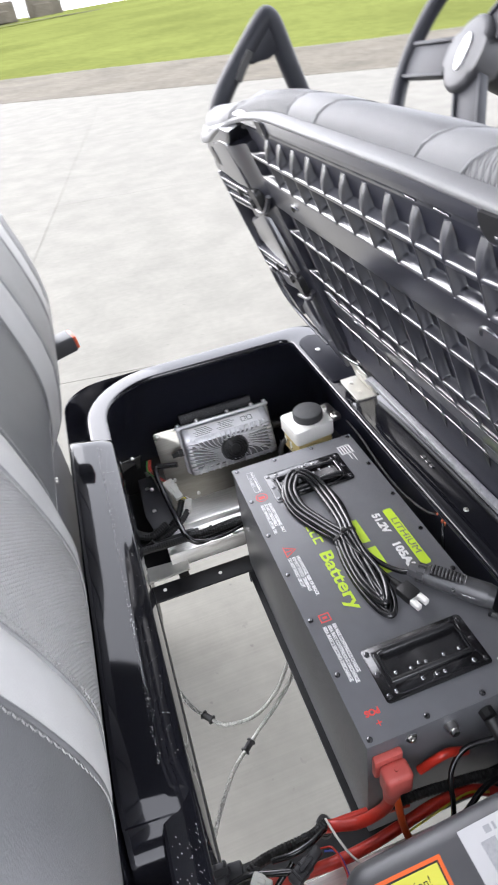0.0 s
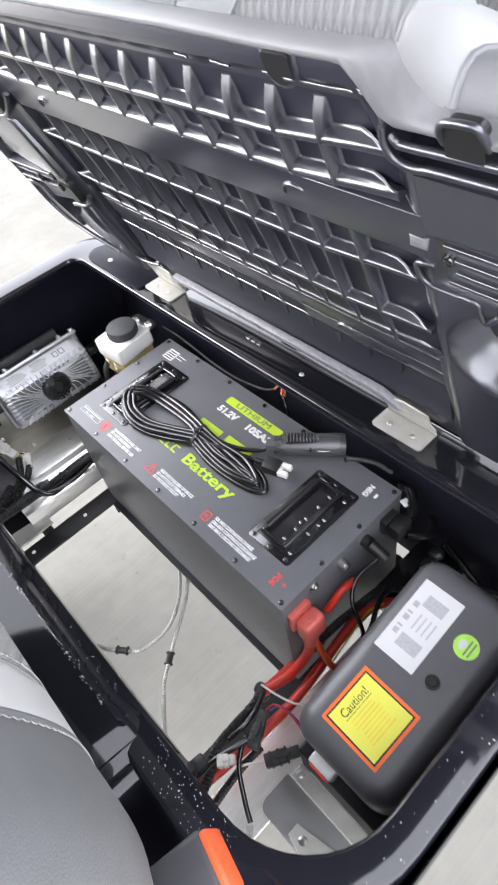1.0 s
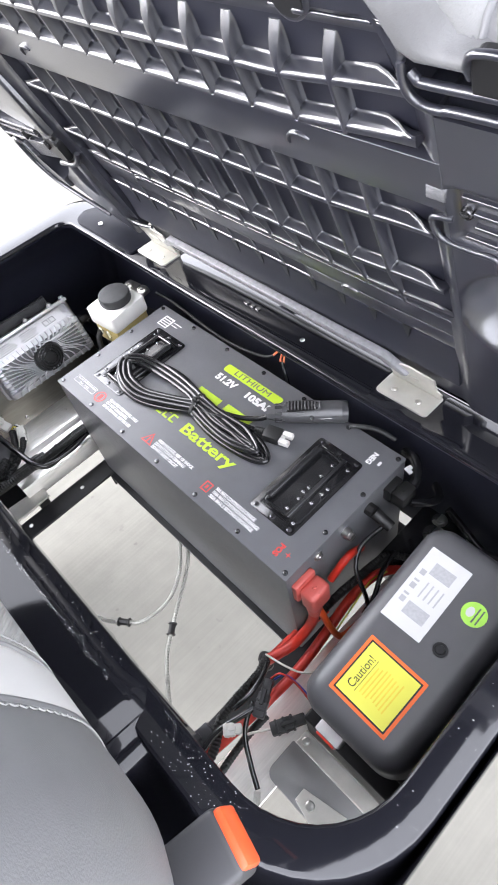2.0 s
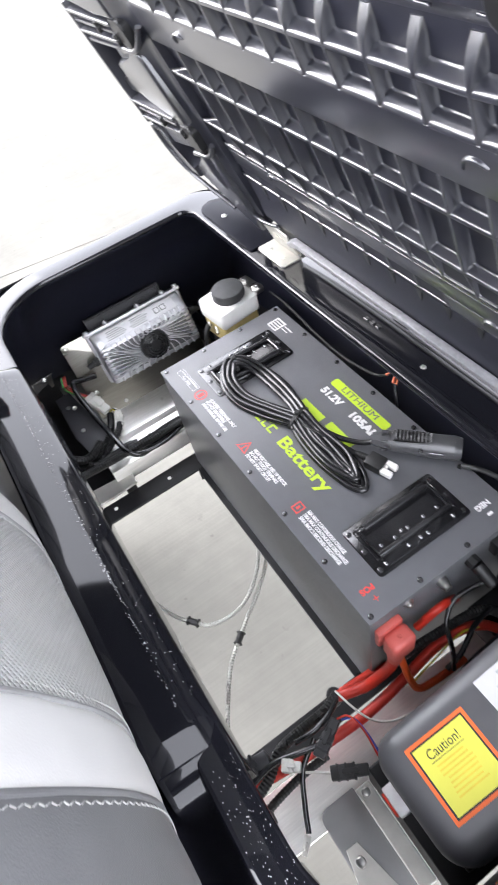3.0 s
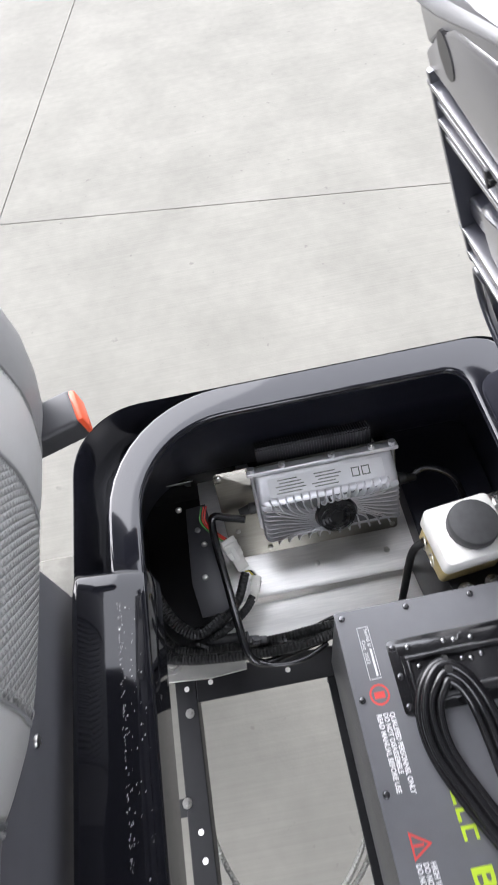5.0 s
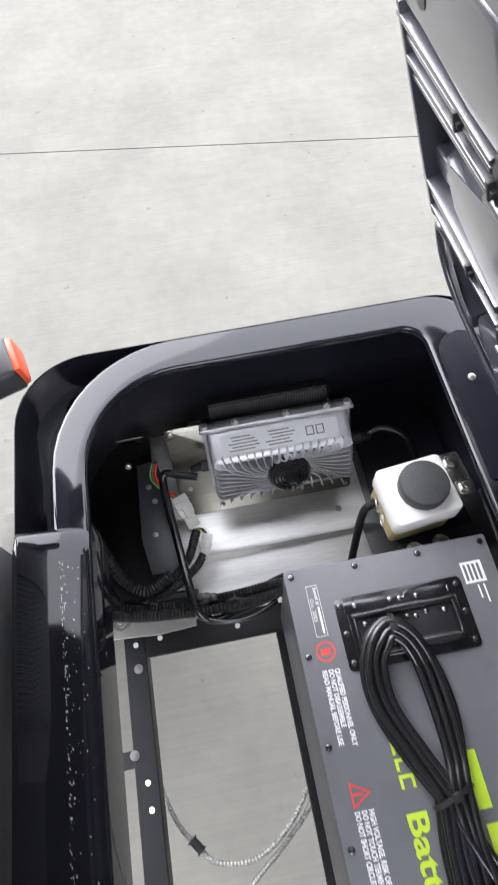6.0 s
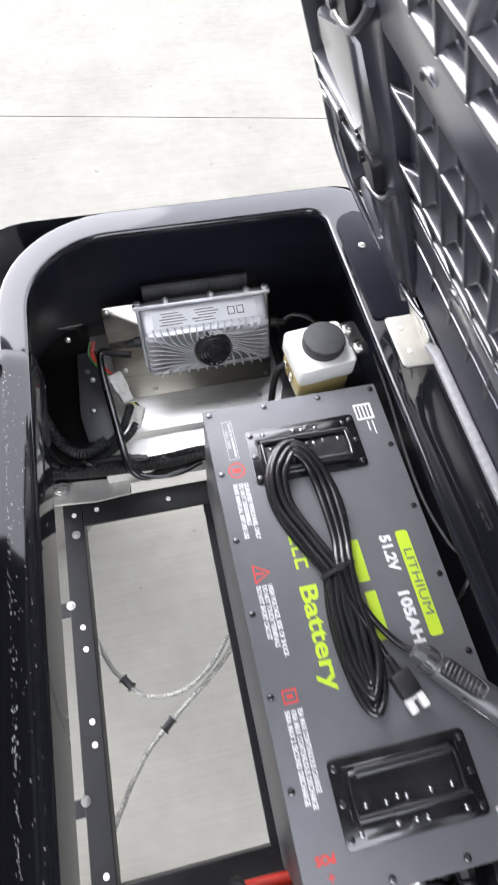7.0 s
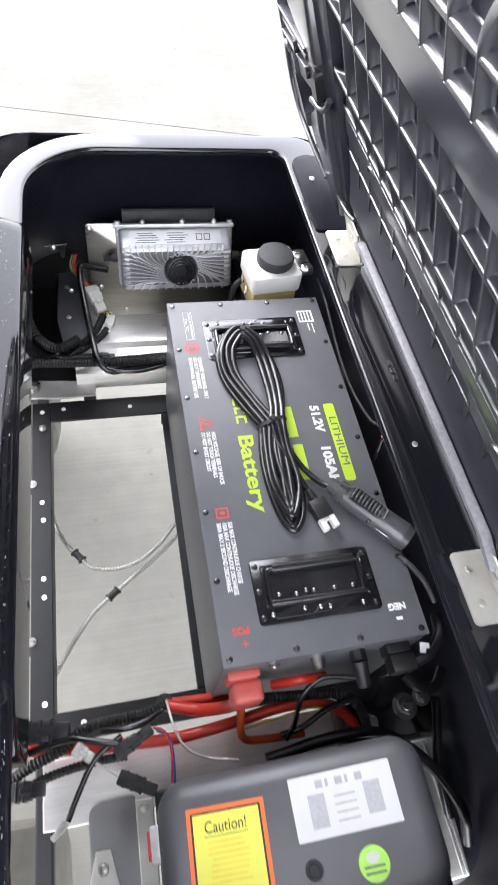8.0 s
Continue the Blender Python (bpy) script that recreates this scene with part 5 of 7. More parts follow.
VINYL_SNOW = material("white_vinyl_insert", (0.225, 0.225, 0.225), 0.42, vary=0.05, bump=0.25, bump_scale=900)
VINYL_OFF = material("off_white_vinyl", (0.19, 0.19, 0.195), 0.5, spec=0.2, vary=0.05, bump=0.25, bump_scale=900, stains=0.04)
VINYL_RIB = weave(material("mesh_grey_vinyl", (0.42, 0.42, 0.41), 0.42, vary=0.06), 820.0, "hex", "Y", "Z", "X", 0.0012)
VINYL_STRIPE = weave(material("ribbed_grey_vinyl", (0.42, 0.42, 0.41), 0.42, vary=0.06), 460.0, "hex", "Y", "Z", "X")


def build_armrest():
    """Hip restraint fixed to the far end of the seat: a moulded loop with a slot."""
    u = 0.930
    bm = bmesh.new()
    tube(bm, [(0.845, 0.41, 0.02), (u, 0.450, 0.042), (u, 0.480, 0.070), (u, 0.516, 0.136), (u, 0.541, 0.190), (u, 0.540, 0.202), (u, 0.517, 0.206), (u, 0.456, 0.206), (u, 0.35, 0.208), (u, 0.24, 0.205), (u, 0.19, 0.16), (u - 0.01, 0.175, 0.09), (0.838, 0.17, 0.05)], 0.0185, 14, 8)
    prism(bm, [(0.538, 0.197), (0.508, 0.128), (0.494, 0.140), (0.492, 0.172), (0.484, 0.204)], -0.013, 0.013, 0.005, Matrix(((0, 0, 1, u), (1, 0, 0, 0), (0, 1, 0, 0), (0, 0, 0, 1))), seg=3)
    loop = part("armrest", bm, HANDLE_BLUE, seat, "slate grey moulded hip restraint", smooth=60)
    # solid black inset drawn for the slot's shade
    bm = bmesh.new()
    prism(bm, [(-0.006, -0.026), (0.006, -0.026), (0.009, 0.0), (0.006, 0.026), (-0.006, 0.026)], 0, 0.004, 0.001, Matrix(((0, 0, -1, u - 0.0195), (0.81, 0.58, 0, 0.502), (-0.58, 0.81, 0, 0.122), (0, 0, 0, 1))))
    part("slot", bm, BLACK_PART_SHADE, loop, "black inset imitating a shaded oval slot")


HANDLE_BLUE = material("slate_plastic", (0.012, 0.013, 0.018), 0.5, spec=0.3, vary=0.15, bump=0.15, bump_scale=600)
build_armrest()
build_pan()
build_ribs()
build_pan_details()
build_far_end()
build_cushion()


def build_hinge(y, label):
    hinge = thing("seat_hinge", label, "hinge", "seat hinges", under=cart)
    bm = bmesh.new()
    prism(bm, rounded(0.2510, y, 0.291, y + 0.081, (0.006, 0.002, 0.002, 0.006), 4), RIM, RIM + 0.0035, 0.001)
    part("base_leaf", bm, HINGE_STEEL, hinge, smooth=40)
    for dy in (0.022, 0.060):
        screw(hinge, pose(0.266, y + dy, RIM + 0.0035), 0.0042, 0.0025)
    # stepped plate that stands up against the seat, leaning with it
    bm = bmesh.new()
    stand = Matrix(((0, -0.350, 0.937, 0.2855), (1, 0, 0, y), (0, 0.937, 0.350, RIM + 0.0055), (0, 0, 0, 1)))
    prism(bm, [(0.0, 0.0), (-0.001, 0.016), (0.006, 0.020), (0.004, 0.050), (0.043, 0.054), (0.062, 0.044), (0.070, 0.043), (0.073, 0.054),
               (0.081, 0.052), (0.084, 0.031), (0.077, 0.025), (0.076, 0.0)], 0.0, 0.0025, 0.0008, stand)
    part("upright_leaf", bm, HINGE_STEEL, hinge, smooth=40)
    bm = bmesh.new()
    rod(bm, (0.289, y + 0.003, RIM + 0.0065), (0.289, y + 0.078, RIM + 0.0065), 0.0035, seg=16)
    part("knuckle", bm, HINGE_STEEL, hinge, smooth=40)
    bm = bmesh.new()
    prism(bm, [(0.030, 0.022), (0.056, 0.022), (0.056, 0.030), (0.030, 0.030)], -0.0012, 0.0, 0.0005, stand)
    part("pressed_rib", bm, HINGE_STEEL, hinge, smooth=40)
    return hinge


build_hinge(0.522, "zinc-plated steel hinge screwed to the black ledge")
build_hinge(-0.024, "zinc-plated steel hinge screwed to the black ledge")


# ---- backrest ----
backrest = thing("seat_backrest", "padded bench backrest in charcoal and white vinyl panels", "backrest", under=cart)
BACK_PROFILE = [(-0.315, 0.955), (-0.296, 0.962), (-0.272, 0.985), (-0.250, 1.025), (-0.238, 1.07), (-0.232, 1.11), (-0.234, 1.15), (-0.243, 1.20), (-0.256, 1.25), (-0.274, 1.30),
                (-0.300, 1.345), (-0.335, 1.365), (-0.375, 1.355), (-0.395, 1.31), (-0.375, 1.15), (-0.35, 1.0)]


def back_section(f, y=0.0):
    """The cushion's section; the middle panel lies a little deeper than its bolsters."""
    cx, cz = -0.315, 1.15
    sunk = 0.020 * smoothstep(0.085, 0.19, y) * (1 - smoothstep(0.386, 0.49, y))
    return [(cx + (x - cx) * f - (sunk if k < 11 else 0), cz + (z - cz) * (0.6 + 0.4 * f)) for k, (x, z) in enumerate(BACK_PROFILE)]


def back_panel(y0, y1, mat, label, ends=(False, False)):
    bm = bmesh.new()
    loops, n = [], 14
    for k in range(n + 1):
        t = k / n
        f = 1 - 0.03 * (abs(t - 0.5) * 2) ** 4
        if ends[0] and t < 0.7:
            f *= math.sqrt(max(0.04, 1 - (1 - t / 0.7) ** 2.4))
        if ends[1] and t > 0.3:
            f *= math.sqrt(max(0.04, 1 - ((t - 0.3) / 0.7) ** 2.4))
        loops.append([(x, y0 + (y1 - y0) * t, z) for x, z in back_section(f, y0 + (y1 - y0) * t)])
    rows = skin(bm, loops)
    bm.faces.new(rows[0])
    bm.faces.new(rows[-1])
    return part("back_panel", bm, mat, backrest, label, smooth=60)


def build_backrest():
    cuts = [(-0.235, -0.112, VINYL_GREY, "charcoal vinyl panel"), (-0.112, -0.066, VINYL_WHITE, "white vinyl panel"), (-0.066, 0.078, VINYL_RIB, "mesh-textured grey vinyl panel"),
            (0.078, 0.170, VINYL_WHITE, "white vinyl panel"), (0.170, 0.410, VINYL_GREY, "charcoal vinyl panel"), (0.410, 0.470, VINYL_WHITE, "white vinyl panel"),
            (0.470, 0.630, VINYL_STRIPE, "mesh-textured grey vinyl panel"), (0.630, 0.706, VINYL_WHITE, "white vinyl panel"), (0.706, 0.811, VINYL_MID, "grey vinyl panel")]
    for i, (y0, y1, mat, label) in enumerate(cuts):
        back_panel(y0, y1, mat, label, (i == 0, i == len(cuts) - 1))
        if i:
            line = [(x, y0, z) for x, z in back_section(0.972, y0)[:12]]
            seam(backrest, smooth_path(line, 3), VINYL_GREY if VINYL_GREY in (mat, cuts[i - 1][2]) else VINYL_MID, 0.0018)
            # a row of short stitches beside the seam
            bm = bmesh.new()
            side = 0.006 if mat in (VINYL_GREY, VINYL_RIB, VINYL_STRIPE) else -0.006
            path = smooth_path([(x + 0.0008, y0 + side, z) for x, z in back_section(0.983, y0 + side)[1:12]], 40)
            for k, (a, b) in enumerate(zip(path[::3], path[2::3])):
                lift = 0.0006 if k % 2 else -0.0006
                tube(bm, [(a[0], a[1] - lift, a[2]), (b[0], b[1] + lift, b[2])], 0.0005, 4, 1)
            part("stitching", bm, STITCH, backrest, "pale thread stitching")
    # stitched lower border of the sunk middle panel
    bm = bmesh.new()
    border = []
    for k in range(13):
        y = 0.176 + 0.224 * k / 12
        x, z = back_section(0.983, y)[4]
        border.append((x + 0.0012, y, z))
    tube(bm, border, 0.0006, 5, 1)
    part("stitching", bm, STITCH, backrest, "pale thread stitching")
    # mounting strip below the cushion, with its screws
    bm = bmesh.new()
    prism(bm, rounded(-0.13, 0.80, 0.632, 0.975, (0.004, 0.02, 0.02, 0.004)), 0, 0.005, 0.0015, Matrix(((0, 0.0, 1.0, -0.301), (1, 0, 0, 0), (0, 1.0, 0.0, 0.0), (0, 0, 0, 1))))
    part("mounting_strip", bm, STRIP_GREY, backrest, "grey steel strip", smooth=40)
    for y in (-0.03, 0.125, 0.306, 0.474):
        screw(backrest, pose(-0.296, y, 0.916, 0, 90, 0), 0.0055, 0.003)
    for y in (-0.02, 0.60):
        bm = bmesh.new()
        block(bm, (-0.36, y - 0.02, 0.45), (-0.33, y + 0.02, 1.955), 0.004)
        part("strut", bm, FRAME_BLACK, backrest, "black steel support tube")
        bm = bmesh.new()
        block(bm, (-0.33, y - 0.016, 0.93), (-0.303, y + 0.016, 0.955), 0.004)
        part("bracket", bm, FRAME_BLACK, backrest)


STRIP_GREY = material("pale_grey_paint", (0.10, 0.10, 0.11), 0.35, vary=0.06)
STITCH = material("pale_thread", (0.36, 0.36, 0.35), 0.7)
build_backrest()


BUCKLE_BLACK = material("charcoal_plastic", (0.045, 0.045, 0.048), 0.45, vary=0.06, bump=0.1, bump_scale=700)


def build_buckle(m, label):
    """A seat-belt buckle on its stalk; x leads out of its mouth."""
    buckle = thing("seat_belt_buckle", label, "seat belt", "seat belt buckles", at=m)
    bm = bmesh.new()
    block(bm, (-0.105, -0.022, -0.015), (-0.004, 0.022, 0.015), 0.005, 3)
    part("housing", bm, BUCKLE_BLACK, buckle, "dark grey plastic housing", smooth=40)
    bm = bmesh.new()
    block(bm, (-0.008, -0.0195, -0.0120), (0.0005, 0.0195, 0.0135), 0.003)
    part("release_button", bm, ORANGE_PLASTIC, buckle, "orange-red release button", smooth=40)
    bm = bmesh.new()
    tube(bm, [(-0.10, 0, 0), (-0.125, 0, -0.01), (-0.135, 0, -0.05), (-0.14, 0, -0.12)], 0.009, 10, 6)
    part("stalk", bm, RUBBER, buckle, smooth=60)


build_buckle(pose(-0.213, -0.200, 1.003, 0, -14, -12) , "grey seat belt buckle with orange button by the near backrest end")
build_buckle(pose(-0.213, 0.745, 1.018, 0, -6, 14), "black seat belt buckle with orange button by the far backrest end")


# ---- charger ----
CH = Matrix(((1, 0, 0, 0.0), (0, 0.404, -0.915, 0.752), (0, 0.915, 0.404, 0.5405), (0, 0, 0, 1)))
charger = thing("battery_charger", "finned cast-aluminium onboard charger bolted to a steel plate", "charger", at=CH)


def build_charger():
    x0, x1, s0, s1 = -0.070, 0.150, 0.070, 0.178
    bm = bmesh.new()
    prism(bm, rounded(-0.125, 0.0, 0.155, 0.180, (0.006,) * 4, 4), 0.0, 0.0025, 0.0006)
    part("mounting_plate", bm, PLATE_STEEL, charger, "brushed steel mounting plate", smooth=40)
    for x, s in ((-0.117, 0.172), (0.146, 0.010), (0.146, 0.172), (-0.06, 0.012), (-0.106, 0.06)):
        screw(charger, pose(x, s, 0.0025), 0.0045, 0.0028)
    # body: base flange, a slanted label face, a finned front and a rounded underside
    bm = bmesh.new()
    prism(bm, rounded(x0, s0 - 0.006, x1, s1, (0.006,) * 4, 4), 0.0025, 0.014, 0.0015)
    profile = [(s1 - 0.004, 0.012), (s1 - 0.004, 0.019), (s1 - 0.006, 0.023), (0.1495, 0.0500), (0.1465, 0.0525), (0.141, 0.0535), (s0 + 0.006, 0.0535), (s0 - 0.001, 0.050), (s0 - 0.004, 0.042), (s0 - 0.004, 0.012)]
    loops = []
    for x, f in ((x0 + 0.005, 0.72), (x0 + 0.0065, 0.88), (x0 + 0.010, 0.97), (x0 + 0.015, 1.0), (x1 - 0.015, 1.0), (x1 - 0.010, 0.97), (x1 - 0.0065, 0.88), (x1 - 0.005, 0.72)):
        loops.append([(x, 0.115 + (sv - 0.115) * (0.75 + 0.25 * f), 0.012 + (dv - 0.012) * f) for sv, dv in profile])
    rows = skin(bm, loops)
    bm.faces.new(rows[0])
    bm.faces.new(rows[-1])
    part("body", bm, CAST_ALU, charger, "silver cast-aluminium body", smooth=40)
    # the bed's dark colour stands in for shade between the fins
    bm = bmesh.new()
    prism(bm, rounded(x0 + 0.020, s0 + 0.008, x1 - 0.020, 0.140, (0.01,) * 4, 4), 0.0525, 0.0545, 0.0005)
    part("fin_bed", bm, CAST_SHADE, charger, "cast bed coloured dark for the shade between the fins")
    # lid flange with its ears and screws along the upper side
    bm = bmesh.new()
    prism(bm, rounded(x0 - 0.004, s1 - 0.003, x1 + 0.004, s1 + 0.004, (0.002,) * 4, 3), 0.010, 0.022, 0.001)
    for x in (x0 + 0.004, x0 + 0.05, x0 + 0.125, x0 + 0.185, x1 - 0.004):
        rod(bm, (x, s1 + 0.002, 0.016), (x, s1 + 0.0095, 0.016), 0.0055, seg=14)
    part("lid_flange", bm, CAST_ALU, charger, smooth=40)
    for x in (x0 + 0.05, x0 + 0.125, x0 + 0.185):
        screw(charger, pose(x, s1 + 0.0095, 0.016, -90, 0, 0), 0.0035, 0.0024)
    # rating panel on the slanted face with its printed bars
    slope = Matrix(((1, 0, 0, 0), (0, 0.685, 0.728, 0.1615), (0, -0.728, 0.685, 0.0378), (0, 0, 0, 1)))
    bm = bmesh.new()
    prism(bm, rounded(x0 + 0.024, -0.0145, x1 - 0.024, 0.0145, (0.003,) * 4, 3), 0.0, 0.0008, 0.0002)
    face = part("label_panel", bm, LABEL_SILVER, charger, "silver printed rating panel")
    face.matrix_basis = slope
    rng = random.Random(3)
    for k in range(5):
        for lo, hi in ((0.032, 0.080), (0.088, 0.135)):
            bm = bmesh.new()
            y = -0.0110 + 0.0048 * k
            block(bm, (x0 + lo + rng.uniform(0, 0.01), y, 0.0007), (x0 + hi - rng.uniform(0, 0.014), y + 0.0016, 0.0010))
            part("print_bar", bm, GREY_INK, face)
    for x in (0.148, 0.163):
        bm = bmesh.new()
        for lo, hi in (((0, -0.007), (0.0016, 0.007)), ((0.0016, -0.007), (0.012, -0.0054)), ((0.0016, 0.0054), (0.012, 0.007)), ((0.0104, -0.0054), (0.012, 0.0054))):
            block(bm, (x0 + x + lo[0], lo[1], 0.0007), (x0 + x + hi[0], hi[1], 0.0010))
        part("emblem", bm, GREY_INK, face, "grey-green plain emblem outline")
    # fins that leave the front's edges square and swirl in to the fan
    d = 0.0535
    cx, cs = (x0 + x1) / 2 + 0.006, 0.106
    left, right, low, high = x0 + 0.008, x1 - 0.008, s0 - 0.001, 0.1515
    starts = [((left + 0.014 + (right - left - 0.028) * k / 15, high), (0, -1)) for k in range(16)]
    starts += [((left, low + 0.012 + (high - low - 0.022) * k / 7), (1, 0)) for k in range(8)] + [((right, low + 0.012 + (high - low - 0.022) * k / 7), (-1, 0)) for k in range(8)]
    starts += [((left + 0.016 + (right - left - 0.032) * k / 11, low), (0, 1)) for k in range(12)]
    for (px, ps), (nx, ns) in starts:
        a0 = math.atan2(ps - cs, px - cx)
        end = Vector((cx + 0.033 * math.cos(a0 + 0.42), cs + 0.033 * math.sin(a0 + 0.42)))
        p0, p1 = Vector((px, ps)), Vector((px + nx * 0.026, ps + ns * 0.026))
        bm = bmesh.new()
        loops, n = [], 9
        line = [p0.lerp(p1, t).lerp(p1.lerp(end, t), t) for t in (j / n for j in range(n + 1))]
        for j, q in enumerate(line):
            ahead = (line[min(j + 1, n)] - line[max(j - 1, 0)]).normalized()
            side = Vector((-ahead.y, ahead.x)) * 0.0013
            top = d + 0.0115 - 0.0055 * (j / n) ** 2 - (0.005 if j == 0 else 0)
            loops.append([(q.x - side.x, q.y - side.y, d - 0.003), (q.x - side.x * 0.6, q.y - side.y * 0.6, top), (q.x + side.x * 0.6, q.y + side.y * 0.6, top), (q.x + side.x, q.y + side.y, d - 0.003)])
        rows = skin(bm, loops)
        bm.faces.new(rows[0])
        bm.faces.new(rows[-1])
        part("fin", bm, CAST_ALU, charger, smooth=40)
    fan = bmesh.new()
    rod(fan, (cx, cs, d - 0.002), (cx, cs, d + 0.008), 0.031, 0.029, 32)
    fan_ob = part("fan", fan, RUBBER, charger, "black cooling fan", smooth=40)
    bm = bmesh.new()
    rod(bm, (cx, cs, d + 0.006), (cx, cs, d + 0.012), 0.011, 0.010, 20)
    part("hub", bm, RUBBER, fan_ob, smooth=40)
    for k in range(9):
        a = 2 * math.pi * k / 9
        bm = bmesh.new()
        block(bm, (0.010, -0.0045, -0.0008), (0.027, 0.0045, 0.0008), 0.0004, 1, pose(cx, cs, d + 0.0095) @ pose(0, 0, 0, 0, 0, math.degrees(a)) @ pose(0, 0, 0, 28, 0, 0))
        part("blade", bm, BLACK_PART_SHADE, fan_ob)
    for r in (0.014, 0.0195, 0.025):
        bm = bmesh.new()
        n = 32
        tube(bm, [(cx + r * math.cos(2 * math.pi * k / n), cs + r * math.sin(2 * math.pi * k / n), d + 0.0145) for k in range(n + 1)], 0.0007, 6, 1)
        part("guard_ring", bm, BLACK_STEEL, fan_ob, smooth=60)
    # cable glands at both ends
    for sx, x in ((-1, x0), (1, x1)):
        bm = bmesh.new()
        rod(bm, (x, s0 + 0.055, 0.030), (x + sx * 0.010, s0 + 0.055, 0.030), 0.009, seg=14)
        rod(bm, (x + sx * 0.010, s0 + 0.055, 0.030), (x + sx * 0.026, s0 + 0.052, 0.030), 0.0075, 0.005, 12)
        part("cable_gland", bm, RUBBER, charger, smooth=40)
    # black heat sink behind the plate
    bm = bmesh.new()
    block(bm, (-0.055, 0.120, -0.030), (0.123, 0.1985, -0.012), 0.001)
    for k in range(44):
        x = -0.0545 + 0.00405 * k
        block(bm, (x, 0.198, -0.0295), (x + 0.0022, 0.2015, -0.0125))
        block(bm, (x, 0.122, -0.012), (x + 0.0022, 0.198, -0.0095))
    part("heat_sink", bm, SINK_GREY, charger, "black finned heat sink behind the plate")
    for x in (-0.08, 0.12):
        bm = bmesh.new()
        block(bm, (x - 0.01, 0.14, -0.0315), (x + 0.01, 0.165, 0.0002), 0.001, 1)
        part("standoff", bm, ALUMINIUM, charger)


SINK_GREY = material("dark_anodised_sink", (0.05, 0.05, 0.052), 0.5, metal=0.3)
LABEL_SILVER = material("silver_label", (0.7, 0.7, 0.7), 0.4, metal=0.3, vary=0.04)
GREY_INK = material("grey_print", (0.10, 0.12, 0.10), 0.5)
build_charger()


# ---- brake fluid reservoir ----
tank = thing("fluid_reservoir", "white plastic fluid reservoir with black screw cap on a bracket", "reservoir", at=pose(0.190, 0.645, 0.0, 0, 0, 6))


CAP_GREY = material("dusty_cap_rubber", (0.035, 0.036, 0.037), 0.6, vary=0.2, scale=60, stains=0.15, stain_scale=40, bump=0.2, bump_scale=500)


def build_tank():
    bm = bmesh.new()
    prism(bm, rounded(-0.045, -0.040, 0.045, 0.040, (0.008,) * 4, 4), 0.722, 0.758, 0.004)
    part("tank_top", bm, WHITE_PLASTIC, tank, "milky white plastic tank", smooth=40)
    bm = bmesh.new()
    prism(bm, rounded(-0.041, -0.036, 0.041, 0.036, (0.006,) * 4, 4), 0.680, 0.7225, 0.003)
    part("fluid_body", bm, YELLOW_FLUID, tank, "amber fluid showing through the lower half", smooth=40)
    bm = bmesh.new()
    n = 40
    prof = ((0.030, 0.757), (0.0315, 0.760), (0.0315, 0.772), (0.0300, 0.7755), (0.027, 0.7765), (0.004, 0.7765))
    rows = skin(bm, [[((r + (0.0006 if k % 2 and 0.758 < z < 0.773 else 0)) * math.cos(2 * math.pi * k / n), r * math.sin(2 * math.pi * k / n), z) for k in range(n)] for r, z in prof])
    bm.faces.new(rows[-1])
    cap = part("screw_cap", bm, CAP_GREY, tank, "dusty dark grey round cap", smooth=40)
    cap.matrix_basis = pose(0.004, 0.0, 0)
    bm = bmesh.new()
    prism(bm, rounded(0.040, -0.022, 0.074, 0.040, (0.006,) * 4, 4), 0.738, 0.746, 0.0015)
    part("mounting_ear", bm, CHROME, tank, "bright steel mounting ear", smooth=40)
    hexbolt(tank, pose(0.058, 0.026, 0.746), 0.0085, 0.007)
    hexbolt(tank, pose(0.062, -0.010, 0.746), 0.0085, 0.007)
    bm = bmesh.new()
    block(bm, (-0.030, -0.070, 0.660), (0.080, -0.0405, 0.680), 0.003)
    block(bm, (-0.030, -0.055, 0.530), (0.080, 0.045, 0.6795), 0.004)
    part("bracket", bm, FRAME_BLACK, tank, "black steel bracket", smooth=40)
    hexbolt(tank, pose(-0.012, -0.056, 0.680), 0.008, 0.006)
    hexbolt(tank, pose(0.026, -0.056, 0.680), 0.008, 0.006)
    for s in (0.012, -0.012):
        bm = bmesh.new()
        pts = [(-0.047 + 0.002 * math.cos(a), s + 0.008 * math.cos(a), 0.712 + 0.008 * math.sin(a)) for a in (2 * math.pi * k / 12 for k in range(13))]
        tube(bm, pts, 0.0012, 6, 1)
        part("hose_clip", bm, CHROME, tank, smooth=60)


build_tank()


def cable(name, pts, r, mat, label, category="cable", group="", rings=0.0, seg=10, n=8, pitch=0.004):
    bm = bmesh.new()
    tube(bm, pts, r, seg, n, rings, pitch)
    return tagged(part(name, bm, mat, None, smooth=60 if not rings else None), label, category, group)


cable("brake_hose", [(0.143, 0.655, 0.712), (0.128, 0.650, 0.69), (0.118, 0.625, 0.62), (0.116, 0.612, 0.55), (0.118, 0.600, 0.47)], 0.0055, RUBBER, "black rubber hose below the reservoir")


# ---- controller under its moulded cover ----
CTRL = 0.762
controller = thing("motor_controller", "grey moulded controller cover with caution and white labels", "controller", at=pose(0, 0, 0.752, 0, -9.6, 0) @ Matrix.Translation((0, 0, -CTRL)))


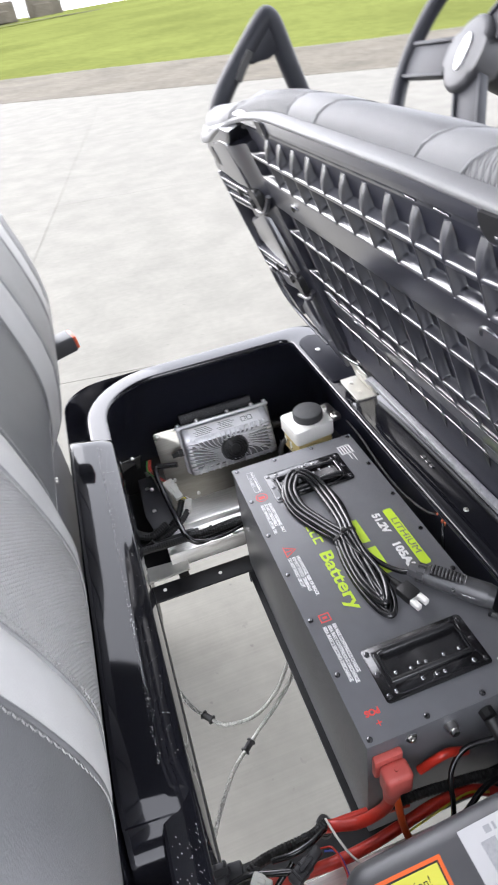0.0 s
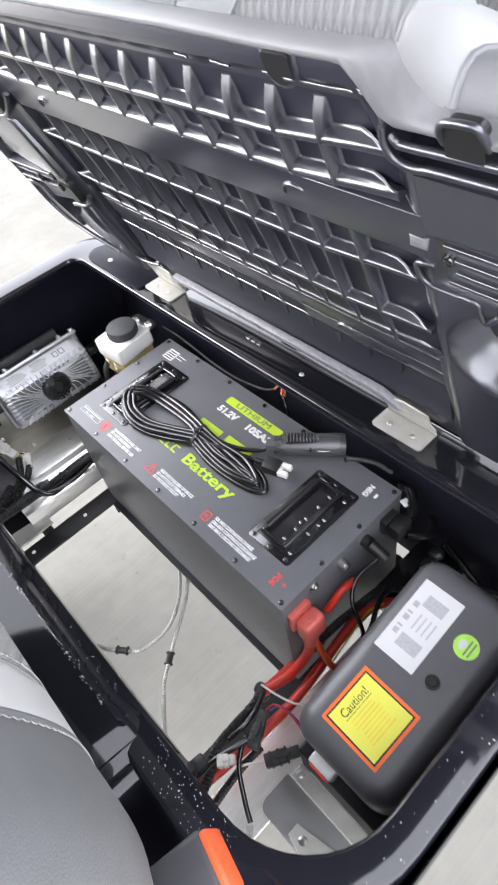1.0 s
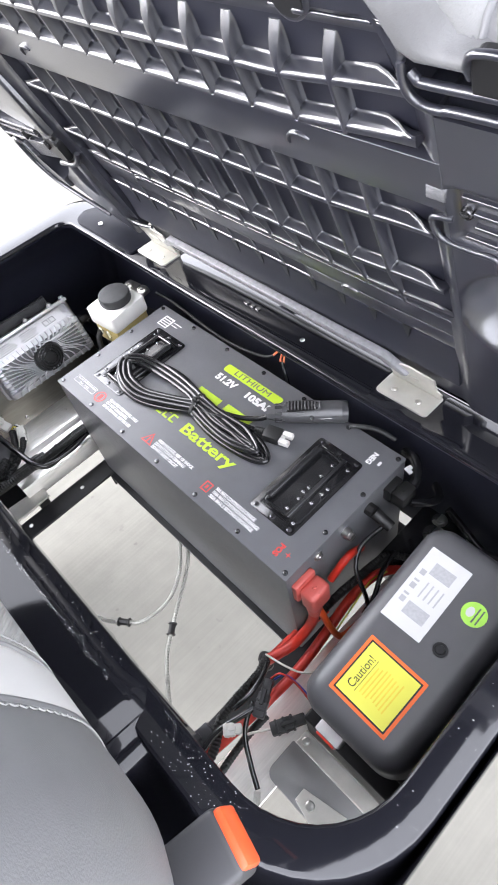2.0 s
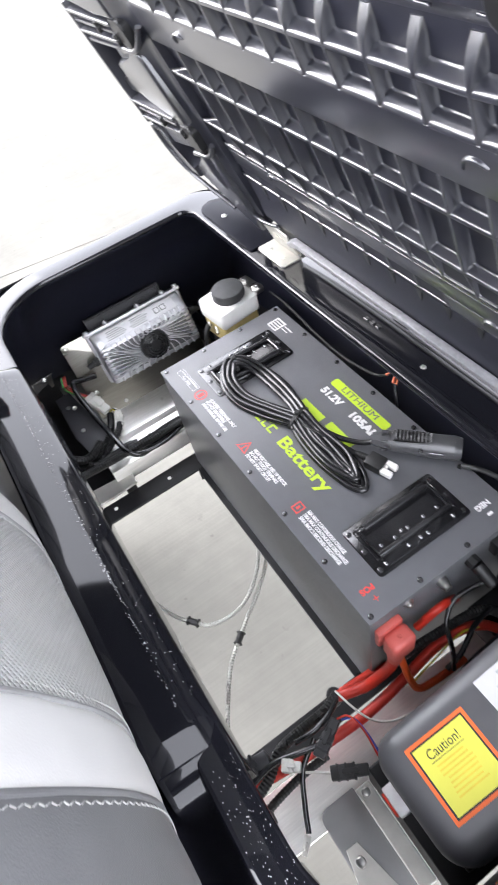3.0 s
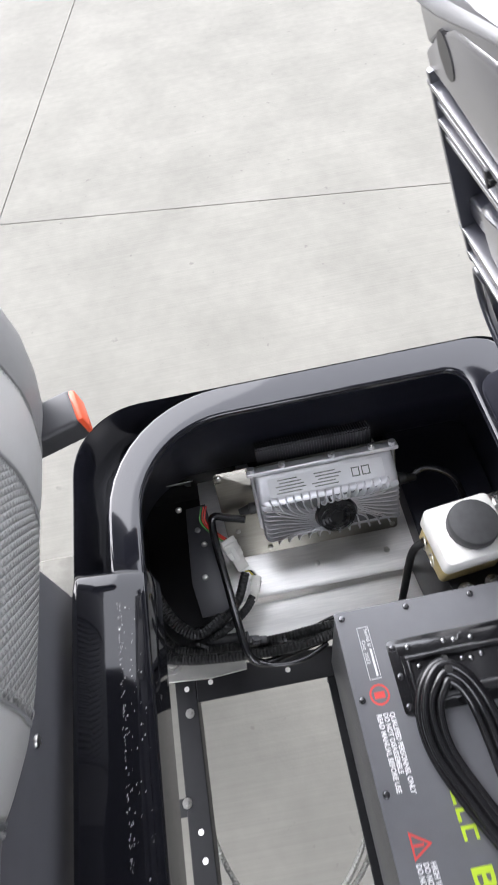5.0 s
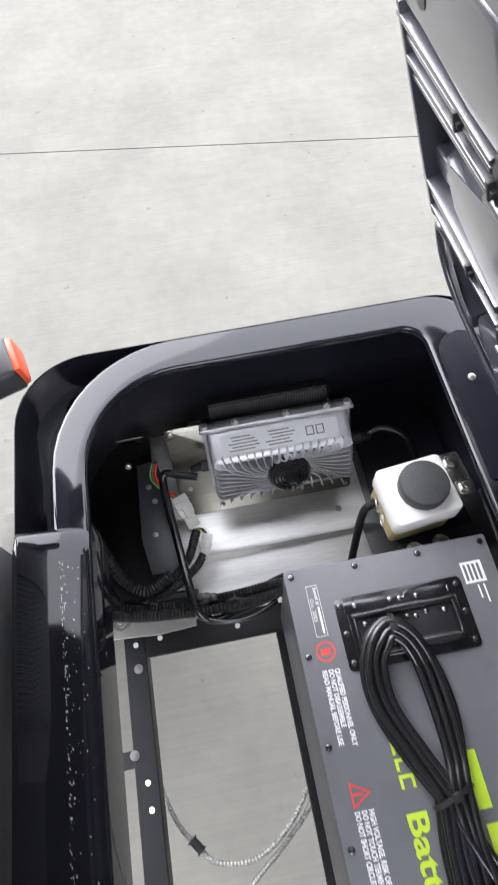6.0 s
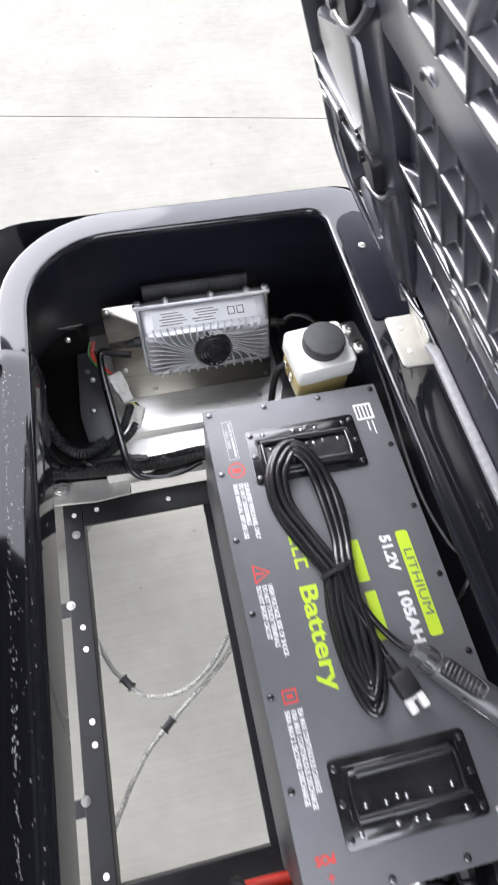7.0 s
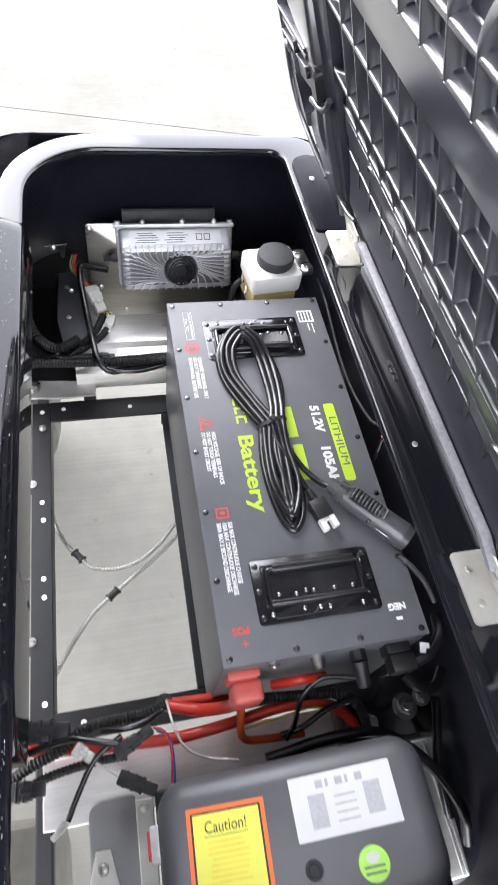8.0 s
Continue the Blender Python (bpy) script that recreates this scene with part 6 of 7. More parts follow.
def build_controller():
    bm = bmesh.new()
    loops = []
    for inset, z in [(-0.004, 0.655), (-0.001, 0.700), (0.0, CTRL - 0.026)] + [(0.026 * (1 - math.cos(radians(g))), CTRL - 0.026 + 0.026 * math.sin(radians(g))) for g in range(15, 91, 15)]:
        loops.append([(x, y, z) for x, y in rounded(-0.094 + inset, -0.246 + inset, 0.186 - inset, -0.100 - inset, [max(0.008, r - 0.8 * inset) for r in (0.036, 0.036, 0.030, 0.030)], 8)])
    rows = skin(bm, loops)
    bm.faces.new(rows[0])
    bm.faces.new(rows[-1])
    part("cover", bm, COVER_GREY, controller, "satin dark grey plastic cover", smooth=50)
    bm = bmesh.new()
    block(bm, (-0.088, -0.246, 0.590), (0.178, -0.108, 0.6548), 0.003)
    part("body", bm, FRAME_BLACK, controller)
    # warning label: orange border, black line, yellow field
    lab = part_at("caution_label", rounded(-0.0390, -0.0405, 0.0390, 0.0405, (0.001,) * 4, 2), 0.0003, ORANGE_PAPER, pose(-0.0235, -0.1695, CTRL, 0, 0, -1.5), "yellow caution label with orange border")
    for k, (w, h, mat) in enumerate(((0.0350, 0.0365, BLACK_INK), (0.0330, 0.0345, YELLOW_PAPER))):
        bm = bmesh.new()
        prism(bm, rounded(-w, -h, w, h, (0.0005,) * 4, 2), 0.0003 + 0.0003 * k, 0.0006 + 0.0003 * k)
        part("label_field", bm, mat, lab)
    lettering("lettering", "Caution!", 0.0145, pose(-0.001, 0.0225, 0.001), BLACK_INK, lab, "dark handwritten-style lettering", width=0.041)
    bm = bmesh.new()
    block(bm, (-0.0225, 0.0150, 0.0008), (0.0205, 0.0156, 0.0011))
    part("underline", bm, BLACK_INK, lab)
    rng = random.Random(8)
    for k in range(8):
        bm = bmesh.new()
        y = 0.0095 - 0.0046 * k
        block(bm, (-0.0205 + rng.uniform(0, 0.004), y, 0.0008), (0.0205 - rng.uniform(0, 0.006), y + 0.0018, 0.0011))
        part("text_bar", bm, OCHRE_INK, lab)
    # white sheet with plain grey shapes
    lab = part_at("white_label", rounded(-0.0525, -0.0275, 0.0525, 0.0275, (0.001,) * 4, 2), 0.0003, WHITE_PAPER, pose(0.0960, -0.148, CTRL, 0, 0, 0.3), "white paper label with grey print")
    for x0, y0, x1, y1, mat in [(-0.036, -0.019, -0.019, 0.010, LABEL_GREY), (0.021, -0.016, 0.038, 0.012, LABEL_GREY)] + [(-0.010, -0.017 + 0.007 * k, 0.012, -0.0150 + 0.007 * k, LABEL_GREY) for k in range(4)]:
        bm = bmesh.new()
        block(bm, (x0, y0, 0.0002), (x1, y1, 0.0006))
        part("print_block", bm, mat, lab)
    # maker's mark as a row of plain grey blocks
    for k in range(5):
        bm = bmesh.new()
        x = -0.026 + 0.0102 * k
        block(bm, (x, 0.0145, 0.0002), (x + (0.0075 if k % 2 == 0 else 0.003), 0.0215, 0.0006))
        part("emblem_block", bm, MARK_GREY, lab)
    lab = part_at("round_sticker", [(0.0148 * math.cos(2 * math.pi * k / 32), 0.0148 * math.sin(2 * math.pi * k / 32)) for k in range(32)], 0.0004, GREEN_PAPER, pose(0.110, -0.203, CTRL), "round lime green sticker")
    bm = bmesh.new()
    prism(bm, [(0.0065 * math.cos(2 * math.pi * k / 20), 0.005 + 0.0045 * math.sin(2 * math.pi * k / 20)) for k in range(20)], 0.0003, 0.0007)
    part("print_block", bm, WHITE_PAPER, lab)
    for y in (-0.003, -0.008):
        bm = bmesh.new()
        block(bm, (-0.010, y, 0.0003), (0.010, y + 0.0018, 0.0007))
        part("text_bar", bm, GREY_INK, lab)
    bm = bmesh.new()
    rod(bm, (0.053, -0.198, CTRL - 0.004), (0.053, -0.198, CTRL + 0.002), 0.009, 0.0085, 24)
    rod(bm, (0.053, -0.198, CTRL + 0.002), (0.053, -0.198, CTRL + 0.0035), 0.0055, 0.005, 20)
    part("screw_plug", bm, FRAME_BLACK, controller, "black round plug", smooth=40)
    # fuse holder with red window
    bm = bmesh.new()
    block(bm, (-0.110, -0.170, 0.675), (-0.092, -0.135, 0.705), 0.003)
    fuse = part("fuse_holder", bm, CHROME_CLEAR, controller, "clear fuse holder", smooth=40)
    bm = bmesh.new()
    block(bm, (-0.113, -0.166, 0.679), (-0.1095, -0.139, 0.701), 0.001)
    part("fuse_strip", bm, RED_WIRE, fuse, "red fuse strip")
    # thin name strip along the far edge
    bm = bmesh.new()
    block(bm, (-0.02, -0.103, 0.700), (0.080, -0.0995, 0.712), 0.0005, 1)
    part("rating_strip", bm, BLACK_INK, controller, "narrow black strip with pale outline")
    for y in (-0.125, -0.235):
        hexbolt(controller, pose(0.187, y, 0.655), 0.006, 0.004)
    bm = bmesh.new()
    block(bm, (0.1785, -0.248, 0.648), (0.200, -0.104, 0.655), 0.001, 1)
    part("foot_flange", bm, FRAME_BLACK, controller)


def part_at(name, outline, thick, mat, m, label):
    bm = bmesh.new()
    prism(bm, outline, 0.0, thick)
    ob = part(name, bm, mat, controller, label)
    ob.matrix_basis = m
    return ob


OCHRE_INK = material("ochre_print", (0.62, 0.48, 0.04), 0.5)
LABEL_GREY = material("light_grey_print", (0.33, 0.33, 0.34), 0.5, vary=0.1, scale=300)
MARK_GREY = material("mid_grey_print", (0.3, 0.3, 0.31), 0.5)
GREEN_PAPER = material("lime_sticker", (0.33, 0.62, 0.08), 0.45)
CHROME_CLEAR = material("clear_plastic", (0.6, 0.6, 0.6), 0.15)
build_controller()


def build_near_bay():
    bay = thing("controller_mount", "bare aluminium and grey steel mounting plates beside the controller", "bracket", under=cart)
    bm = bmesh.new()
    block(bm, (-0.235, -0.118, 0.496), (0.305, -0.036, 0.500), 0.001, 1)
    part("aluminium_plate", bm, ALUMINIUM, bay, "bright aluminium crossplate")
    bm = bmesh.new()
    prism(bm, rounded(-0.175, -0.232, -0.116, -0.098, (0.02, 0.002, 0.002, 0.014), 5), 0.5165, 0.5215, 0.001)
    part("grey_plate", bm, PLATE_GREY, bay, "grey painted bracket plate", smooth=40)
    bm = bmesh.new()
    block(bm, (-0.1155, -0.235, 0.5165), (-0.093, -0.104, 0.5310), 0.0015)
    part("steel_flange", bm, HINGE_STEEL, bay, "bare steel flange")
    screw(bay, pose(-0.105, -0.114, 0.5310), 0.006, 0.0035)
    screw(bay, pose(-0.160, -0.170, 0.5235), 0.007, 0.004)
    bm = bmesh.new()
    prism(bm, [(-0.182, -0.205), (-0.135, -0.215), (-0.150, -0.150), (-0.168, -0.150)], 0.5217, 0.5237, 0.0006)
    part("lug", bm, HINGE_STEEL, bay)
    bm = bmesh.new()
    block(bm, (-0.09, -0.26, 0.500), (0.19, -0.10, 0.5898), 0.003)
    part("pedestal", bm, FRAME_BLACK, bay)
    bm = bmesh.new()
    block(bm, (-0.172, -0.225, 0.47), (-0.16, -0.11, 0.5163), 0.002)
    part("leg", bm, FRAME_BLACK, bay)
    # crossmember with bolts behind the battery's negative end
    bm = bmesh.new()
    block(bm, (0.175, -0.095, 0.4995), (0.3125, -0.0125, 0.552), 0.004)
    part("crossmember", bm, BLACK_STEEL, bay, smooth=40)
    hexbolt(bay, pose(0.272, -0.058, 0.552), 0.0125, 0.009)
    hexbolt(bay, pose(0.215, -0.070, 0.552), 0.008, 0.006)
    hexbolt(bay, pose(0.300, -0.050, 0.552), 0.009, 0.006)
    bm = bmesh.new()
    prism(bm, [(0.250, -0.098), (0.309, -0.098), (0.301, -0.266), (0.252, -0.266)], 0.506, 0.530, 0.0015)
    for x in (0.2905, 0.2965):
        block(bm, (x, -0.264, 0.5295), (x + 0.0018, -0.100, 0.5335), 0.0005, 1)
    block(bm, (0.250, -0.104, 0.5295), (0.309, -0.099, 0.5385), 0.001, 1)
    part("aluminium_angle", bm, ALUMINIUM, bay, "bright aluminium angle")
    # added plate over the ground; its grey imitates light reflected on the liner
    bm = bmesh.new()
    block(bm, (0.190, -0.285, 0.46), (0.3125, -0.096, 0.4985), 0.003)
    part("added_corner_plate", bm, PLATE_GREY, bay, "plate added to hide the ground, its grey imitating liner reflections")
    screw(bay, pose(0.2585, -0.138, 0.530), 0.006, 0.0035)
    # added wall that keeps bright ground from showing past the shell
    bm = bmesh.new()
    block(bm, (0.3135, -0.300, 0.47), (0.321, 0.870, 0.612), 0.001, 1)
    part("inner_skirt", bm, WELL_BLACK, bay, "black wall added to hide the ground beside the well")
    # added filler block; stops bright ground showing in the dark corner
    bm = bmesh.new()
    block(bm, (0.172, 0.700, 0.45), (0.311, 0.9075, 0.590), 0.004)
    part("corner_box", bm, WELL_BLACK, bay, "black block added to keep the well corner dark")


build_near_bay()


# ---- charging cord lying on the battery ----
def build_cord():
    cord = thing("charging_cord", "coiled black charging cord with plug and round connector on the battery", "cord")
    top = BT + 0.0045
    rng = random.Random(11)
    # six long turns gathered at a tie: an open far eye and a closed near end
    for k in range(6):
        j, up = k % 3, k // 3
        o = 0.0092 * j + 0.0045 * up
        z = top + 0.0002 + 0.0080 * up
        jit = [rng.uniform(-0.0018, 0.0018) for _ in range(12)]
        tail = 0.014 * up + rng.uniform(-0.006, 0.006)
        pts = [(0.1065 + 0.0088 * j + 0.002 * up, 0.318, z + 0.003), (0.084 + o + jit[0], 0.362, z), (0.0655 + o + jit[1], 0.412, z), (0.0650 + o * 0.95, 0.452 + jit[2], z + 0.006),
               (0.082 + o * 0.7, 0.486 - o * 0.7, z + 0.012), (0.105, 0.498 - o * 0.95, z + 0.013), (0.130 - o * 0.6, 0.480 - o * 0.7, z + 0.010), (0.147 - o, 0.440 + jit[3], z + 0.001),
               (0.1515 - o + jit[4], 0.395, z), (0.1455 - o * 0.8 + jit[5], 0.352, z), (0.1370 - 0.0080 * j, 0.318, z + 0.004),
               (0.1390 - o * 0.75 + jit[6], 0.275, z), (0.1420 - o + jit[7], 0.225, z), (0.1360 - o * 0.9, 0.182 + tail, z), (0.1200 - o * 0.15, 0.158 + tail + o * 0.5, z + 0.001),
               (0.1060 + o * 0.7, 0.176 + tail, z), (0.0975 + o * 0.9 + jit[8], 0.222, z), (0.0975 + o * 0.9 + jit[9], 0.270, z), (0.1065 + 0.0088 * j + 0.002 * up, 0.318, z + 0.003)]
        bm = bmesh.new()
        tube(bm, pts, 0.0045, 12, 7)
        part("cord_loop", bm, CORD_BLACK, cord, smooth=60)
    for x, y, turn in ((0.121, 0.317, 18), (0.107, 0.487, 80)):
        bm = bmesh.new()
        m = pose(x, y, top + 0.008, 0, 0, turn)
        n = 20
        w, h = (0.0245, 0.0125) if turn == 18 else (0.018, 0.015)
        loops = [[m @ Vector((w * math.cos(a) * q, dy, h * math.sin(a) * q)) for q, dy in ((1, -0.0025), (1, 0.0025), (0.93, 0.0025), (0.93, -0.0025))] for a in (2 * math.pi * k / n for k in range(n))]
        skin(bm, loops + [loops[0]])
        block(bm, (-0.004, -0.004, h - 0.001), (0.004, 0.004, h + 0.005), 0.001, 1, m)
        part("cable_tie", bm, RUBBER, cord, "black plastic cable tie", smooth=40)
    # free ends
    bm = bmesh.new()
    tube(bm, [(0.124, 0.316, top + 0.008), (0.137, 0.275, top + 0.006), (0.150, 0.245, top + 0.003), (0.168, 0.218, top + 0.004), (0.184, 0.203, top + 0.010)], 0.0042, 10, 8)
    part("cord_end", bm, CORD_BLACK, cord, smooth=60)
    bm = bmesh.new()
    tube(bm, [(0.116, 0.300, top + 0.010), (0.128, 0.265, top + 0.010), (0.140, 0.235, top + 0.006), (0.149, 0.208, top + 0.003)], 0.0037, 10, 8)
    part("cord_end", bm, CORD_BLACK, cord, smooth=60)
    # mains plug with its pale blade guard
    m = pose(0.149, 0.207, top + 0.006, 0, 0, -73)
    bm = bmesh.new()
    for k in range(4):
        rod(bm, m @ Vector((0.003 + 0.0042 * k, 0, 0)), m @ Vector((0.0058 + 0.0042 * k, 0, 0)), 0.0050 + 0.0004 * k, seg=12)
    rod(bm, m @ Vector((0, 0, 0)), m @ Vector((0.02, 0, 0)), 0.0042, seg=12)
    block(bm, (0.018, -0.0125, -0.008), (0.046, 0.0125, 0.008), 0.003, 2, m)
    part("plug", bm, RUBBER, cord, "black moulded mains plug", smooth=40)
    bm = bmesh.new()
    for y0, y1 in ((-0.012, -0.003), (0.003, 0.012)):
        block(bm, (0.0455, y0, -0.005), (0.063, y1, 0.005), 0.002, 2, m)
    block(bm, (0.0455, -0.003, -0.004), (0.051, 0.003, 0.004), 0.001, 1, m)
    part("blade_cover", bm, WHITE_PLASTIC, cord, "white forked blade cover", smooth=40)
    # round vehicle connector
    m = pose(0.180, 0.205, top + 0.016, 0, 4, -46)
    bm = bmesh.new()
    rod(bm, m @ Vector((-0.004, 0, 0)), m @ Vector((0.012, 0, 0)), 0.0095, 0.0125, 8)
    rod(bm, m @ Vector((0.010, 0, 0)), m @ Vector((0.020, 0, 0)), 0.0128, 0.0145, 20)
    rod(bm, m @ Vector((0.020, 0, 0)), m @ Vector((0.024, 0, 0)), 0.0125, 0.0125, 20)
    rod(bm, m @ Vector((0.024, 0, 0)), m @ Vector((0.078, 0, 0)), 0.0150, 0.0175, 24)
    rod(bm, m @ Vector((0.078, 0, 0)), m @ Vector((0.112, 0, 0)), 0.0178, 0.0185, 24)
    rod(bm, m @ Vector((0.112, 0, 0)), m @ Vector((0.122, 0, 0)), 0.0186, 0.0165, 24)
    gun = part("connector", bm, GUN_GREY, cord, "dark grey round charging connector", smooth=40)
    for k in range(8):
        bm = bmesh.new()
        block(bm, (0.009, -0.0022, 0.0115), (0.0205, 0.0022, 0.0152), 0.0008, 1, m @ pose(0, 0, 0, 45 * k, 0, 0))
        part("collar_rib", bm, SATIN_BLACK, gun, smooth=40)
    bm = bmesh.new()
    prism(bm, rounded(0.028, -0.0098, 0.077, 0.0098, (0.003, 0.009, 0.009, 0.003), 5), 0.0120, 0.0168, 0.0006, m)
    part("thumb_pad", bm, RUBBER, gun, "black inset thumb pad", smooth=40)
    for k in range(9):
        bm = bmesh.new()
        block(bm, (0.029 + 0.0052 * k, -0.0085, 0.0135), (0.0315 + 0.0052 * k, 0.0085, 0.0195 - 0.0002 * k), 0.0008, 1, m)
        part("grip_rib", bm, GUN_GREY, gun, smooth=40)
    bm = bmesh.new()
    tube(bm, [m @ Vector(p) for p in ((0.027, -0.010, 0.0125), (0.027, 0.010, 0.0125), (0.050, 0.0112, 0.0145), (0.076, 0.009, 0.0165), (0.079, 0, 0.019), (0.076, -0.009, 0.0165), (0.050, -0.0112, 0.0145), (0.027, -0.010, 0.0125))], 0.0012, 6, 4)
    part("thumb_rim", bm, GUN_GREY, gun, smooth=60)
    for a, b in ((0.066, 0.0155), (0.088, 0.0175)):
        bm = bmesh.new()
        if a < 0.07:
            rod(bm, m @ Vector((a, -0.0135, 0.006)), m @ Vector((a, -0.0185, 0.008)), 0.003, seg=10)
        else:
            block(bm, (a - 0.009, -0.0188, 0.004), (a + 0.009, -0.0175, 0.006), 0.0003, 1, m)
        part("latch_stud", bm, CHROME_DARK, gun)
    bm = bmesh.new()
    tube(bm, [(0.248, 0.100, 0.742), (0.262, 0.080, 0.741), (0.274, 0.060, 0.735), (0.284, 0.040, 0.720)], 0.0040, 10, 30, 0.16, 0.003)
    part("spring_lead", bm, STEEL_LEAD, cord, "dull sprung lead")


STEEL_LEAD = material("dull_spring_steel", (0.08, 0.08, 0.08), 0.45, metal=0.5)
GUN_GREY = material("dark_grey_moulding", (0.075, 0.075, 0.078), 0.3, vary=0.06, spec=0.7, bump=0.1, bump_scale=800)
SATIN_BLACK = material("satin_black_plastic", (0.03, 0.03, 0.032), 0.42, vary=0.06, bump=0.1, bump_scale=800)
build_cord()

# ---- brake cables under the frame ----
STEEL_COIL = material("sprung_steel_sleeve", (0.34, 0.34, 0.31), 0.45, metal=0.4)
for pts, sleeve, along in (([(0.05, 0.42, 0.41), (-0.008, 0.333, 0.42), (-0.051, 0.285, 0.42), (-0.103, 0.257, 0.42), (-0.159, 0.262, 0.42), (-0.186, 0.289, 0.42), (-0.209, 0.318, 0.42), (-0.231, 0.378, 0.42), (-0.245, 0.47, 0.415)], (-0.186, 0.288, 0.42), (-0.62, 0.78, 0)),
                           ([(0.05, 0.40, 0.405), (-0.007, 0.312, 0.41), (-0.054, 0.269, 0.41), (-0.097, 0.239, 0.41), (-0.130, 0.214, 0.41), (-0.169, 0.182, 0.41), (-0.209, 0.128, 0.41), (-0.238, 0.075, 0.41), (-0.25, 0.02, 0.405)], (-0.131, 0.214, 0.41), (-0.75, -0.62, 0))):
    line = thing("brake_cable", "steel-sleeved brake cable with a black rubber sleeve under the frame", "cable", "brake cables")
    bm = bmesh.new()
    tube(bm, pts, 0.0042, 8, 44, 0.22, 0.0052)
    part("sleeve", bm, STEEL_COIL, line, "ringed steel sleeve")
    c, w = Vector(sleeve), Vector(along).normalized()
    bm = bmesh.new()
    rod(bm, c - w * 0.011, c + w * 0.011, 0.0062, seg=14)
    for s in (-0.011, 0.009):
        rod(bm, c + w * s, c + w * (s + 0.002), 0.0085, seg=14)
    part("bobbin", bm, RUBBER, line, "black rubber bobbin", smooth=40)

# ---- wiring beside the charger ----
cable("wiring_loom", [(-0.262, 0.600, 0.56), (-0.238, 0.612, 0.566), (-0.180, 0.604, 0.572), (-0.123, 0.600, 0.575), (-0.064, 0.600, 0.576), (0.010, 0.605, 0.572), (0.09, 0.60, 0.55)], 0.0085, RUBBER, "black corrugated loom along the frame end", "loom", "wiring looms", 0.17, 10, 40, 0.0050)
cable("wiring_loom", [(-0.25, 0.665, 0.55), (-0.225, 0.632, 0.565), (-0.176, 0.632, 0.572), (-0.130, 0.662, 0.580), (-0.106, 0.708, 0.586)], 0.0075, RUBBER, "black corrugated loom rising to a white connector", "loom", "wiring looms", 0.17, 10, 40, 0.0050)
cable("wiring_loom", [(-0.25, 0.640, 0.552), (-0.212, 0.615, 0.560), (-0.160, 0.625, 0.575), (-0.118, 0.648, 0.585), (-0.100, 0.668, 0.590)], 0.0070, RUBBER, "black corrugated loom rising to a white connector", "loom", "wiring looms", 0.17, 10, 40, 0.0050)
cable("wire_loom", [(-0.27, 0.700, 0.60), (-0.249, 0.680, 0.575), (-0.222, 0.632, 0.567), (-0.170, 0.618, 0.566), (-0.12, 0.612, 0.57)], 0.010, RUBBER, "taped black wire bundle", "cable", "wiring looms")
cable("wiring_loom", [(-0.262, 0.735, 0.655), (-0.247, 0.695, 0.620), (-0.226, 0.652, 0.592), (-0.192, 0.628, 0.586), (-0.152, 0.644, 0.592)], 0.0095, RUBBER, "thick black corrugated loom hanging from the side wall", "loom", "wiring looms", 0.15, 10, 40, 0.0050)
cable("wiring_loom", [(-0.255, 0.606, 0.578), (-0.205, 0.592, 0.588), (-0.135, 0.584, 0.592), (-0.065, 0.581, 0.592), (0.0, 0.590, 0.584), (0.06, 0.606, 0.560)], 0.0078, RUBBER, "black corrugated loom along the frame end", "loom", "wiring looms", 0.17, 10, 40, 0.0050)
cable("wire_loom", [(-0.118, 0.574, 0.592), (-0.085, 0.562, 0.590), (-0.045, 0.563, 0.586), (-0.006, 0.580, 0.578)], 0.0036, CORD_BLACK, "thin black lead looping beside the loom")
cable("charger_lead", [(-0.090, 0.772, 0.640), (-0.116, 0.780, 0.640), (-0.139, 0.786, 0.640), (-0.143, 0.762, 0.628), (-0.136, 0.690, 0.610), (-0.128, 0.620, 0.606), (-0.121, 0.582, 0.598), (-0.101, 0.568, 0.585), (-0.068, 0.576, 0.578), (-0.005, 0.590, 0.570)], 0.0062, CORD_BLACK, "round black charger lead draped over the loom")
cable("wire_loom", [(-0.11, 0.588, 0.578), (-0.068, 0.585, 0.577), (-0.03, 0.588, 0.574), (0.03, 0.60, 0.555)], 0.005, CORD_BLACK, "black leads tucked behind the battery")
cable("wire_loom", [(-0.02, 0.618, 0.53), (0.02, 0.624, 0.545), (0.052, 0.618, 0.545), (0.08, 0.605, 0.53)], 0.0035, CORD_BLACK, "thin black lead arching over the shelf edge")
cable("charger_lead", [(0.165, 0.775, 0.655), (0.195, 0.785, 0.665), (0.23, 0.765, 0.66), (0.25, 0.73, 0.62)], 0.0055, CORD_BLACK, "round black lead from the charger's other end")
for mat, dx in ((RED_WIRE, 0.0), (GREEN_WIRE := material("green_wire", (0.05, 0.3, 0.05), 0.4), -0.004), (RED_WIRE, 0.004)):
    cable("thin_wire", [(-0.150 + dx, 0.800, 0.655), (-0.156 + dx, 0.785, 0.64), (-0.147 + dx, 0.770, 0.63), (-0.128 + dx, 0.756, 0.612)], 0.0014, mat, "thin coloured wire into a white connector", "wire", "connector wires", 0, 6)
YELLOW_WIRE = material("yellow_wire", (0.6, 0.5, 0.03), 0.4)
for mat, dx in ((YELLOW_WIRE, 0.0), (CORD_BLACK, 0.003), (WHITE_PLASTIC, 0.006)):
    cable("thin_wire", [(-0.106 + dx, 0.708, 0.590), (-0.100 + dx, 0.704, 0.597), (-0.095 + dx, 0.697, 0.594)], 0.0013, mat, "thin wire at a white connector", "wire", "connector wires", 0, 6)


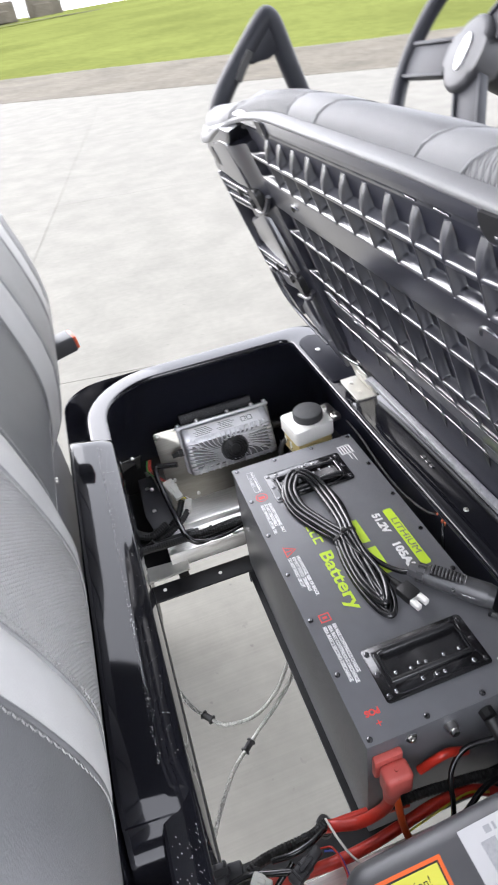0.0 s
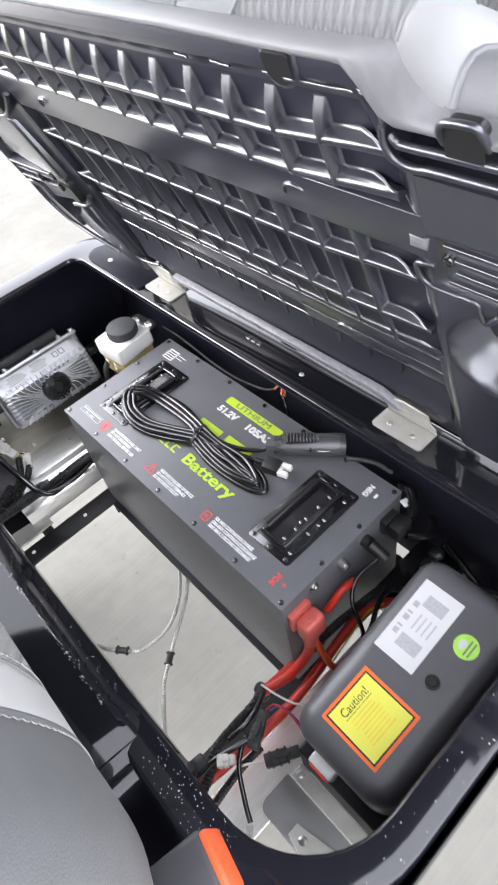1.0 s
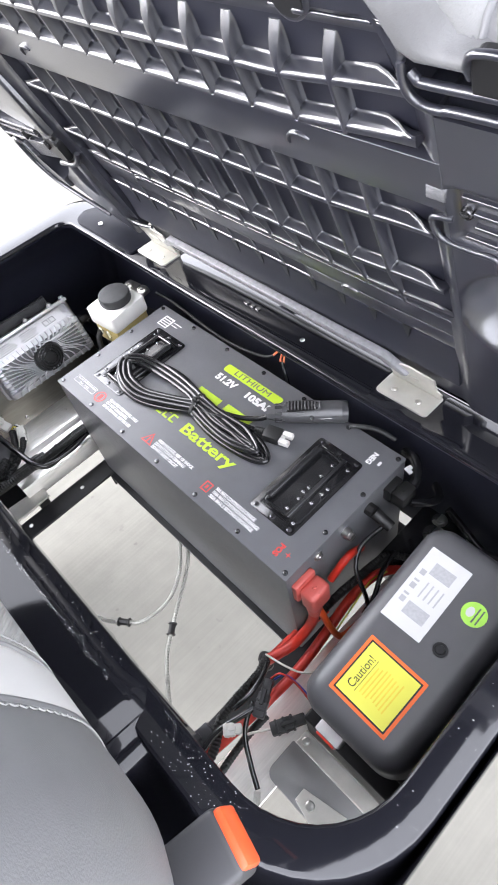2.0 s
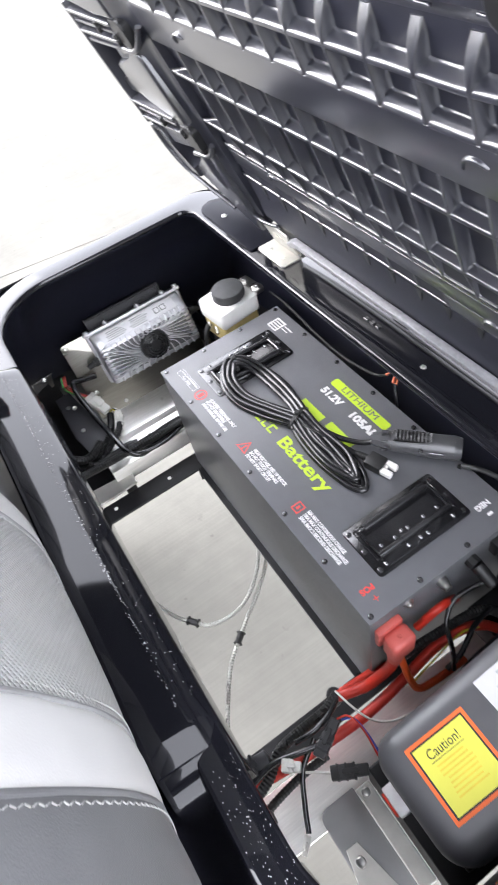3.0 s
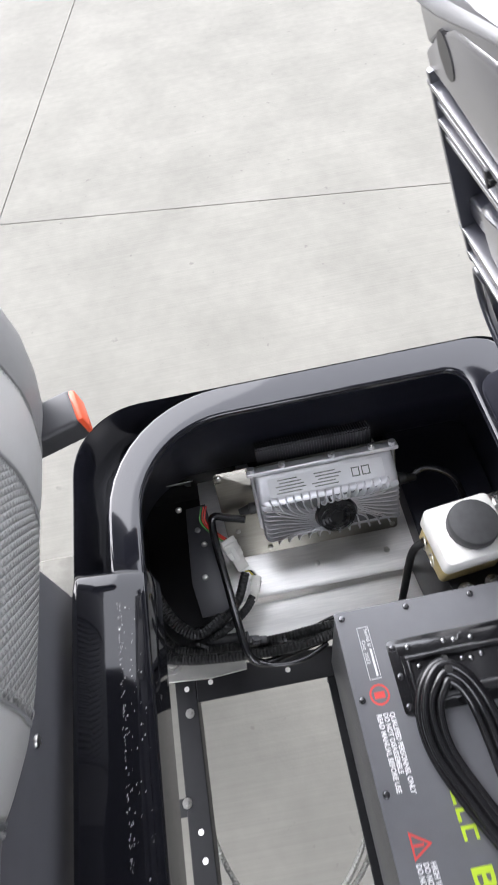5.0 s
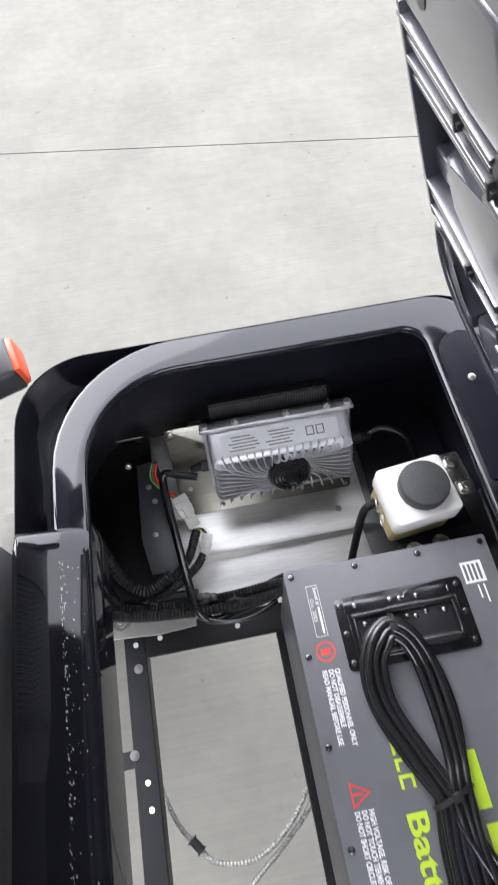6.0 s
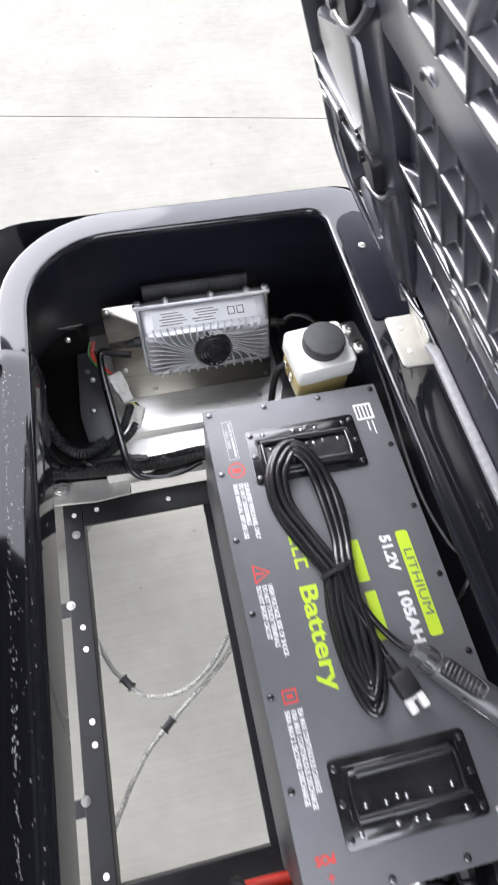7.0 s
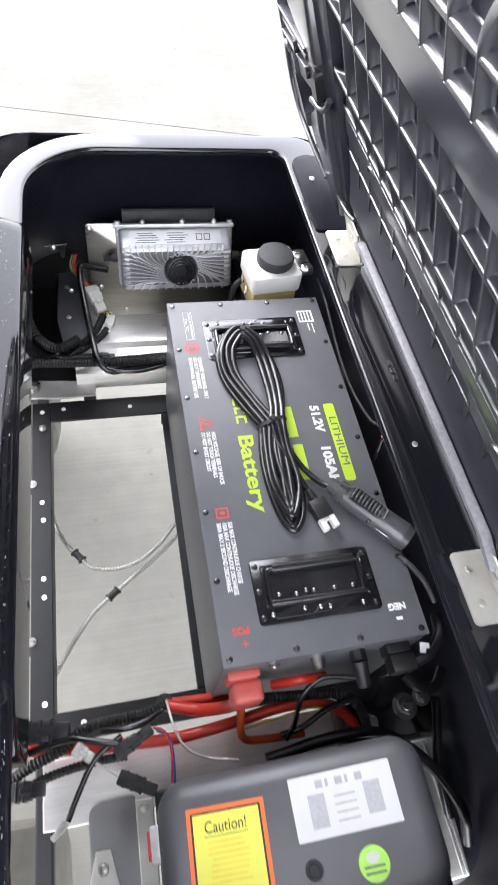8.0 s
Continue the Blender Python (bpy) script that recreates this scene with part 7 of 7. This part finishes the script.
def plug_block(name, a, b, w, h, mat, label, category="connector", ribs=2):
    """A moulded wire connector between two points: a stepped body with raised bands and a latch."""
    a, b = Vector(a), Vector(b)
    run = b - a
    x = run.normalized()
    z = (Vector((0, 0, 1)) - x * x.z).normalized()
    m = Matrix.Translation(a) @ Matrix((x, z.cross(x), z)).transposed().to_4x4()
    n = run.length
    bm = bmesh.new()
    block(bm, (0, -w / 2, -h / 2), (n * 0.62, w / 2, h / 2), min(w, h) * 0.14, 2, m)
    block(bm, (n * 0.60, -w * 0.4, -h * 0.4), (n, w * 0.4, h * 0.4), min(w, h) * 0.14, 2, m)
    for k in range(ribs):
        s = n * (0.15 + 0.22 * k)
        block(bm, (s, -w * 0.55, -h * 0.55), (s + n * 0.07, w * 0.55, h * 0.55), 0.0008, 1, m)
    block(bm, (n * 0.3, -w * 0.18, h * 0.45), (n * 0.72, w * 0.18, h * 0.68), 0.0008, 1, m)
    return tagged(part(name, bm, mat, None, smooth=40), label, category, "wire connectors")


NYLON = material("milky_nylon", (0.62, 0.61, 0.56), 0.4, vary=0.05)
plug_block("wire_connector", (-0.126, 0.758, 0.612), (-0.108, 0.711, 0.592), 0.024, 0.014, NYLON, "milky white nylon wire connector")
plug_block("wire_connector", (-0.090, 0.696, 0.593), (-0.102, 0.660, 0.588), 0.015, 0.010, NYLON, "small milky white nylon connector")
for (x, y, z), turn in (((-0.193, 0.612, 0.570), 70), ((-0.066, 0.592, 0.576), 84), ((-0.115, 0.600, 0.576), 88)):
    bm = bmesh.new()
    m = pose(x, y, z, 0, 0, turn)
    n = 18
    loops = [[m @ Vector((dy, 0.019 * math.cos(a) * q, 0.0125 * math.sin(a) * q)) for q, dy in ((1, -0.0022), (1, 0.0022), (0.92, 0.0022), (0.92, -0.0022))] for a in (2 * math.pi * k / n for k in range(n))]
    skin(bm, loops + [loops[0]])
    block(bm, (-0.003, -0.003, 0.012), (0.003, 0.003, 0.020), 0.001, 1, m)
    tagged(part("cable_tie", bm, RUBBER, None, smooth=40), "black plastic cable tie round the loom", "cable tie", "cable ties")
plug_block("wire_connector", (-0.120, 0.603, 0.586), (-0.092, 0.600, 0.586), 0.014, 0.010, SATIN_BLACK, "dark grey inline wire connector")

# lead with bare copper-red tails beside the battery
cable("sensor_lead", [(0.280, 0.640, 0.72), (0.272, 0.560, 0.735), (0.264, 0.450, 0.735), (0.2645, 0.381, 0.735), (0.275, 0.322, 0.736), (0.287, 0.303, 0.738)], 0.0028, RUBBER, "ringed lead running along the battery side", "cable", "", 0.16, 8, 12, 0.003)
SALMON = material("salmon_wire_tip", (0.75, 0.2, 0.1), 0.45)
for k, (a, b) in enumerate((((0.2865, 0.304, 0.738), (0.2965, 0.302, 0.742)), ((0.282, 0.281, 0.742), (0.298, 0.292, 0.742)), ((0.283, 0.275, 0.740), (0.299, 0.288, 0.740)))):
    cable("wire_tail", [a, ((a[0] + b[0]) / 2, (a[1] + b[1]) / 2, a[2] + 0.002), b], 0.0022, SALMON, "short salmon-red taped wire tail", "wire", "wire tails", 0, 8, 4)
cable("sensor_lead", [(0.283, 0.278, 0.741), (0.274, 0.262, 0.72), (0.270, 0.245, 0.66)], 0.003, CORD_BLACK, "thin black lead dropping beside the battery")

# ---- wiring at the battery's terminal end ----
cable("power_cable", [(0.022, -0.024, 0.632), (0.012, -0.022, 0.595), (-0.020, -0.016, 0.566), (-0.052, -0.006, 0.560), (-0.064, 0.000, 0.555), (-0.056, 0.002, 0.540), (0.00, 0.000, 0.535), (0.06, -0.006, 0.535)], 0.0082, RED_WIRE, "thick red battery cable looping from the boot", "cable", "power cables")
cable("power_cable", [(-0.275, -0.020, 0.545), (-0.174, -0.034, 0.548), (-0.072, -0.042, 0.550), (-0.018, -0.041, 0.552), (0.037, -0.036, 0.556), (0.095, -0.030, 0.560), (0.145, -0.034, 0.560), (0.178, -0.050, 0.556), (0.196, -0.075, 0.545)], 0.0078, RED_WIRE, "thick red cable crossing below the battery end", "cable", "power cables")
cable("power_cable", [(0.026, -0.030, 0.64), (0.026, -0.050, 0.600), (0.033, -0.062, 0.575), (0.060, -0.066, 0.568), (0.115, -0.068, 0.565)], 0.0052, material("orange_wire", (0.65, 0.09, 0.02), 0.4), "orange-red lead below the red boot", "cable", "power cables")
cable("power_cable", [(0.07, -0.012, 0.64), (0.105, -0.016, 0.668), (0.14, -0.012, 0.64)], 0.006, RED_WIRE, "red cable arching under the battery edge", "cable", "power cables")
cable("wiring_loom", [(-0.265, -0.055, 0.548), (-0.241, -0.044, 0.553), (-0.203, -0.032, 0.560), (-0.174, -0.014, 0.566), (-0.137, -0.010, 0.568), (-0.091, -0.008, 0.566), (-0.062, 0.002, 0.560)], 0.0078, RUBBER, "black corrugated loom among the terminal cables", "loom", "wiring looms", 0.17, 10, 40, 0.0050)
cable("wiring_loom", [(0.02, -0.014, 0.575), (0.070, -0.018, 0.580), (0.102, -0.021, 0.580), (0.174, -0.030, 0.578), (0.199, -0.052, 0.572), (0.206, -0.085, 0.56)], 0.0075, RUBBER, "black corrugated loom among the terminal cables", "loom", "wiring looms", 0.17, 10, 40, 0.0050)
cable("wiring_loom", [(-0.27, -0.075, 0.540), (-0.225, -0.060, 0.545), (-0.165, -0.052, 0.546), (-0.12, -0.052, 0.546)], 0.0062, RUBBER, "black corrugated loom among the terminal cables", "loom", "wiring looms", 0.17, 10, 40, 0.0050)
cable("black_cable", [(0.05, -0.092, 0.612), (0.074, -0.090, 0.612), (0.121, -0.084, 0.612), (0.184, -0.084, 0.612), (0.226, -0.099, 0.606), (0.268, -0.140, 0.596), (0.296, -0.190, 0.58), (0.302, -0.23, 0.55)], 0.0072, CORD_BLACK, "round black cable sweeping past the controller")
cable("black_cable", [(0.086, -0.072, 0.585), (0.092, -0.060, 0.620), (0.104, -0.032, 0.650), (0.133, -0.018, 0.664), (0.172, -0.030, 0.690)], 0.0035, CORD_BLACK, "thin black lead looping up to the gland")
cable("black_cable", [(0.300, -0.06, 0.60), (0.299, -0.095, 0.575), (0.293, -0.140, 0.555), (0.297, -0.20, 0.53)], 0.0065, CORD_BLACK, "black cable dropping into the corner")
cable("black_cable", [(0.08, -0.066, 0.58), (0.11, -0.062, 0.585), (0.15, -0.046, 0.59), (0.19, -0.04, 0.585)], 0.004, CORD_BLACK, "thin black lead by the terminal cables")
cable("black_cable", [(0.238, -0.024, 0.70), (0.262, -0.018, 0.705), (0.286, 0.004, 0.70), (0.300, 0.030, 0.68)], 0.0075, CORD_BLACK, "thick black negative cable turning into the wall")
cable("black_cable", [(0.225, -0.034, 0.69), (0.245, -0.05, 0.68), (0.275, -0.052, 0.66), (0.302, -0.03, 0.64)], 0.0065, CORD_BLACK, "thick black negative cable turning into the wall")
cable("thin_wire", [(0.03, -0.050, 0.566), (0.08, -0.045, 0.575), (0.13, -0.040, 0.578), (0.16, -0.048, 0.575)], 0.0016, YELLOW_WIRE, "thin yellow wire along the red cable", "wire", "thin wires", 0, 6)
cable("thin_wire", [(-0.064, 0.002, 0.575), (-0.058, -0.030, 0.582), (-0.046, -0.058, 0.580), (-0.020, -0.074, 0.572), (0.02, -0.085, 0.58)], 0.0018, NYLON, "thin white wire bent over the red cable", "wire", "thin wires", 0, 6)
BLUE_WIRE = material("blue_wire", (0.03, 0.06, 0.4), 0.4)
cable("thin_wire", [(-0.080, -0.032, 0.572), (-0.066, -0.042, 0.580), (-0.062, -0.066, 0.575), (-0.064, -0.10, 0.57)], 0.0015, BLUE_WIRE, "thin blue wire beside the connector", "wire", "thin wires", 0, 6)
cable("thin_wire", [(-0.084, -0.028, 0.574), (-0.070, -0.036, 0.584), (-0.064, -0.060, 0.580), (-0.067, -0.095, 0.572)], 0.0015, RED_WIRE, "thin red wire beside the connector", "wire", "thin wires", 0, 6)
cable("thin_wire", [(-0.128, -0.078, 0.572), (-0.150, -0.062, 0.572), (-0.165, -0.052, 0.570)], 0.002, NYLON, "white wire into a black connector", "wire", "thin wires", 0, 6)
cable("black_cable", [(-0.125, -0.03, 0.575), (-0.160, -0.052, 0.572), (-0.182, -0.085, 0.565), (-0.196, -0.112, 0.560)], 0.0036, CORD_BLACK, "thin black lead ending in white tape")
cable("black_cable", [(-0.15, -0.02, 0.578), (-0.12, -0.024, 0.584), (-0.09, -0.018, 0.580), (-0.07, -0.008, 0.570)], 0.004, CORD_BLACK, "thin black lead in the bundle")
cable("black_cable", [(-0.24, -0.03, 0.57), (-0.19, -0.024, 0.576), (-0.15, -0.034, 0.578), (-0.11, -0.045, 0.575)], 0.0045, CORD_BLACK, "thin black lead in the bundle")
plug_block("wire_connector", (-0.134, -0.052, 0.575), (-0.086, -0.028, 0.575), 0.017, 0.014, SATIN_BLACK, "black moulded wire connector on the loom")
plug_block("wire_connector", (-0.132, -0.076, 0.572), (-0.087, -0.100, 0.572), 0.018, 0.015, RUBBER, "round-backed black wire connector with ribs", ribs=3)
plug_block("wire_connector", (-0.250, -0.006, 0.566), (-0.190, -0.012, 0.568), 0.026, 0.020, SATIN_BLACK, "grey-black moulded multi-pin wire connector", ribs=3)
plug_block("wire_connector", (-0.262, -0.070, 0.560), (-0.222, -0.072, 0.562), 0.022, 0.018, SATIN_BLACK, "grey-black moulded multi-pin wire connector")
plug_block("wire_connector", (-0.180, -0.038, 0.606), (-0.160, -0.054, 0.606), 0.016, 0.013, NYLON, "milky white moulded wire connector")
plug_block("wire_connector", (-0.198, -0.113, 0.560), (-0.215, -0.128, 0.558), 0.009, 0.008, NYLON, "small white taped wire end", ribs=0)
for (x, y, z), turn in (((-0.172, -0.022, 0.562), 60), ((-0.100, -0.010, 0.568), 90)):
    bm = bmesh.new()
    m = pose(x, y, z, 0, 0, turn)
    n = 18
    loops = [[m @ Vector((dy, 0.014 * math.cos(a) * q, 0.0115 * math.sin(a) * q)) for q, dy in ((1, -0.0022), (1, 0.0022), (0.92, 0.0022), (0.92, -0.0022))] for a in (2 * math.pi * k / n for k in range(n))]
    skin(bm, loops + [loops[0]])
    block(bm, (-0.003, -0.004, 0.011), (0.003, 0.004, 0.019), 0.001, 1, m)
    tagged(part("cable_tie", bm, RUBBER, None, smooth=40), "black plastic cable tie round the loom", "cable tie", "cable ties")
bm = bmesh.new()
rod(bm, (-0.066, 0.005, 0.520), (-0.066, 0.005, 0.560), 0.010, 0.009, 14)
for k in range(3):
    rod(bm, (-0.066, 0.005, 0.530 + 0.009 * k), (-0.066, 0.005, 0.533 + 0.009 * k), 0.0112, seg=14)
tagged(part("cable_clamp", bm, RUBBER, None, smooth=40), "black rubber clamp at the frame end", "clamp")


# ---- beyond the seat: steering wheel ----
def build_steering():
    c = Vector((0.597, 0.751, 1.337))
    tilt = Matrix.Translation(c) @ Euler((radians(0), radians(-62), radians(0))).to_matrix().to_4x4()
    wheel = thing("steering_wheel", "dark grey steering wheel with an oval silver hub badge", "steering wheel", at=tilt, under=cart)
    n, big = 48, 0.205
    bm = bmesh.new()
    tube(bm, [(big * math.cos(2 * math.pi * k / n), big * math.sin(2 * math.pi * k / n), 0) for k in range(n + 1)], 0.0165, 12, 1, caps=False)
    part("rim", bm, HANDLE_BLUE, wheel, smooth=60)
    bm = bmesh.new()
    prism(bm, [(0.062 * math.cos(2 * math.pi * k / 32), 0.050 * math.sin(2 * math.pi * k / 32)) for k in range(32)], -0.03, 0.02, 0.012, seg=3)
    part("hub", bm, PAN_GREY, wheel, smooth=50)
    bm = bmesh.new()
    prism(bm, [(0.030 * math.cos(2 * math.pi * k / 32), 0.011 * math.sin(2 * math.pi * k / 32)) for k in range(32)], 0.019, 0.024, 0.002)
    part("badge", bm, CAST_ALU, wheel, "blank oval silver badge", smooth=50)
    for a in (95, 215, 325):
        bm = bmesh.new()
        block(bm, (0.05, -0.030, -0.012), (0.200, 0.030, 0.006), 0.006, 2, pose(0, 0, 0, 0, 0, a))
        arm = part("spoke", bm, HANDLE_BLUE, wheel, smooth=40)
        for y in (-0.033, 0.025):
            bm = bmesh.new()
            block(bm, (0.052, y, -0.010), (0.196, y + 0.008, 0.011), 0.003, 2, pose(0, 0, 0, 0, 0, a))
            part("spoke_edge", bm, HANDLE_BLUE, arm, smooth=40)
    bm = bmesh.new()
    rod(bm, (0, 0, -0.03), (0.02, 0, -0.75), 0.035, seg=20)
    part("column", bm, FRAME_BLACK, wheel, smooth=40)


PAN_GREY = material("grey_moulding", (0.05, 0.05, 0.054), 0.5, bump=0.1, bump_scale=600)
build_steering()
